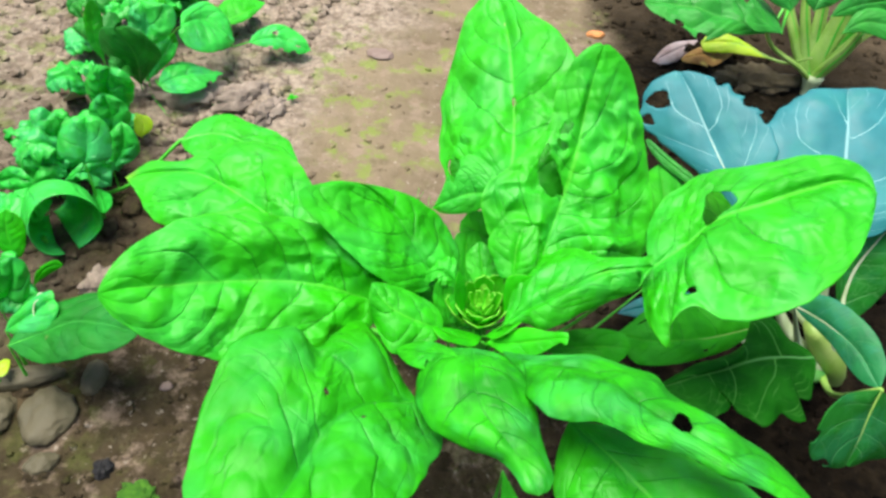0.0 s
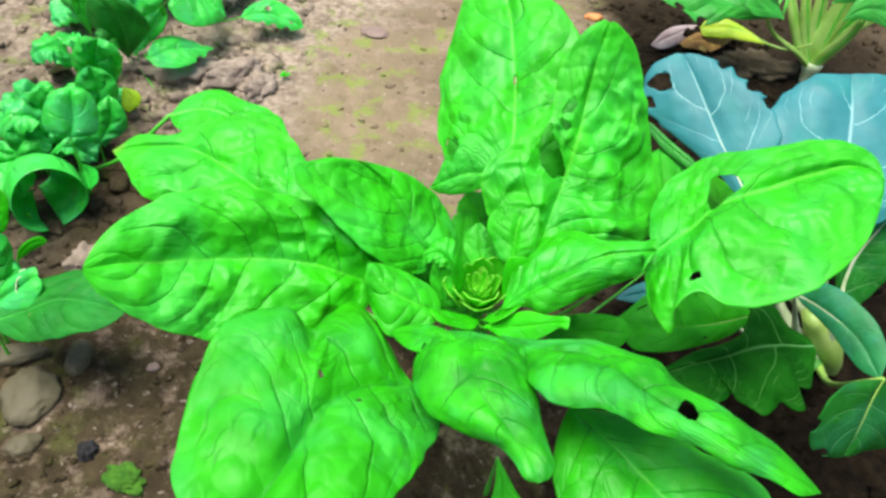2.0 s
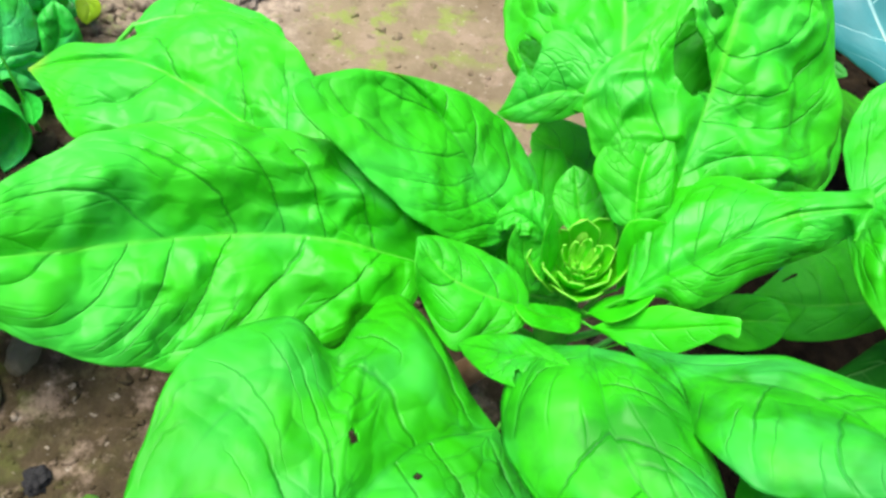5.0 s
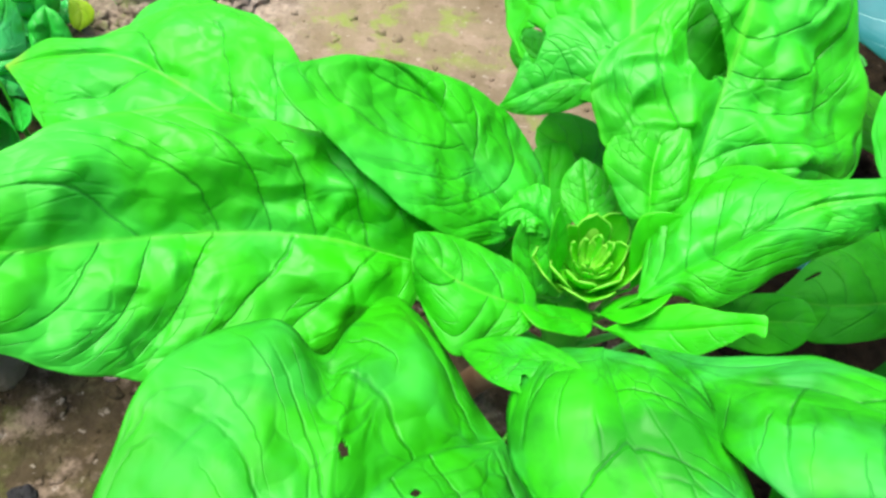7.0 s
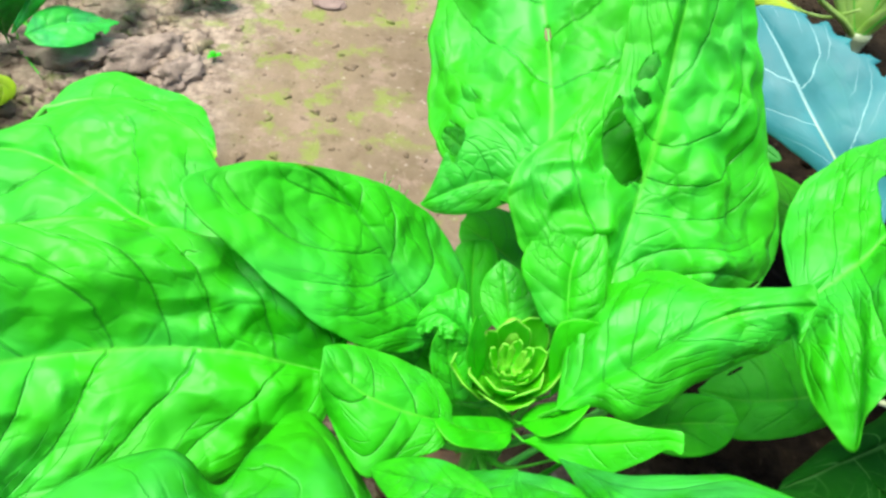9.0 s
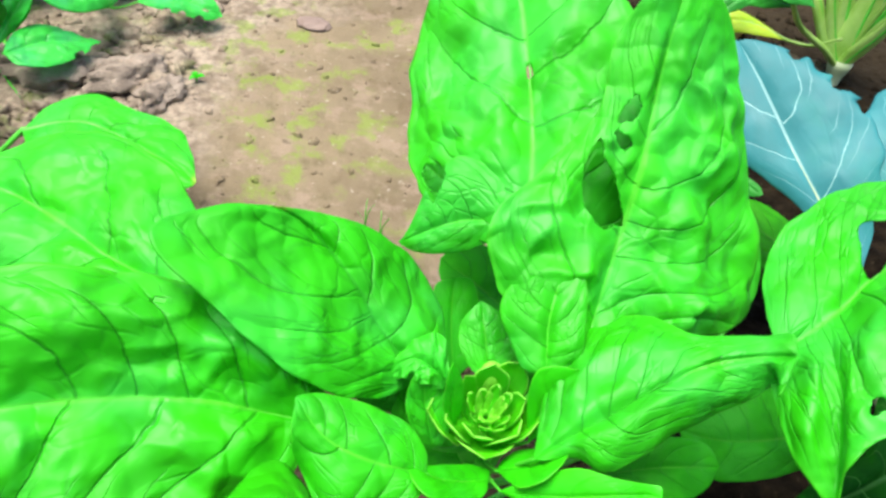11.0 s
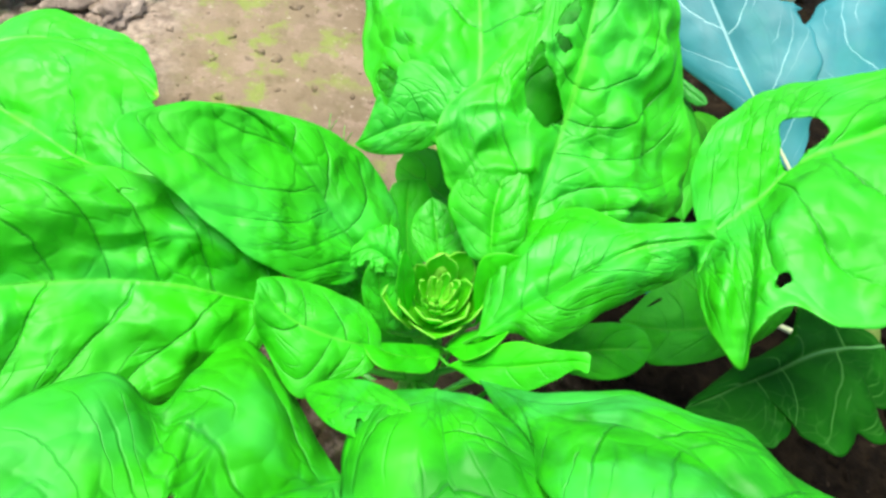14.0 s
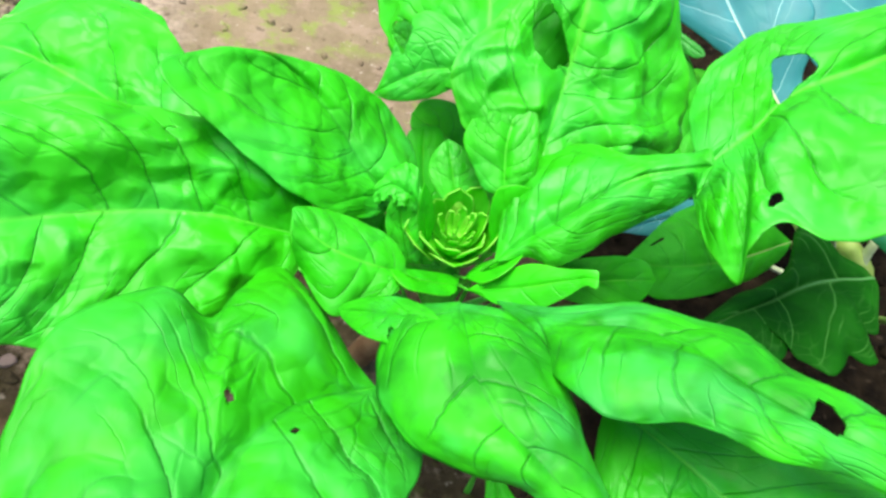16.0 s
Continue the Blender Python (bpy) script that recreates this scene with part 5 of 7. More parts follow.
grow(cabbage, [(0.2426, 0.1004, 0.0600), (0.2423, 0.1027, 0.0627), (0.2411, 0.1090, 0.0701), (0.2398, 0.1185, 0.0815), (0.2424, 0.1287, 0.0952), (0.2490, 0.1376, 0.1088), (0.2554, 0.1446, 0.1200), (0.2603, 0.1490, 0.1274), (0.2620, 0.1506, 0.1300)],
         [(0.0003, 0.0007, -0.0003), (0.0015, 0.0024, -0.0009), (0.0023, 0.0058, -0.0011), (0.0018, 0.0119, 0.0015), (0.0015, 0.0137, 0.0044), (0.0018, 0.0084, 0.0034), (0.0005, 0.0023, 0.0010)],
         [(-0.0007, 0.0021, 0.0008), (-0.0022, 0.0085, 0.0032), (-0.0025, 0.0197, 0.0036), (0.0035, 0.0251, -0.0031), (0.0082, 0.0217, -0.0069), (0.0072, 0.0124, -0.0050), (0.0019, 0.0030, -0.0014)], stalk=H0, mat=GREENISH, stalk_mat=WHITE, stalk_r=0.0032, foot_r=0.009, pucker=0.06)
grow(cabbage, [(0.1985, 0.0415, 0.0995), (0.1952, 0.0404, 0.0998), (0.1909, 0.0392, 0.1002), (0.1857, 0.0381, 0.1005), (0.1805, 0.0371, 0.1008), (0.1742, 0.0353, 0.1012), (0.1672, 0.0326, 0.1015), (0.1602, 0.0291, 0.1018), (0.1531, 0.0252, 0.1022), (0.1455, 0.0208, 0.1025), (0.1380, 0.0164, 0.1028), (0.1305, 0.0117, 0.1032), (0.1235, 0.0075, 0.1035), (0.1169, 0.0034, 0.1038), (0.1120, 0.0005, 0.1042), (0.1080, -0.0017, 0.1045), (0.1047, -0.0038, 0.1048), (0.1021, -0.0054, 0.1052), (0.1008, -0.0067, 0.1055)],
         [(-0.0028, 0.0045, 0.0002), (-0.0015, 0.0148, 0.0001), (-0.0018, 0.0275, 0.0001), (0.0031, 0.0267, -0.0002), (0.0001, 0.0398, -0.0000), (0.0050, 0.0402, -0.0002), (0.0050, 0.0366, -0.0002), (0.0061, 0.0383, -0.0002), (0.0059, 0.0391, -0.0002), (0.0018, 0.0326, -0.0001), (-0.0038, 0.0266, 0.0002), (-0.0156, 0.0186, 0.0007), (-0.0118, 0.0250, 0.0006), (-0.0095, 0.0260, 0.0006), (-0.0073, 0.0208, 0.0006), (-0.0054, 0.0125, 0.0005), (-0.0032, 0.0060, 0.0004)],
         [(-0.0050, 0.0035, -0.0016), (-0.0075, 0.0070, -0.0015), (-0.0081, 0.0102, -0.0015), (-0.0088, 0.0128, -0.0015), (-0.0152, 0.0195, -0.0013), (-0.0246, 0.0292, -0.0009), (-0.0275, 0.0315, -0.0008), (-0.0240, 0.0235, -0.0010), (-0.0208, 0.0122, -0.0012), (-0.0204, 0.0093, -0.0012), (-0.0205, 0.0085, -0.0012), (-0.0193, 0.0081, -0.0012), (-0.0175, 0.0077, -0.0011), (-0.0131, 0.0064, -0.0011), (-0.0094, 0.0046, -0.0013), (-0.0068, 0.0033, -0.0014), (-0.0047, 0.0019, -0.0014)], stalk=H0, mat=DARK, stalk_mat=RIBBED, stalk_r=0.0013, foot_r=0.007, veins=4.5, fine=1.4, pucker=0.06, wave=0.06, edge=0.07)
grow(cabbage, [(0.2176, 0.0073, 0.1248), (0.2173, 0.0062, 0.1232), (0.2161, 0.0032, 0.1189), (0.2145, -0.0013, 0.1123), (0.2137, -0.0061, 0.1041), (0.2135, -0.0107, 0.0957), (0.2133, -0.0146, 0.0885), (0.2132, -0.0172, 0.0837), (0.2132, -0.0181, 0.0821)],
         [(-0.0005, 0.0027, -0.0029), (-0.0019, 0.0106, -0.0112), (-0.0004, 0.0239, -0.0212), (0.0097, 0.0374, -0.0256), (0.0122, 0.0291, -0.0178), (0.0054, 0.0138, -0.0084), (0.0014, 0.0036, -0.0021)],
         [(-0.0008, 0.0028, 0.0029), (-0.0033, 0.0106, 0.0112), (-0.0069, 0.0233, 0.0207), (-0.0031, 0.0323, 0.0222), (0.0051, 0.0267, 0.0164), (0.0044, 0.0134, 0.0082), (0.0010, 0.0035, 0.0021)], stalk=H0, mat=GREENISH, stalk_mat=PALE, stalk_r=0.0016, foot_r=0.0035, veins=4, pucker=0.05, wave=0.10, edge=0.10, bites=[(0.778, -0.92, 0.062, 0.188), (0.995, 0.98, 0.04, 4.417), (0.539, -0.98, 0.039, 0.089)])
grow(cabbage, [(0.1929, 0.0812, 0.0998), (0.1946, 0.0792, 0.1005), (0.1996, 0.0737, 0.1028), (0.2068, 0.0650, 0.1057), (0.2146, 0.0540, 0.1081), (0.2212, 0.0421, 0.1089), (0.2255, 0.0313, 0.1079), (0.2282, 0.0241, 0.1070), (0.2292, 0.0215, 0.1067)],
         [(-0.0013, 0.0022, 0.0023), (-0.0043, 0.0077, 0.0081), (-0.0031, 0.0102, 0.0111), (-0.0014, 0.0100, 0.0112), (-0.0002, 0.0085, 0.0095), (0.0008, 0.0060, 0.0066), (0.0002, 0.0016, 0.0018)],
         [(-0.0003, 0.0008, -0.0008), (-0.0007, 0.0028, -0.0029), (-0.0005, 0.0041, -0.0044), (0.0002, 0.0054, -0.0060), (0.0017, 0.0061, -0.0068), (0.0024, 0.0044, -0.0050), (0.0008, 0.0012, -0.0014)], stalk=H0, mat=TEAL, stalk_mat=WHITE, stalk_r=0.0014, foot_r=0.008, pucker=0.05)
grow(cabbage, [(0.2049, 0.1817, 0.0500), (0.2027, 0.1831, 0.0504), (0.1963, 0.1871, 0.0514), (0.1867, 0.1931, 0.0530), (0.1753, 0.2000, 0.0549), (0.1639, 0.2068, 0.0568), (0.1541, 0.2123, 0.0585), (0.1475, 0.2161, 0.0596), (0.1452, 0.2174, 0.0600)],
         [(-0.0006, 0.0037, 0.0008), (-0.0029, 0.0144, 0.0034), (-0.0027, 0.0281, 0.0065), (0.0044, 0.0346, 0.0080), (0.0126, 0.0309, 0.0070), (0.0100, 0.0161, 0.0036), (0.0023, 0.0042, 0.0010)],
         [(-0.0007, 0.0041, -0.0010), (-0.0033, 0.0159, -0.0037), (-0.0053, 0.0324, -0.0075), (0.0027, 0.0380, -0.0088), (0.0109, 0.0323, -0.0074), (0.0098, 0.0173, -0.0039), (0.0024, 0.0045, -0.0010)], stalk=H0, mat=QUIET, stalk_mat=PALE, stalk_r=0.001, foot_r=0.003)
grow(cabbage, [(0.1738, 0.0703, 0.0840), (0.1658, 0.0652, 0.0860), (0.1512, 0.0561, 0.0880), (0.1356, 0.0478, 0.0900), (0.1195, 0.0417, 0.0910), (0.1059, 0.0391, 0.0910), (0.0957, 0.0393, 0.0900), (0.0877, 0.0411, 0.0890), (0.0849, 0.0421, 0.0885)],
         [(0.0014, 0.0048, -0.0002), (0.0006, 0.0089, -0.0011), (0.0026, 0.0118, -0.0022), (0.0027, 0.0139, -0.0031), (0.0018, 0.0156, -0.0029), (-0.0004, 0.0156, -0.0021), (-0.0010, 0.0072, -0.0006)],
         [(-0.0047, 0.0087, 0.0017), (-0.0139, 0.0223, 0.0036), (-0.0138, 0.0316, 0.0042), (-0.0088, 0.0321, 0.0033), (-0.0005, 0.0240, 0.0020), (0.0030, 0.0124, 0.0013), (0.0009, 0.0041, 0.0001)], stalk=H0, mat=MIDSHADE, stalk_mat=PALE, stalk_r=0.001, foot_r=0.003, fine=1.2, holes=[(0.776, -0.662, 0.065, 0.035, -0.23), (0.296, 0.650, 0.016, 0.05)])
grow(cabbage, [(0.1450, 0.0961, 0.0720), (0.1371, 0.0919, 0.0740), (0.1255, 0.0854, 0.0770), (0.1128, 0.0786, 0.0790), (0.1008, 0.0725, 0.0800), (0.0916, 0.0677, 0.0800), (0.0870, 0.0652, 0.0800)],
         [(0.0039, 0.0067, -0.0019), (0.0056, 0.0095, -0.0020), (0.0053, 0.0095, -0.0016), (0.0032, 0.0062, -0.0011), (0.0015, 0.0025, 0.0000)],
         [(-0.0023, 0.0056, 0.0015), (-0.0037, 0.0077, 0.0017), (-0.0027, 0.0079, 0.0023), (-0.0027, 0.0061, 0.0021), (-0.0014, 0.0030, 0.0010)], stalk=H0, mat=BLUE, stalk_mat=WHITE, stalk_r=0.001, foot_r=0.003, veins=4, pucker=0.04)

tube("heart", spline([(0.010, 0.008, -0.004), (0.004, 0.006, 0.012), (-0.012, 0.002, 0.036), (-0.030, -0.002, 0.058)], 14), np.r_[np.linspace(0.012, 0.017, 7), np.linspace(0.017, 0.007, 7)], HEART, cabbage, flat=0.7, sides=16, label="pale yellow-green stem base")
tube("stalk", spline([(0.0, 0.004, 0.020), (-0.012, 0.012, 0.036), (-0.034, 0.018, 0.052), (-0.050, 0.020, 0.060)], 12), np.r_[np.linspace(0.006, 0.0075, 6), np.linspace(0.0075, 0.004, 6)], WHITE, cabbage, flat=0.5, sides=10, label="broken white leaf stalk")

# ---- the row of small crinkled spinach ----
def row_plant(label, x, y):
    return tagged(plant("spinach_plant", label, x, y, "spinach"), group="row of small spinach")


def rolled_leaf(root, centre, radius, length, along, mat, words="rolled glossy green leaf"):
    """A leaf rolled over into an open tube."""
    o = np.array(centre) - np.array(root.location)
    ax = unit(np.array(along, float))
    side = unit(np.cross(ax, np.array((0, 0, 1.0))))
    top = np.cross(side, ax)
    verts, flat, nu, nv = [], [], 40, 22
    for j in range(nv):
        for i in range(nu):
            t, q = j / (nv - 1), i / (nu - 1)
            a = math.radians(-70 + 335 * q)
            r = radius * (0.30 + 0.70 * math.sin(min(1.0, 1.5 * t + 0.15) * math.pi / 2)) * (1 + 0.05 * math.sin(9 * q + 4 * t))
            k = (t - 0.5) * length * (0.80 + 0.20 * math.sin(math.pi * q)) + 0.004 * math.sin(11 * q)
            verts.append(o + ax * k + r * (math.cos(a) * side + math.sin(a) * top))
            flat.append((q, t))
    faces = [(j * nu + i, j * nu + i + 1, (j + 1) * nu + i + 1, (j + 1) * nu + i) for j in range(nv - 1) for i in range(nu - 1)]
    flat = np.array(flat)
    ob = mesh_object("leaf", verts, faces, mat, root, uvs={"blade": flat, "veins": np.c_[flat[:, 0] * 5, flat[:, 1]]}, label=words)
    so = ob.modifiers.new("thickness", "SOLIDIFY")
    so.thickness, so.offset = 0.0006, 0.0
    low = o - top * radius * 0.6 + side * radius * 0.6
    tube("stalk", spline([(low[0], low[1], -0.004), (low[0], low[1], low[2] * 0.5), low], 8), [0.002] * 8, STALK, ob, sides=6)


CURLY = dict(stalk="down", stalk_r=0.0005, foot_r=0.0012, mat=CRINKLED, pucker=0.30, blister=1.6, wave=0.22, bulge=0.5, veins=3, fine=0.9, frill=0.05)
near_root = row_plant("small spinach plant with pale curled and withered leaves", -0.335, 0.04)
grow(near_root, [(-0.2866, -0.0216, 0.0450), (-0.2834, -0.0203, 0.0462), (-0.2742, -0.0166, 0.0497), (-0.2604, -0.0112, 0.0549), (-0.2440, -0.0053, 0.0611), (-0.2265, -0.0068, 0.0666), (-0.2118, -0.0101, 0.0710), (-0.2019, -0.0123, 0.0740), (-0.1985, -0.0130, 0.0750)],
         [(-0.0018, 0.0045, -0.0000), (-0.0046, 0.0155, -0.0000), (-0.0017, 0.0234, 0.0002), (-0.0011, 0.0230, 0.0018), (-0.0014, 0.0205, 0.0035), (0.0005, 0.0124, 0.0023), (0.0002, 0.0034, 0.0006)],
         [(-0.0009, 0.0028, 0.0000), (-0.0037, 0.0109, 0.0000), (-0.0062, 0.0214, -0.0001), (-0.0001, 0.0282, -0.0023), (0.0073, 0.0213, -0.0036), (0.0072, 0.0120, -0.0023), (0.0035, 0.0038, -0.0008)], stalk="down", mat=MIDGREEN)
grow(near_root, [(-0.3196, 0.0138, 0.0300), (-0.3188, 0.0145, 0.0314), (-0.3166, 0.0164, 0.0354), (-0.3134, 0.0194, 0.0412), (-0.3100, 0.0225, 0.0486), (-0.3077, 0.0248, 0.0566), (-0.3064, 0.0264, 0.0636), (-0.3055, 0.0275, 0.0684), (-0.3052, 0.0278, 0.0700)],
         [(-0.0002, 0.0001, 0.0013), (-0.0011, 0.0007, 0.0054), (-0.0016, 0.0014, 0.0113), (0.0009, 0.0020, 0.0146), (0.0043, 0.0026, 0.0128), (0.0040, 0.0018, 0.0071), (0.0009, 0.0004, 0.0018)],
         [(-0.0004, 0.0002, -0.0019), (-0.0020, 0.0008, -0.0075), (-0.0020, 0.0016, -0.0123), (-0.0007, 0.0015, -0.0110), (0.0007, 0.0019, -0.0096), (0.0022, 0.0018, -0.0069), (0.0010, 0.0005, -0.0021)], **CURLY)
grow(near_root, [(-0.3161, 0.0439, 0.0200), (-0.3155, 0.0443, 0.0209), (-0.3140, 0.0456, 0.0234), (-0.3117, 0.0475, 0.0273), (-0.3087, 0.0498, 0.0317), (-0.3044, 0.0522, 0.0344), (-0.2999, 0.0540, 0.0348), (-0.2968, 0.0552, 0.0349), (-0.2958, 0.0557, 0.0350)],
         [(0.0002, 0.0002, 0.0004), (0.0006, 0.0006, 0.0016), (0.0013, 0.0011, 0.0028), (0.0017, 0.0008, 0.0024), (0.0018, 0.0008, 0.0033), (0.0015, 0.0010, 0.0041), (0.0003, 0.0003, 0.0011)],
         [(-0.0001, 0.0001, -0.0003), (-0.0005, 0.0005, -0.0011), (-0.0010, 0.0010, -0.0026), (-0.0008, 0.0015, -0.0046), (0.0009, 0.0012, -0.0048), (0.0013, 0.0006, -0.0026), (0.0003, 0.0001, -0.0007)], stalk="down", mat=YOUNG, fine=0.5)
grow(near_root, [(-0.2984, -0.0083, 0.0400), (-0.2971, -0.0078, 0.0409), (-0.2934, -0.0065, 0.0436), (-0.2880, -0.0044, 0.0476), (-0.2816, -0.0018, 0.0524), (-0.2753, 0.0009, 0.0572), (-0.2700, 0.0032, 0.0613), (-0.2665, 0.0047, 0.0640), (-0.2652, 0.0052, 0.0650)],
         [(-0.0004, 0.0015, 0.0007), (-0.0013, 0.0058, 0.0023), (0.0004, 0.0083, 0.0032), (0.0027, 0.0096, 0.0036), (0.0050, 0.0086, 0.0032), (0.0064, 0.0058, 0.0022), (0.0028, 0.0017, 0.0006)],
         [(0.0002, 0.0016, -0.0006), (0.0004, 0.0061, -0.0024), (0.0018, 0.0117, -0.0045), (0.0046, 0.0161, -0.0060), (0.0079, 0.0140, -0.0051), (0.0088, 0.0077, -0.0028), (0.0030, 0.0019, -0.0007)], stalk="down", mat=CRINKLED, fine=0.6, bulge=0.5)
grow(near_root, [(-0.3013, -0.0286, 0.0200), (-0.3011, -0.0282, 0.0200), (-0.3005, -0.0272, 0.0200), (-0.2996, -0.0256, 0.0200), (-0.2986, -0.0237, 0.0200), (-0.2978, -0.0217, 0.0200), (-0.2971, -0.0201, 0.0200), (-0.2967, -0.0189, 0.0200), (-0.2965, -0.0185, 0.0200)],
         [(0.0000, 0.0003, 0.0000), (0.0002, 0.0016, 0.0000), (0.0004, 0.0033, 0.0000), (0.0011, 0.0051, 0.0000), (0.0021, 0.0046, 0.0000), (0.0019, 0.0024, 0.0000), (0.0005, 0.0006, -0.0000)],
         [(-0.0003, 0.0008, 0.0000), (-0.0011, 0.0029, 0.0000), (-0.0024, 0.0061, -0.0000), (-0.0018, 0.0064, -0.0000), (-0.0009, 0.0044, -0.0000), (-0.0004, 0.0021, -0.0000), (-0.0001, 0.0006, -0.0000)], stalk="down", mat=YELLOWED, fine=0.5)
rolled_leaf(near_root, (-0.275, 0.006, 0.056), 0.0062, 0.016, (0.55, -0.75, 0.30), PALE_CURL, "small whitish curled leaf")
tube_root = row_plant("small spinach plant with a rolled glossy leaf", -0.345, 0.11)
rolled_leaf(tube_root, (-0.330, 0.106, 0.030), 0.026, 0.050, (0.72, -0.62, 0.16), CRINKLED)
grow(tube_root, [(-0.3323, 0.0558, 0.0300), (-0.3326, 0.0562, 0.0315), (-0.3336, 0.0575, 0.0358), (-0.3350, 0.0594, 0.0422), (-0.3354, 0.0616, 0.0499), (-0.3346, 0.0637, 0.0576), (-0.3336, 0.0654, 0.0641), (-0.3330, 0.0666, 0.0685), (-0.3328, 0.0670, 0.0700)],
         [(-0.0002, 0.0014, -0.0013), (-0.0015, 0.0056, -0.0048), (-0.0038, 0.0131, -0.0071), (-0.0034, 0.0147, -0.0001), (-0.0020, 0.0099, 0.0034), (-0.0005, 0.0053, 0.0021), (-0.0002, 0.0013, 0.0005)],
         [(-0.0003, 0.0012, 0.0010), (-0.0018, 0.0049, 0.0042), (-0.0011, 0.0107, 0.0057), (0.0027, 0.0146, 0.0001), (0.0063, 0.0129, -0.0044), (0.0052, 0.0071, -0.0029), (0.0011, 0.0019, -0.0007)], stalk="down", mat=YOUNG, fine=0.6)
grow(tube_root, [(-0.3939, 0.1201, 0.0300), (-0.3924, 0.1203, 0.0309), (-0.3882, 0.1207, 0.0334), (-0.3819, 0.1214, 0.0372), (-0.3742, 0.1220, 0.0413), (-0.3658, 0.1219, 0.0437), (-0.3585, 0.1213, 0.0444), (-0.3536, 0.1209, 0.0448), (-0.3519, 0.1208, 0.0450)],
         [(0.0002, 0.0002, 0.0005), (0.0009, 0.0010, 0.0022), (0.0017, 0.0020, 0.0048), (0.0019, 0.0029, 0.0075), (0.0017, 0.0029, 0.0080), (0.0015, 0.0020, 0.0056), (0.0004, 0.0005, 0.0015)],
         [(-0.0002, 0.0003, -0.0008), (-0.0006, 0.0012, -0.0029), (-0.0010, 0.0026, -0.0061), (0.0000, 0.0035, -0.0089), (0.0022, 0.0032, -0.0088), (0.0022, 0.0017, -0.0048), (0.0005, 0.0004, -0.0012)], **CURLY)
grow(tube_root, [(-0.3261, 0.1493, 0.0200), (-0.3247, 0.1479, 0.0207), (-0.3207, 0.1441, 0.0229), (-0.3147, 0.1384, 0.0261), (-0.3078, 0.1315, 0.0297), (-0.3015, 0.1236, 0.0324), (-0.2967, 0.1163, 0.0338), (-0.2936, 0.1114, 0.0346), (-0.2924, 0.1097, 0.0350)],
         [(0.0004, 0.0003, 0.0003), (0.0017, 0.0011, 0.0010), (0.0035, 0.0024, 0.0023), (0.0053, 0.0043, 0.0042), (0.0063, 0.0069, 0.0069), (0.0069, 0.0061, 0.0063), (0.0026, 0.0018, 0.0019)],
         [(-0.0002, 0.0006, -0.0006), (-0.0007, 0.0026, -0.0024), (-0.0009, 0.0048, -0.0044), (-0.0003, 0.0066, -0.0063), (0.0010, 0.0057, -0.0058), (0.0009, 0.0028, -0.0029), (0.0002, 0.0006, -0.0006)], stalk="down", mat=CRINKLED, fine=0.5)
curl_root = row_plant("small savoy spinach plant with tightly crinkled leaves", -0.36, 0.20)
grow(curl_root, [(-0.3134, 0.1334, 0.0600), (-0.3133, 0.1342, 0.0611), (-0.3130, 0.1366, 0.0642), (-0.3126, 0.1401, 0.0689), (-0.3126, 0.1441, 0.0746), (-0.3134, 0.1477, 0.0805), (-0.3143, 0.1506, 0.0855), (-0.3150, 0.1526, 0.0888), (-0.3152, 0.1533, 0.0900)],
         [(-0.0011, 0.0019, 0.0011), (-0.0048, 0.0075, 0.0044), (-0.0075, 0.0161, 0.0084), (-0.0016, 0.0190, 0.0070), (0.0036, 0.0156, 0.0035), (0.0043, 0.0085, 0.0014), (0.0012, 0.0022, 0.0004)],
         [(-0.0005, 0.0019, -0.0011), (-0.0024, 0.0074, -0.0043), (-0.0037, 0.0148, -0.0077), (-0.0006, 0.0158, -0.0057), (0.0028, 0.0147, -0.0033), (0.0040, 0.0089, -0.0016), (0.0010, 0.0023, -0.0004)], stalk="down", mat=CRINKLED, bulge=0.7, pucker=0.04, wave=0.08, veins=3)
grow(curl_root, [(-0.2603, 0.1838, 0.0550), (-0.2564, 0.1860, 0.0551), (-0.2458, 0.1929, 0.0553), (-0.2274, 0.1950, 0.0561), (-0.2060, 0.1892, 0.0572), (-0.1858, 0.1798, 0.0584), (-0.1695, 0.1704, 0.0594), (-0.1586, 0.1640, 0.0601), (-0.1548, 0.1619, 0.0603)],
         [(-0.0006, 0.0051, -0.0003), (-0.0060, 0.0170, -0.0007), (-0.0137, 0.0280, -0.0008), (-0.0118, 0.0230, -0.0004), (-0.0062, 0.0252, -0.0003), (-0.0024, 0.0140, -0.0001), (-0.0007, 0.0037, -0.0001)],
         [(-0.0043, 0.0046, 0.0002), (-0.0094, 0.0211, 0.0010), (-0.0005, 0.0358, 0.0010), (0.0105, 0.0366, 0.0006), (0.0153, 0.0280, 0.0002), (0.0149, 0.0163, 0.0001), (0.0058, 0.0045, 0.0000)], mat=TIPPED, stalk=(-0.34, 0.15, 0.0), stalk_r=0.0018)
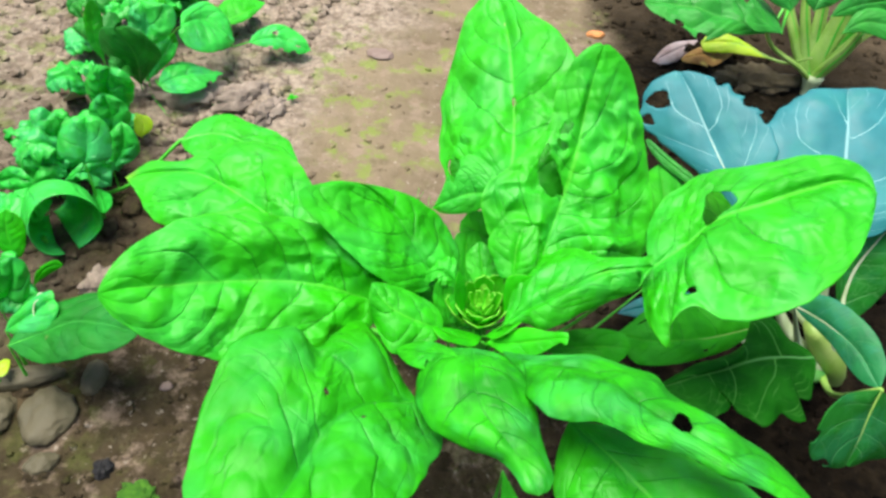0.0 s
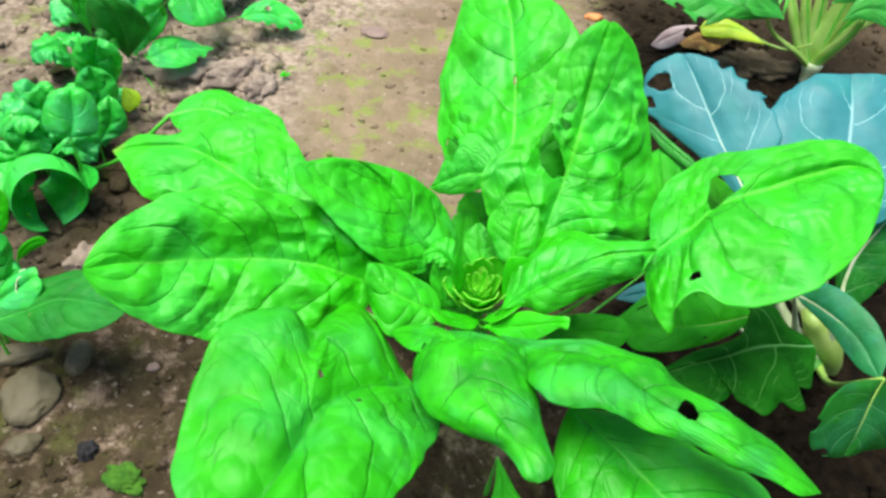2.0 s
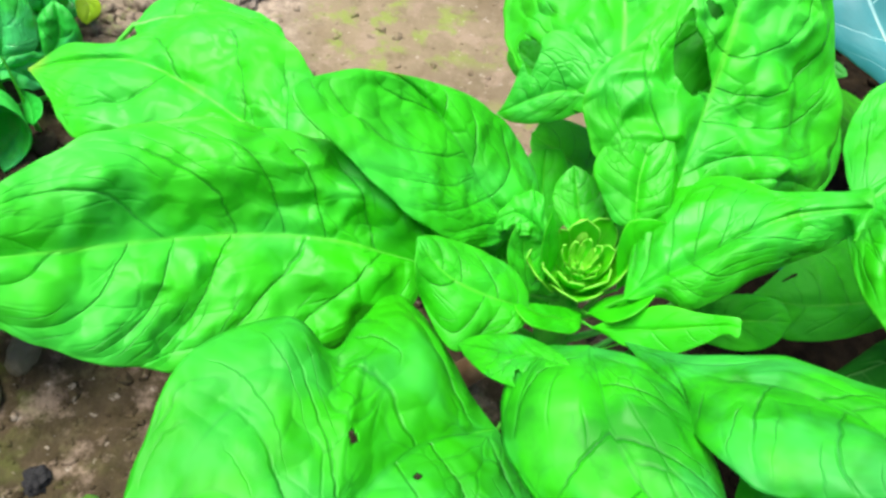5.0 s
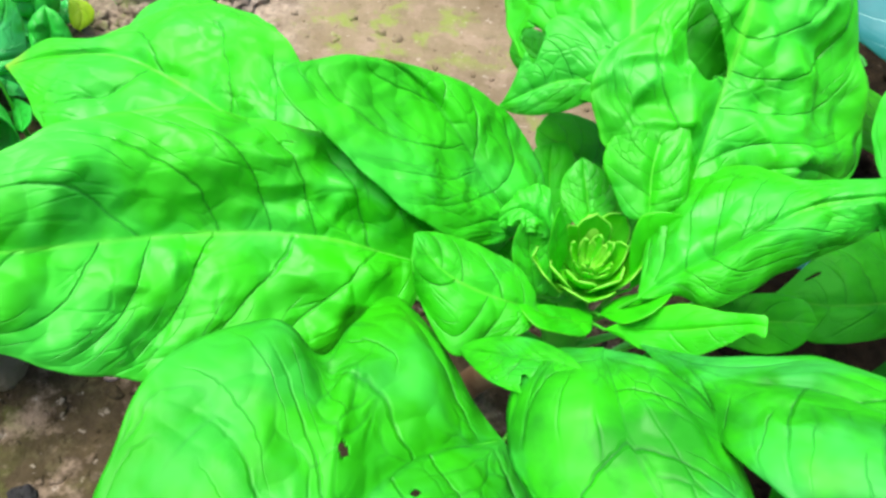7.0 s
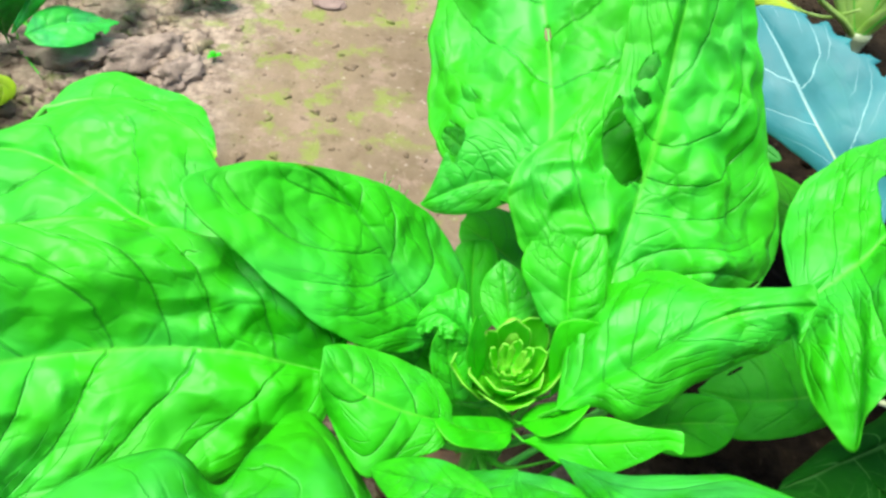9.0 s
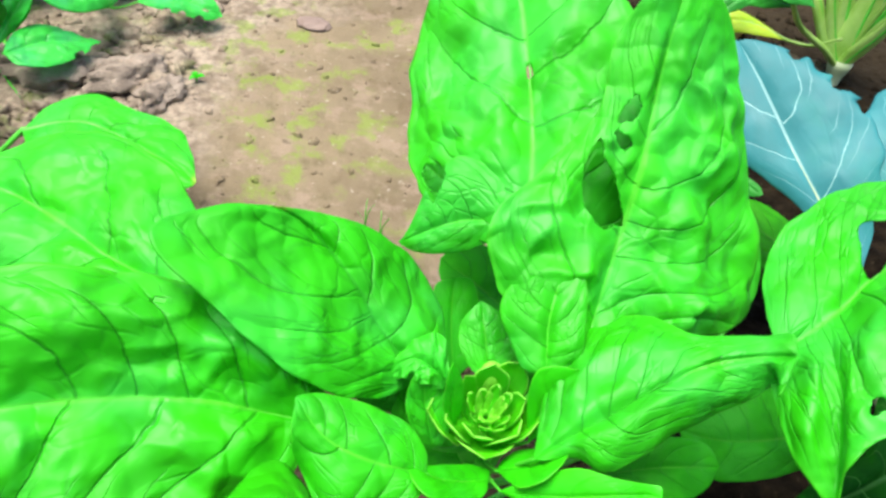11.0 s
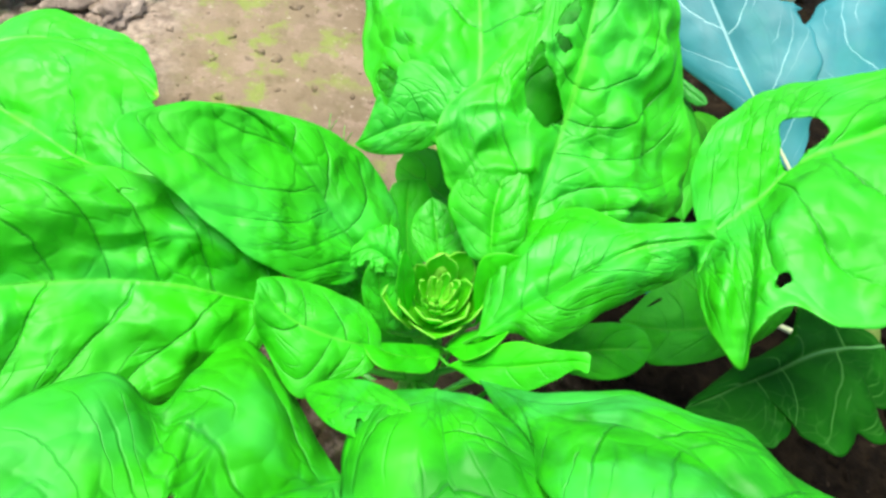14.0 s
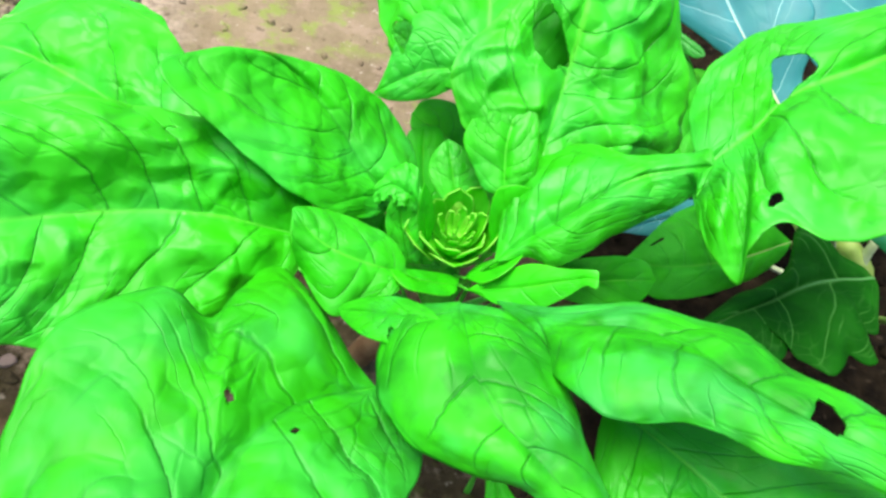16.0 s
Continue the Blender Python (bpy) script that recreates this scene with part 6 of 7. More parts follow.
grow(curl_root, [(-0.3569, 0.1482, 0.0200), (-0.3572, 0.1481, 0.0213), (-0.3579, 0.1478, 0.0251), (-0.3590, 0.1474, 0.0308), (-0.3607, 0.1464, 0.0373), (-0.3634, 0.1438, 0.0429), (-0.3663, 0.1405, 0.0467), (-0.3684, 0.1382, 0.0491), (-0.3690, 0.1375, 0.0500)],
         [(-0.0002, 0.0005, -0.0007), (-0.0009, 0.0018, -0.0029), (-0.0015, 0.0034, -0.0065), (0.0001, 0.0030, -0.0106), (0.0036, 0.0017, -0.0099), (0.0040, 0.0008, -0.0054), (0.0010, 0.0002, -0.0013)],
         [(0.0001, 0.0009, 0.0014), (-0.0002, 0.0036, 0.0056), (0.0008, 0.0054, 0.0102), (0.0023, 0.0034, 0.0122), (0.0025, 0.0020, 0.0121), (0.0023, 0.0011, 0.0075), (0.0006, 0.0003, 0.0021)], **CURLY)
grow(curl_root, [(-0.3428, 0.1370, 0.0300), (-0.3417, 0.1382, 0.0303), (-0.3386, 0.1418, 0.0311), (-0.3340, 0.1470, 0.0324), (-0.3285, 0.1533, 0.0334), (-0.3230, 0.1595, 0.0328), (-0.3184, 0.1647, 0.0313), (-0.3153, 0.1682, 0.0303), (-0.3142, 0.1694, 0.0300)],
         [(0.0001, 0.0000, 0.0009), (0.0002, 0.0001, 0.0038), (0.0004, 0.0002, 0.0078), (0.0006, 0.0003, 0.0095), (0.0007, 0.0003, 0.0084), (0.0007, 0.0001, 0.0052), (0.0001, 0.0000, 0.0013)],
         [(0.0000, 0.0000, -0.0007), (0.0000, 0.0001, -0.0028), (0.0003, 0.0001, -0.0060), (0.0013, 0.0002, -0.0097), (0.0037, 0.0003, -0.0112), (0.0033, 0.0002, -0.0063), (0.0007, 0.0001, -0.0015)], **CURLY)
grow(curl_root, [(-0.3649, 0.1716, 0.0200), (-0.3649, 0.1714, 0.0216), (-0.3650, 0.1710, 0.0262), (-0.3651, 0.1704, 0.0331), (-0.3653, 0.1696, 0.0412), (-0.3661, 0.1684, 0.0492), (-0.3683, 0.1663, 0.0553), (-0.3707, 0.1643, 0.0587), (-0.3715, 0.1636, 0.0600)],
         [(-0.0001, -0.0005, -0.0004), (-0.0004, -0.0018, -0.0019), (-0.0009, -0.0037, -0.0042), (-0.0008, -0.0040, -0.0077), (0.0010, -0.0021, -0.0096), (0.0029, -0.0008, -0.0063), (0.0010, -0.0001, -0.0014)],
         [(0.0007, -0.0006, 0.0007), (0.0025, -0.0025, 0.0027), (0.0053, -0.0049, 0.0054), (0.0084, -0.0052, 0.0099), (0.0099, -0.0029, 0.0135), (0.0066, -0.0010, 0.0083), (0.0016, -0.0003, 0.0026)], **CURLY)
grow(curl_root, [(-0.3207, 0.1723, 0.0200), (-0.3201, 0.1732, 0.0212), (-0.3184, 0.1757, 0.0247), (-0.3158, 0.1796, 0.0299), (-0.3132, 0.1840, 0.0362), (-0.3126, 0.1881, 0.0433), (-0.3138, 0.1911, 0.0494), (-0.3148, 0.1930, 0.0536), (-0.3150, 0.1937, 0.0550)],
         [(-0.0002, 0.0006, 0.0007), (-0.0008, 0.0025, 0.0025), (-0.0015, 0.0053, 0.0052), (-0.0001, 0.0091, 0.0065), (0.0029, 0.0107, 0.0025), (0.0027, 0.0054, -0.0003), (0.0006, 0.0012, -0.0001)],
         [(0.0002, 0.0008, -0.0008), (0.0007, 0.0034, -0.0035), (0.0010, 0.0074, -0.0072), (0.0013, 0.0104, -0.0074), (0.0008, 0.0099, -0.0024), (0.0008, 0.0063, 0.0004), (0.0001, 0.0017, 0.0001)], **CURLY)
grow(curl_root, [(-0.3348, 0.2058, 0.0300), (-0.3346, 0.2059, 0.0315), (-0.3340, 0.2062, 0.0358), (-0.3331, 0.2066, 0.0423), (-0.3325, 0.2070, 0.0500), (-0.3329, 0.2070, 0.0577), (-0.3338, 0.2069, 0.0641), (-0.3343, 0.2068, 0.0685), (-0.3345, 0.2067, 0.0700)],
         [(-0.0005, 0.0003, 0.0016), (-0.0022, 0.0008, 0.0064), (-0.0036, 0.0025, 0.0132), (-0.0005, 0.0115, 0.0112), (0.0027, 0.0030, -0.0125), (0.0021, 0.0011, -0.0063), (0.0004, 0.0001, -0.0016)],
         [(-0.0002, 0.0003, -0.0019), (-0.0014, 0.0010, -0.0075), (-0.0018, 0.0026, -0.0141), (0.0001, 0.0117, -0.0114), (0.0016, 0.0033, 0.0140), (0.0009, 0.0012, 0.0071), (0.0001, 0.0000, 0.0018)], **CURLY)
grow(curl_root, [(-0.3423, 0.2368, 0.0300), (-0.3426, 0.2362, 0.0322), (-0.3439, 0.2344, 0.0383), (-0.3455, 0.2317, 0.0474), (-0.3443, 0.2290, 0.0584), (-0.3400, 0.2269, 0.0688), (-0.3356, 0.2252, 0.0773), (-0.3327, 0.2241, 0.0830), (-0.3318, 0.2237, 0.0850)],
         [(-0.0005, -0.0023, -0.0020), (-0.0025, -0.0089, -0.0073), (-0.0046, -0.0192, -0.0040), (-0.0041, -0.0140, 0.0115), (-0.0017, -0.0087, 0.0126), (0.0017, -0.0059, 0.0093), (0.0006, -0.0016, 0.0026)],
         [(-0.0009, -0.0020, 0.0016), (-0.0037, -0.0081, 0.0065), (-0.0013, -0.0195, 0.0041), (0.0076, -0.0184, -0.0151), (0.0152, -0.0116, -0.0169), (0.0134, -0.0056, -0.0088), (0.0034, -0.0014, -0.0023)], **CURLY)
grow(curl_root, [(-0.3290, 0.2363, 0.0300), (-0.3284, 0.2361, 0.0293), (-0.3268, 0.2357, 0.0274), (-0.3242, 0.2351, 0.0245), (-0.3220, 0.2337, 0.0209), (-0.3219, 0.2310, 0.0173), (-0.3226, 0.2284, 0.0145), (-0.3230, 0.2267, 0.0127), (-0.3231, 0.2261, 0.0120)],
         [(0.0002, 0.0007, 0.0004), (0.0008, 0.0025, 0.0018), (0.0008, 0.0056, 0.0030), (-0.0003, 0.0076, -0.0004), (-0.0009, 0.0053, -0.0033), (-0.0006, 0.0026, -0.0020), (-0.0001, 0.0007, -0.0005)],
         [(-0.0004, 0.0006, -0.0004), (-0.0015, 0.0023, -0.0016), (-0.0023, 0.0053, -0.0029), (0.0004, 0.0084, 0.0004), (0.0034, 0.0056, 0.0035), (0.0026, 0.0026, 0.0021), (0.0007, 0.0007, 0.0005)], stalk="down", mat=YELLOWED, fine=0.5)
far_root = row_plant("small spinach plant with upright dark leaves", -0.40, 0.38)
grow(far_root, [(-0.3904, 0.3010, 0.0300), (-0.3908, 0.3012, 0.0323), (-0.3921, 0.3014, 0.0389), (-0.3939, 0.3019, 0.0488), (-0.3949, 0.3035, 0.0604), (-0.3946, 0.3066, 0.0718), (-0.3939, 0.3096, 0.0814), (-0.3935, 0.3116, 0.0877), (-0.3934, 0.3123, 0.0900)],
         [(0.0001, 0.0007, -0.0004), (0.0002, 0.0026, -0.0015), (0.0003, 0.0054, -0.0005), (0.0004, 0.0049, 0.0038), (0.0006, 0.0039, 0.0057), (0.0009, 0.0028, 0.0045), (0.0004, 0.0009, 0.0013)],
         [(-0.0001, 0.0007, 0.0004), (-0.0006, 0.0032, 0.0018), (-0.0007, 0.0077, 0.0008), (0.0007, 0.0080, -0.0063), (0.0021, 0.0053, -0.0077), (0.0017, 0.0029, -0.0048), (0.0005, 0.0008, -0.0012)], stalk="down", fine=0.6)
grow(far_root, [(-0.3592, 0.3020, 0.0100), (-0.3587, 0.3016, 0.0126), (-0.3571, 0.3003, 0.0199), (-0.3544, 0.2984, 0.0309), (-0.3523, 0.2962, 0.0439), (-0.3543, 0.2944, 0.0569), (-0.3603, 0.2933, 0.0665), (-0.3647, 0.2926, 0.0727), (-0.3661, 0.2924, 0.0750)],
         [(-0.0007, -0.0016, 0.0022), (-0.0029, -0.0059, 0.0088), (-0.0055, -0.0139, 0.0182), (-0.0009, -0.0361, 0.0035), (0.0127, -0.0123, -0.0259), (0.0143, -0.0035, -0.0116), (0.0043, -0.0008, -0.0027)],
         [(0.0014, -0.0011, -0.0016), (0.0054, -0.0040, -0.0059), (0.0107, -0.0092, -0.0120), (0.0131, -0.0270, -0.0026), (0.0096, -0.0115, 0.0240), (0.0064, -0.0046, 0.0158), (0.0017, -0.0012, 0.0043)], stalk="down", mat=DULL, fine=0.6)
grow(far_root, [(-0.3567, 0.3027, 0.0100), (-0.3553, 0.3034, 0.0119), (-0.3513, 0.3050, 0.0172), (-0.3453, 0.3075, 0.0251), (-0.3384, 0.3106, 0.0344), (-0.3321, 0.3142, 0.0440), (-0.3277, 0.3180, 0.0524), (-0.3249, 0.3207, 0.0580), (-0.3239, 0.3216, 0.0600)],
         [(0.0003, 0.0009, 0.0005), (0.0011, 0.0035, 0.0019), (0.0024, 0.0075, 0.0040), (0.0042, 0.0128, 0.0061), (0.0057, 0.0192, 0.0067), (0.0040, 0.0097, 0.0022), (0.0010, 0.0024, 0.0005)],
         [(0.0003, 0.0006, -0.0003), (0.0011, 0.0021, -0.0012), (0.0022, 0.0046, -0.0025), (0.0034, 0.0078, -0.0036), (0.0041, 0.0108, -0.0037), (0.0039, 0.0088, -0.0021), (0.0010, 0.0023, -0.0005)], stalk="down", mat=CRINKLED, fine=0.6)
grow(far_root, [(-0.3493, 0.3007, 0.0500), (-0.3490, 0.3015, 0.0515), (-0.3478, 0.3037, 0.0559), (-0.3460, 0.3071, 0.0623), (-0.3445, 0.3111, 0.0701), (-0.3450, 0.3151, 0.0779), (-0.3474, 0.3183, 0.0843), (-0.3492, 0.3204, 0.0885), (-0.3498, 0.3211, 0.0900)],
         [(-0.0007, 0.0016, 0.0008), (-0.0033, 0.0066, 0.0033), (-0.0055, 0.0140, 0.0060), (-0.0016, 0.0189, 0.0027), (0.0041, 0.0153, -0.0049), (0.0040, 0.0066, -0.0041), (0.0010, 0.0016, -0.0011)],
         [(0.0007, 0.0021, -0.0009), (0.0024, 0.0078, -0.0040), (0.0047, 0.0168, -0.0072), (0.0076, 0.0249, -0.0036), (0.0078, 0.0225, 0.0071), (0.0023, 0.0100, 0.0062), (0.0004, 0.0025, 0.0017)], **CURLY)
grow(far_root, [(-0.3256, 0.3958, 0.0300), (-0.3237, 0.3978, 0.0297), (-0.3179, 0.4035, 0.0290), (-0.3095, 0.4122, 0.0279), (-0.3018, 0.4244, 0.0268), (-0.2963, 0.4376, 0.0261), (-0.2920, 0.4490, 0.0255), (-0.2891, 0.4566, 0.0251), (-0.2880, 0.4593, 0.0250)],
         [(-0.0005, 0.0026, 0.0003), (-0.0024, 0.0104, 0.0009), (-0.0021, 0.0218, 0.0022), (0.0043, 0.0273, 0.0032), (0.0100, 0.0240, 0.0029), (0.0071, 0.0127, 0.0016), (0.0016, 0.0032, 0.0004)],
         [(-0.0003, 0.0020, -0.0001), (-0.0015, 0.0077, -0.0007), (-0.0017, 0.0101, -0.0011), (-0.0020, 0.0104, -0.0012), (-0.0015, 0.0073, -0.0009), (-0.0008, 0.0034, -0.0004), (-0.0002, 0.0009, -0.0001)], stalk="down", fine=0.6)
grow(far_root, [(-0.2750, 0.3723, 0.0300), (-0.2733, 0.3741, 0.0297), (-0.2686, 0.3797, 0.0289), (-0.2615, 0.3880, 0.0276), (-0.2514, 0.3954, 0.0247), (-0.2399, 0.3988, 0.0201), (-0.2299, 0.4006, 0.0158), (-0.2233, 0.4018, 0.0130), (-0.2209, 0.4024, 0.0120)],
         [(0.0003, 0.0018, 0.0009), (0.0007, 0.0070, 0.0036), (0.0014, 0.0116, 0.0058), (0.0006, 0.0159, 0.0067), (0.0006, 0.0156, 0.0052), (0.0017, 0.0099, 0.0031), (0.0005, 0.0026, 0.0008)],
         [(-0.0006, 0.0013, -0.0007), (-0.0022, 0.0053, -0.0028), (-0.0020, 0.0102, -0.0051), (0.0015, 0.0130, -0.0055), (0.0046, 0.0119, -0.0040), (0.0038, 0.0072, -0.0022), (0.0009, 0.0017, -0.0006)], mat=CRINKLED, stalk=(-0.33, 0.40, 0.01), fine=0.7, holes=[(0.45, 0.3, 0.04, 0.14), (0.8, -0.2, 0.035, 0.16)], bites=[(0.7, -1.0, 0.06, 0.25), (0.5, -1.0, 0.05, 0.2), (0.33, -1.0, 0.05, 0.2)])
grow(far_root, [(-0.3254, 0.2761, 0.0338), (-0.3242, 0.2784, 0.0333), (-0.3210, 0.2850, 0.0321), (-0.3161, 0.2947, 0.0302), (-0.3091, 0.3054, 0.0275), (-0.3007, 0.3149, 0.0242), (-0.2933, 0.3226, 0.0213), (-0.2883, 0.3278, 0.0194), (-0.2866, 0.3297, 0.0188)],
         [(-0.0002, 0.0020, 0.0008), (-0.0012, 0.0080, 0.0028), (-0.0017, 0.0146, 0.0050), (-0.0012, 0.0172, 0.0054), (-0.0008, 0.0129, 0.0037), (-0.0005, 0.0062, 0.0018), (-0.0001, 0.0017, 0.0005)],
         [(-0.0024, 0.0029, -0.0010), (-0.0084, 0.0110, -0.0038), (-0.0070, 0.0179, -0.0060), (-0.0022, 0.0195, -0.0060), (0.0010, 0.0145, -0.0041), (0.0011, 0.0074, -0.0020), (0.0002, 0.0018, -0.0005)], mat=CRINKLED, stalk=(-0.38, 0.36, 0.01), fine=0.7, bites=[(0.85, 1.0, 0.07, 0.4), (0.72, 1.0, 0.05, 0.25), (0.9, -1.0, 0.06, 0.4), (0.7, -1.0, 0.06, 0.25)])
grow(far_root, [(-0.3243, 0.3357, 0.0608), (-0.3237, 0.3381, 0.0601), (-0.3224, 0.3452, 0.0585), (-0.3206, 0.3559, 0.0561), (-0.3150, 0.3662, 0.0509), (-0.3048, 0.3682, 0.0432), (-0.2958, 0.3675, 0.0367), (-0.2898, 0.3671, 0.0323), (-0.2877, 0.3672, 0.0307)],
         [(0.0010, 0.0023, 0.0016), (0.0040, 0.0084, 0.0058), (0.0090, 0.0127, 0.0080), (0.0053, 0.0252, 0.0080), (0.0001, 0.0269, -0.0011), (-0.0002, 0.0139, -0.0018), (-0.0001, 0.0037, -0.0004)],
         [(-0.0054, 0.0016, -0.0010), (-0.0215, 0.0056, -0.0038), (-0.0299, 0.0222, -0.0140), (-0.0058, 0.0425, -0.0134), (0.0132, 0.0291, 0.0011), (0.0099, 0.0131, 0.0016), (0.0024, 0.0033, 0.0003)], mat=CRINKLED, stalk=(-0.40, 0.39, 0.01), fine=0.8, bulge=0.4)

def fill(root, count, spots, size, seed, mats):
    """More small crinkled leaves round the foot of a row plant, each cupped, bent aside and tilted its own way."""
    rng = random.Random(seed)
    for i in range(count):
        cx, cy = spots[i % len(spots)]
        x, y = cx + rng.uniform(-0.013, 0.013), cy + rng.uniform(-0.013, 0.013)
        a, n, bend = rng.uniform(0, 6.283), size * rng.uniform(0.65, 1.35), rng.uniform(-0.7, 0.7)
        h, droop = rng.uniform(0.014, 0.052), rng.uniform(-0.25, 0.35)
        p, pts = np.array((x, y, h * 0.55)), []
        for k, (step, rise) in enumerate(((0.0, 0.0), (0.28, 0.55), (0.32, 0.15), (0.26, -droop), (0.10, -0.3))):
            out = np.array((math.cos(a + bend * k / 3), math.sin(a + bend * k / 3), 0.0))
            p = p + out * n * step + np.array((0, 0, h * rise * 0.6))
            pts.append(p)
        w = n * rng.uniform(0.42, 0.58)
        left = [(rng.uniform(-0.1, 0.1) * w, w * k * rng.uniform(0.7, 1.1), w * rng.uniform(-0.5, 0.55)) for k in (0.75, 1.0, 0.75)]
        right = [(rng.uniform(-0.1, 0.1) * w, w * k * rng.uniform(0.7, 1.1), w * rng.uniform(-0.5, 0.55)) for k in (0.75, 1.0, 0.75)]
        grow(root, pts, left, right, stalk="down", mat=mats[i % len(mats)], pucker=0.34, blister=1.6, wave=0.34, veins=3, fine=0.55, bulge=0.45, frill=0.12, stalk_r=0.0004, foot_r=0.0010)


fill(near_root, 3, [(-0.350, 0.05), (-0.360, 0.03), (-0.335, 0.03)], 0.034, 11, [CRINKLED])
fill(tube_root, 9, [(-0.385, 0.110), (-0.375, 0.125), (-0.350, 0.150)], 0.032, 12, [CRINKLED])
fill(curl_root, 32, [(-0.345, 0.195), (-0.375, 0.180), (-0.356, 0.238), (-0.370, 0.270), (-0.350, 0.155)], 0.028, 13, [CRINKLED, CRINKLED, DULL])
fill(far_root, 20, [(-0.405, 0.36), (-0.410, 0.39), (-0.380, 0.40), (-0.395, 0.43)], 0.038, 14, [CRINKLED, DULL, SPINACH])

# ---- the pak choi behind ----
choi = plant("pak_choi_plant", "pak choi plant with broad pale green stalks on a white base", 0.308, 0.495, "pak choi")
for x, y, z, r in ((-0.078, -0.024, 0.080, 0.0050), (-0.056, 0.050, 0.105, 0.0085), (-0.034, 0.045, 0.105, 0.0075), (-0.012, 0.050, 0.110, 0.0080), (0.010, 0.030, 0.088, 0.0125), (0.022, -0.006, 0.082, 0.0065)):
    path = spline([(x * 0.03, y * 0.03, 0.016), (x * 0.30, y * 0.30, 0.034), (x * 0.75, y * 0.75, z * 0.70), (x, y, z)], 14)
    stalk = tube("stalk", path, np.r_[np.linspace(0.006, 1.15 * r, 5), np.linspace(1.15 * r, 0.6 * r, 9)], PALE, choi, flat=0.5, sides=12, label="broad pale green stalk")
    tube("rib", path + np.array((0.0, -0.42 * r, 0.20 * r)), np.r_[np.linspace(0.001, 0.0016, 5), np.linspace(0.0016, 0.0008, 9)], STALK, stalk, sides=6)
rng_choi = random.Random(8)
for i in range(11):
    x, y, z = 0.030 + 0.055 * rng_choi.random(), 0.005 + 0.075 * rng_choi.random(), 0.075 + 0.025 * rng_choi.random()
    path = spline([(0.004, 0.004, 0.03), (x * 0.35, y * 0.35, z * 0.75), (x * 0.75, y * 0.75, z * 1.05), (x * 1.25, y * 1.2, z * 0.95)], 14)
    tube("flower_stalk", path, np.linspace(0.0026, 0.0010, 14), PALE if i % 3 else STALK, choi, sides=6, label="thin arching green stalk")
tube("base", spline([(0, -0.004, -0.004), (0, -0.002, 0.008), (0, 0, 0.022)], 6), [0.0065, 0.0065, 0.007, 0.008, 0.010, 0.011], WHITE, choi, sides=14, label="white stalk base")
grow(choi, [(0.2387, 0.4783, 0.0700), (0.2339, 0.4794, 0.0706), (0.2201, 0.4826, 0.0723), (0.1994, 0.4871, 0.0747), (0.1744, 0.4897, 0.0770), (0.1493, 0.4901, 0.0789), (0.1282, 0.4873, 0.0797), (0.1144, 0.4839, 0.0799), (0.1095, 0.4828, 0.0800)],
         [(-0.0002, 0.0031, -0.0006), (-0.0009, 0.0118, -0.0024), (-0.0009, 0.0257, -0.0054), (0.0018, 0.0397, -0.0087), (0.0024, 0.0286, -0.0066), (0.0062, 0.0178, -0.0041), (0.0026, 0.0049, -0.0012)],
         [(-0.0001, 0.0045, 0.0009), (-0.0013, 0.0178, 0.0036), (-0.0039, 0.0361, 0.0076), (-0.0006, 0.0389, 0.0086), (0.0024, 0.0296, 0.0067), (0.0033, 0.0180, 0.0042), (0.0012, 0.0054, 0.0013)], stalk=(0.255, 0.515, 0.085), mat=DULL, wave=0.12, bites=[(0.5, 0.95, 0.04, 0.2), (0.7, 0.9, 0.04, 0.15)])
grow(choi, [(0.2468, 0.4635, 0.0800), (0.2451, 0.4634, 0.0807), (0.2402, 0.4630, 0.0828), (0.2329, 0.4625, 0.0858), (0.2243, 0.4621, 0.0895), (0.2160, 0.4634, 0.0934), (0.2095, 0.4665, 0.0969), (0.2054, 0.4688, 0.0992), (0.2039, 0.4695, 0.1000)],
         [(0.0007, 0.0014, -0.0003), (0.0025, 0.0054, -0.0013), (0.0051, 0.0117, -0.0026), (0.0069, 0.0190, -0.0035), (0.0063, 0.0194, -0.0016), (0.0019, 0.0098, -0.0000), (0.0004, 0.0026, 0.0000)],
         [(-0.0008, 0.0029, 0.0007), (-0.0036, 0.0117, 0.0027), (-0.0060, 0.0243, 0.0055), (0.0009, 0.0347, 0.0063), (0.0122, 0.0286, 0.0023), (0.0081, 0.0126, -0.0000), (0.0020, 0.0031, -0.0000)], stalk=(0.26, 0.515, 0.08), mat=DULL, fine=0.6)
grow(choi, [(0.3001, 0.4626, 0.0900), (0.3017, 0.4635, 0.0909), (0.3060, 0.4664, 0.0935), (0.3126, 0.4707, 0.0973), (0.3220, 0.4737, 0.1001), (0.3323, 0.4740, 0.1004), (0.3411, 0.4735, 0.1001), (0.3469, 0.4732, 0.1000), (0.3490, 0.4732, 0.1000)],
         [(0.0005, 0.0011, 0.0006), (0.0018, 0.0042, 0.0026), (0.0023, 0.0084, 0.0062), (0.0018, 0.0104, 0.0087), (0.0024, 0.0113, 0.0099), (0.0026, 0.0073, 0.0064), (0.0006, 0.0019, 0.0016)],
         [(0.0000, 0.0008, -0.0006), (0.0002, 0.0033, -0.0022), (0.0017, 0.0071, -0.0052), (0.0055, 0.0104, -0.0088), (0.0098, 0.0114, -0.0098), (0.0081, 0.0067, -0.0058), (0.0019, 0.0017, -0.0015)], mat=DULL, stalk=(0.36, 0.525, 0.10), fine=0.7)
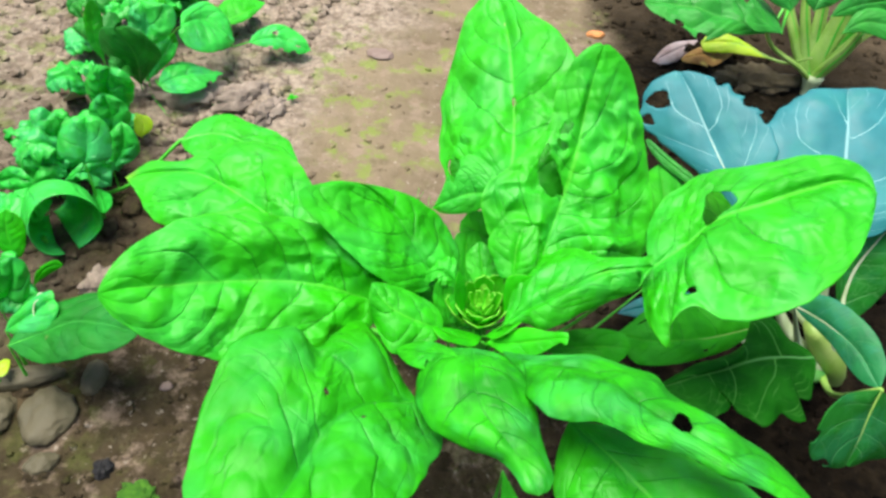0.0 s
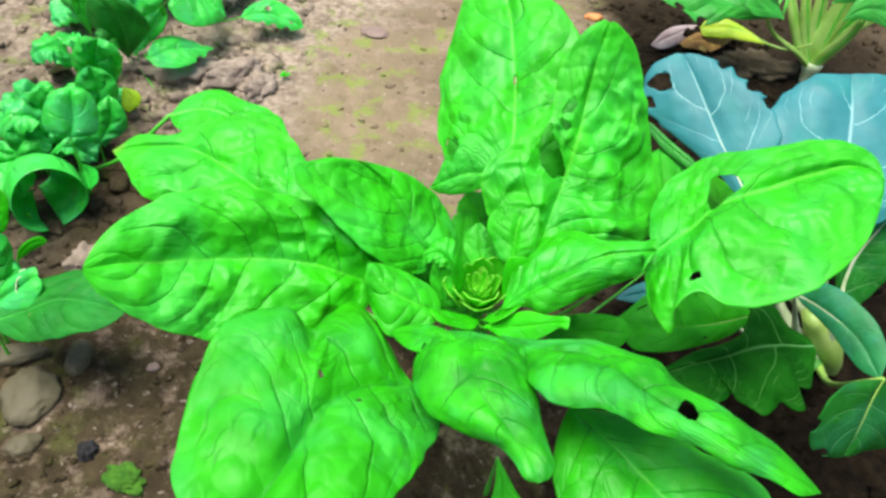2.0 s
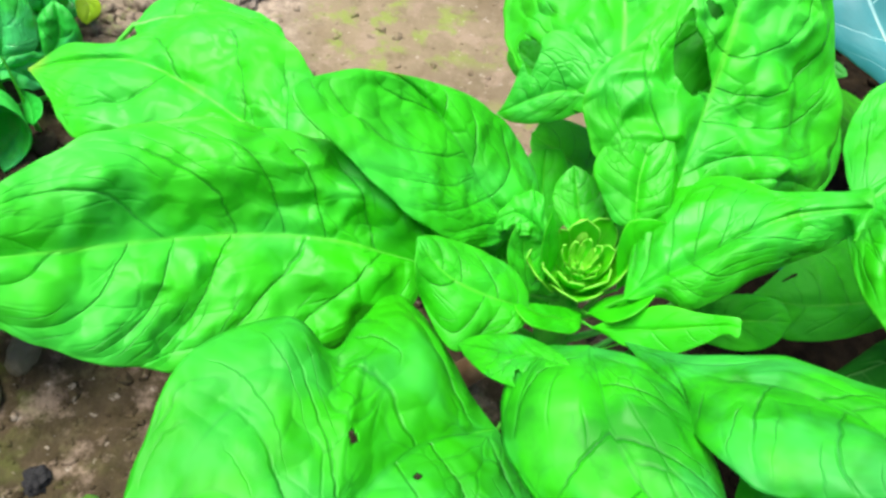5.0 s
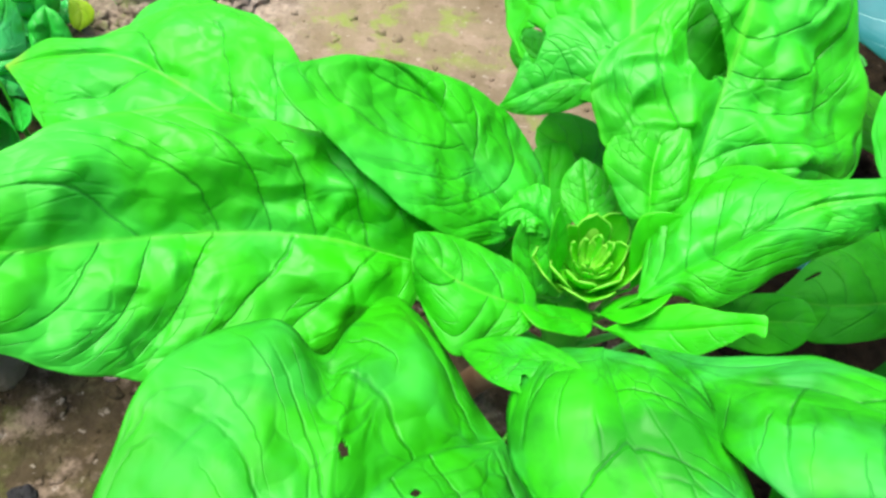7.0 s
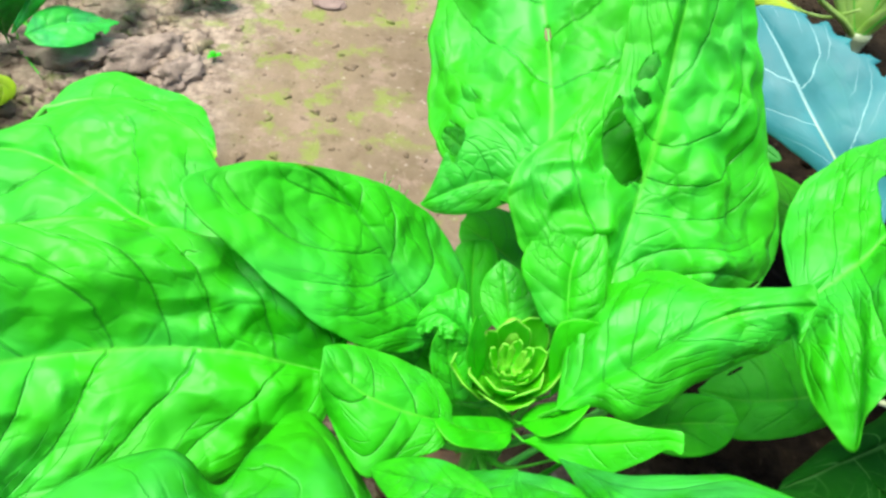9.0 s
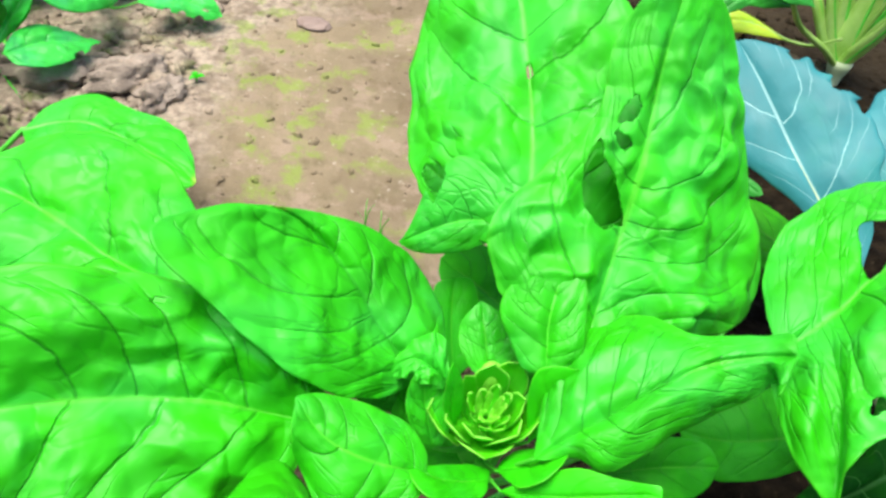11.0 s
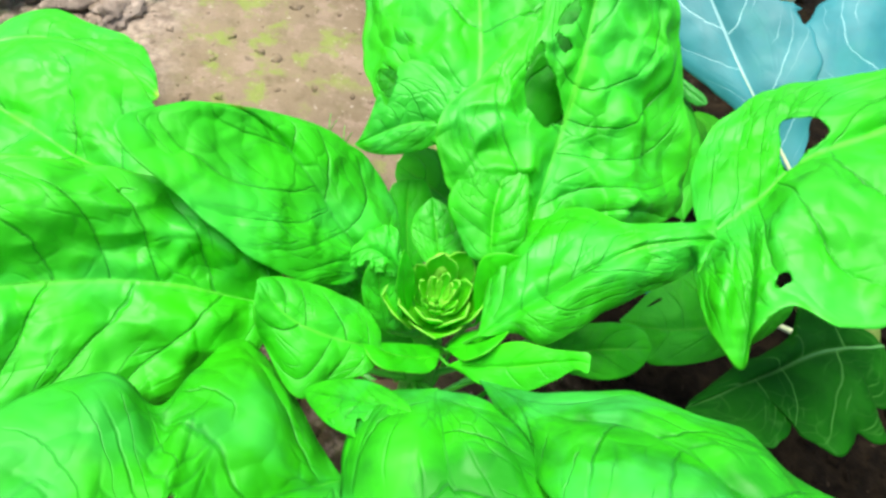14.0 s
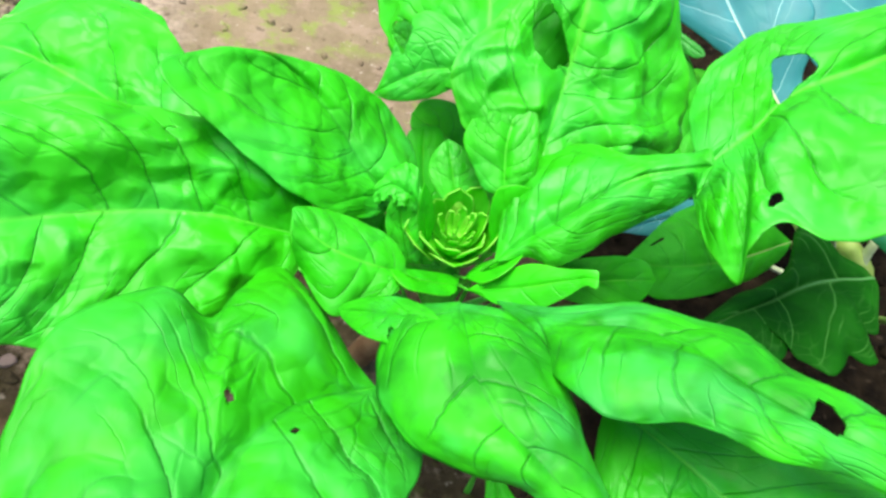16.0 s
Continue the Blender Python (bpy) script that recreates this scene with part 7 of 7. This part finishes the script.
grow(choi, [(0.2866, 0.4734, 0.1000), (0.2890, 0.4749, 0.1007), (0.2957, 0.4795, 0.1027), (0.3057, 0.4862, 0.1056), (0.3182, 0.4934, 0.1078), (0.3313, 0.4998, 0.1088), (0.3425, 0.5051, 0.1094), (0.3500, 0.5087, 0.1098), (0.3527, 0.5099, 0.1100)],
         [(0.0000, 0.0010, 0.0012), (-0.0003, 0.0042, 0.0053), (-0.0000, 0.0070, 0.0090), (0.0009, 0.0079, 0.0103), (0.0022, 0.0085, 0.0111), (0.0029, 0.0059, 0.0078), (0.0006, 0.0014, 0.0019)],
         [(-0.0000, 0.0005, -0.0008), (-0.0002, 0.0024, -0.0030), (0.0002, 0.0047, -0.0060), (0.0016, 0.0059, -0.0076), (0.0028, 0.0059, -0.0077), (0.0033, 0.0049, -0.0064), (0.0011, 0.0014, -0.0018)], mat=DULL, stalk=(0.345, 0.545, 0.11), fine=0.7)
grow(choi, [(0.2482, 0.4723, 0.1000), (0.2474, 0.4734, 0.1012), (0.2453, 0.4765, 0.1048), (0.2422, 0.4810, 0.1100), (0.2378, 0.4862, 0.1160), (0.2324, 0.4910, 0.1215), (0.2276, 0.4949, 0.1260), (0.2244, 0.4976, 0.1289), (0.2232, 0.4985, 0.1300)],
         [(-0.0001, 0.0017, -0.0009), (-0.0008, 0.0071, -0.0036), (-0.0001, 0.0142, -0.0080), (0.0050, 0.0175, -0.0116), (0.0108, 0.0158, -0.0119), (0.0076, 0.0080, -0.0061), (0.0018, 0.0021, -0.0015)],
         [(-0.0002, 0.0017, 0.0009), (-0.0012, 0.0067, 0.0034), (-0.0013, 0.0120, 0.0068), (0.0001, 0.0134, 0.0090), (0.0017, 0.0118, 0.0088), (0.0010, 0.0058, 0.0044), (0.0002, 0.0014, 0.0011)], mat=DULL, stalk=(0.275, 0.55, 0.115), fine=0.7)
grow(choi, [(0.2713, 0.4797, 0.1000), (0.2719, 0.4813, 0.1013), (0.2736, 0.4859, 0.1050), (0.2761, 0.4928, 0.1106), (0.2799, 0.5009, 0.1166), (0.2848, 0.5091, 0.1219), (0.2892, 0.5160, 0.1261), (0.2921, 0.5206, 0.1290), (0.2931, 0.5222, 0.1300)],
         [(-0.0015, 0.0026, 0.0022), (-0.0063, 0.0102, 0.0085), (-0.0087, 0.0185, 0.0164), (-0.0061, 0.0197, 0.0193), (-0.0043, 0.0123, 0.0128), (-0.0023, 0.0057, 0.0061), (-0.0007, 0.0015, 0.0015)],
         [(0.0003, 0.0017, -0.0014), (0.0007, 0.0067, -0.0056), (0.0024, 0.0138, -0.0122), (0.0084, 0.0181, -0.0177), (0.0156, 0.0155, -0.0161), (0.0128, 0.0080, -0.0084), (0.0031, 0.0021, -0.0023)], mat=DULL, stalk=(0.31, 0.555, 0.12), fine=0.7)
grow(choi, [(0.2665, 0.5192, 0.0200), (0.2637, 0.5202, 0.0204), (0.2559, 0.5236, 0.0216), (0.2441, 0.5285, 0.0233), (0.2294, 0.5321, 0.0240), (0.2142, 0.5325, 0.0228), (0.2014, 0.5319, 0.0213), (0.1929, 0.5315, 0.0203), (0.1899, 0.5315, 0.0200)],
         [(-0.0001, 0.0009, -0.0005), (-0.0002, 0.0038, -0.0021), (0.0006, 0.0078, -0.0045), (0.0033, 0.0104, -0.0061), (0.0060, 0.0111, -0.0063), (0.0070, 0.0094, -0.0053), (0.0021, 0.0025, -0.0014)],
         [(0.0003, 0.0004, 0.0002), (0.0013, 0.0011, 0.0006), (0.0024, 0.0027, 0.0015), (0.0025, 0.0065, 0.0038), (0.0023, 0.0101, 0.0058), (0.0029, 0.0084, 0.0048), (0.0008, 0.0023, 0.0013)], stalk=(0.295, 0.49, 0.045), mat=YELLOWED, fine=0.6, stalk_mat=PALE, stalk_r=0.002, label="yellowed drooping leaf")

# ---- loose things on the ground ----
weed = plant("weed_seedling", "single bright green weed leaf on bare soil", 0.02, -0.02, "weed")
grow(weed, [(0.0295, -0.0428, 0.0500), (0.0300, -0.0442, 0.0500), (0.0314, -0.0481, 0.0501), (0.0335, -0.0540, 0.0502), (0.0353, -0.0611, 0.0502), (0.0367, -0.0683, 0.0501), (0.0378, -0.0744, 0.0501), (0.0385, -0.0785, 0.0500), (0.0388, -0.0800, 0.0500)],
         [(0.0003, 0.0005, 0.0001), (0.0013, 0.0017, 0.0003), (0.0025, 0.0038, 0.0006), (0.0035, 0.0071, 0.0012), (0.0042, 0.0114, 0.0019), (0.0030, 0.0065, 0.0010), (0.0007, 0.0017, 0.0003)],
         [(0.0003, 0.0006, -0.0001), (0.0012, 0.0022, -0.0004), (0.0027, 0.0045, -0.0008), (0.0045, 0.0074, -0.0012), (0.0049, 0.0128, -0.0021), (0.0032, 0.0066, -0.0011), (0.0008, 0.0017, -0.0003)], stalk="down", mat=YOUNG, fine=0.6)
for x, y, n in ((-0.069, 0.209, 3), (-0.058, 0.200, 2)):
    grass = plant("grass_tuft", "few thin grass blades sprouting from bare soil", x, y, "grass")
    for i in range(n):
        a = 2.1 * i + 7 * x
        tip = (0.006 * math.cos(a), 0.006 * math.sin(a), 0.024 - 0.004 * i)
        tube("grass_blade", spline([(0.001 * i, 0, -0.003), (tip[0] * 0.3, tip[1] * 0.3, tip[2] * 0.55), tip], 8), np.linspace(0.0006, 0.0002, 8), STALK, grass, flat=0.4, sides=5)
seedling = plant("weed_seedling", "tiny green weed seedling on dry soil", -0.217, 0.327, "weed")
for a in (0.4, 2.3, 4.1):
    out = np.array((math.cos(a), math.sin(a), 0.0))
    base = np.array(seedling.location) + np.array((0, 0, 0.004))
    pts = [base, base + out * 0.002 + (0, 0, 0.002), base + out * 0.004 + (0, 0, 0.0025), base + out * 0.006 + (0, 0, 0.001)]
    side = [(0, 0.002, 0.0), (0, 0.0018, 0.0)]
    grow(seedling, pts, side, side[:], stalk="down", mat=YOUNG, fine=0.3, stalk_r=0.0003, foot_r=0.0005)
def dead_leaf(words, mat, rib, left, right):
    ob = blade(None, rib, left, right, mat=mat, fine=0.5, wave=0.3, stalk_mat=mat)
    ob.name = "dead_leaf"
    return tagged(ob, words, "dead leaf")


dead_leaf("curled brown dead leaf lying on soil", DRY_BROWN, [(0.2383, 0.5475, 0.0120), (0.2357, 0.5459, 0.0119), (0.2283, 0.5414, 0.0117), (0.2173, 0.5346, 0.0113), (0.2042, 0.5266, 0.0109), (0.1910, 0.5188, 0.0105), (0.1798, 0.5122, 0.0103), (0.1723, 0.5078, 0.0101), (0.1697, 0.5062, 0.0100)],
         [(0.0000, 0.0012, -0.0003), (0.0002, 0.0051, -0.0015), (0.0005, 0.0107, -0.0031), (0.0015, 0.0150, -0.0043), (0.0030, 0.0132, -0.0038), (0.0037, 0.0089, -0.0026), (0.0019, 0.0030, -0.0009)],
         [(-0.0002, 0.0012, 0.0004), (-0.0006, 0.0049, 0.0014), (-0.0007, 0.0092, 0.0027), (0.0000, 0.0101, 0.0029), (0.0008, 0.0089, 0.0026), (0.0009, 0.0055, 0.0016), (0.0002, 0.0013, 0.0004)])
dead_leaf("pinkish withered leaf lying on soil", DRY_PINK, [(0.1886, 0.5416, 0.0160), (0.1867, 0.5397, 0.0158), (0.1812, 0.5345, 0.0151), (0.1730, 0.5267, 0.0141), (0.1634, 0.5174, 0.0130), (0.1537, 0.5082, 0.0119), (0.1455, 0.5004, 0.0109), (0.1400, 0.4952, 0.0102), (0.1381, 0.4933, 0.0100)],
         [(0.0000, 0.0008, -0.0005), (0.0001, 0.0032, -0.0020), (0.0002, 0.0067, -0.0043), (0.0007, 0.0096, -0.0062), (0.0016, 0.0091, -0.0059), (0.0020, 0.0061, -0.0039), (0.0005, 0.0016, -0.0010)],
         [(-0.0001, 0.0009, 0.0005), (-0.0004, 0.0034, 0.0022), (-0.0004, 0.0060, 0.0039), (0.0000, 0.0075, 0.0048), (0.0004, 0.0062, 0.0039), (0.0002, 0.0030, 0.0019), (0.0000, 0.0007, 0.0005)])
dead_leaf("small whitish dead leaf lying on soil", DRY_PALE, [(-0.4142, 0.2579, 0.0100), (-0.4134, 0.2582, 0.0103), (-0.4113, 0.2590, 0.0114), (-0.4082, 0.2601, 0.0130), (-0.4047, 0.2625, 0.0140), (-0.4023, 0.2661, 0.0135), (-0.4006, 0.2694, 0.0127), (-0.3995, 0.2715, 0.0122), (-0.3991, 0.2723, 0.0120)],
         [(0.0010, -0.0017, 0.0014), (0.0040, -0.0065, 0.0051), (0.0053, -0.0140, 0.0122), (-0.0004, -0.0212, 0.0209), (-0.0034, -0.0145, 0.0139), (-0.0024, -0.0069, 0.0065), (-0.0006, -0.0018, 0.0016)],
         [(-0.0016, -0.0020, -0.0015), (-0.0069, -0.0074, -0.0057), (-0.0103, -0.0166, -0.0144), (0.0042, -0.0245, -0.0239), (0.0133, -0.0150, -0.0144), (0.0069, -0.0068, -0.0064), (0.0018, -0.0018, -0.0017)])

for words, name, mat, x, y, size, turn in (
    ("flat greyish stone half sunk in soil", "stone", STONE, -0.263, -0.042, (0.017, 0.020, 0.009), 20),
    ("small grey stone in soil", "stone", STONE, -0.250, -0.073, (0.010, 0.007, 0.006), 40),
    ("long pale grey stone half sunk in soil", "stone", STONE, -0.289, -0.020, (0.024, 0.008, 0.008), 25),
    ("small upright grey stone in soil", "stone", STONE, -0.249, -0.008, (0.008, 0.014, 0.008), 10),
    ("grey stone half sunk in soil", "stone", STONE, -0.296, -0.050, (0.012, 0.019, 0.008), 0),
    ("tiny pale pebble on soil", "pebble", PEBBLE, -0.200, -0.004, (0.0045, 0.0035, 0.003), 30),
    ("small cushion of bright green moss on soil", "moss_cushion", MOSS, -0.183, -0.079, (0.011, 0.008, 0.004), 0),
    ("small pinkish pebble on trodden soil", "pebble", PEBBLE, -0.154, 0.434, (0.014, 0.010, 0.004), 0),
    ("black bark chip on soil", "bark_chip", BARK, -0.213, -0.068, (0.006, 0.007, 0.004), 30),
    ("orange scrap of dry stalk on soil", "dry_scrap", ORANGE, 0.076, 0.547, (0.011, 0.006, 0.004), 10),
    ("large brown clod of moist soil", "clod", CLOD_DARK, 0.252, 0.490, (0.036, 0.024, 0.013), 15),
    ("brown clod of moist soil", "clod", SOIL, 0.190, 0.545, (0.028, 0.020, 0.012), 60),
    ("brown clod of moist soil", "clod", SOIL, 0.385, 0.470, (0.026, 0.020, 0.012), 0),
    ("long crumbly clod of dry soil", "clod", CLOD, -0.320, 0.310, (0.040, 0.018, 0.012), 12),
    ("crumbly clod of dry soil", "clod", CLOD, -0.262, 0.318, (0.026, 0.017, 0.011), 30),
    ("crumbly clod of dry soil", "clod", CLOD, -0.235, 0.300, (0.018, 0.013, 0.009), 70),
    ("crumbly clod of dry soil", "clod", CLOD, -0.285, 0.07, (0.016, 0.012, 0.007), 80),
):
    ob = lump(name, (x, y), size, mat, x * 31 + y * 17, rough=0.6 if name in ("clod", "bark_chip", "moss_cushion") else 0.2, turn=turn)
    tagged(ob, words, name.replace("_", " "), group="clods" if name == "clod" else "")


def crumbs(name, label, count, mat, place, seed, most=0.0060):
    """Many crumbs of soil in one mesh."""
    rng = random.Random(seed)
    ball = bmesh.new()
    bmesh.ops.create_icosphere(ball, subdivisions=2, radius=1.0)
    base = [v.co.copy() for v in ball.verts]
    tris = [tuple(v.index for v in f.verts) for f in ball.faces]
    ball.free()
    verts, faces = [], []
    for _ in range(count):
        x, y = place(rng)
        r = 0.0010 + most * rng.random() ** 4.5
        o = Vector((rng.random() * 50, rng.random() * 50, 0))
        z = ground_z(x, y) + r * 0.05
        a, k = rng.random() * 6.28, (0.7 + 0.6 * rng.random(), 0.7 + 0.6 * rng.random(), 0.5 + 0.3 * rng.random())
        start = len(verts)
        for c in base:
            d = r * (1 + 0.8 * noise.noise(c * 1.3 + o) + 0.5 * noise.noise(c * 3.1 + o))
            px, py = c.x * d * k[0], c.y * d * k[1]
            verts.append((x + px * math.cos(a) - py * math.sin(a), y + px * math.sin(a) + py * math.cos(a), z + c.z * d * k[2]))
        faces += [(start + f[0], start + f[1], start + f[2]) for f in tris]
    return tagged(mesh_object(name, verts, faces, mat), label, "soil", kind="stuff")


crumbs("dry_crumbs", "loose crumbs and small clods of dry soil", 3000, SOIL, lambda g: (-0.235 - 0.5 * g.random() ** 1.5, 0.03 + 0.60 * g.random()), 3, 0.0080)
crumbs("path_crumbs", "scattered fine crumbs on the trodden strip", 380, SOIL, lambda g: (-0.22 + 0.3 * g.random(), 0.12 + 0.5 * g.random()), 4, 0.0032)
crumbs("moist_crumbs", "loose crumbs of moist soil, darkened with painted leaf shade", 1800, SOIL, lambda g: (0.06 + 0.5 * g.random(), -0.06 + 0.75 * g.random()), 5)
crumbs("bed_crumbs", "crumbs of brown soil round the spinach foot", 1500, SOIL, lambda g: (-0.34 + 0.48 * g.random(), -0.16 + 0.30 * g.random()), 6, 0.0045)
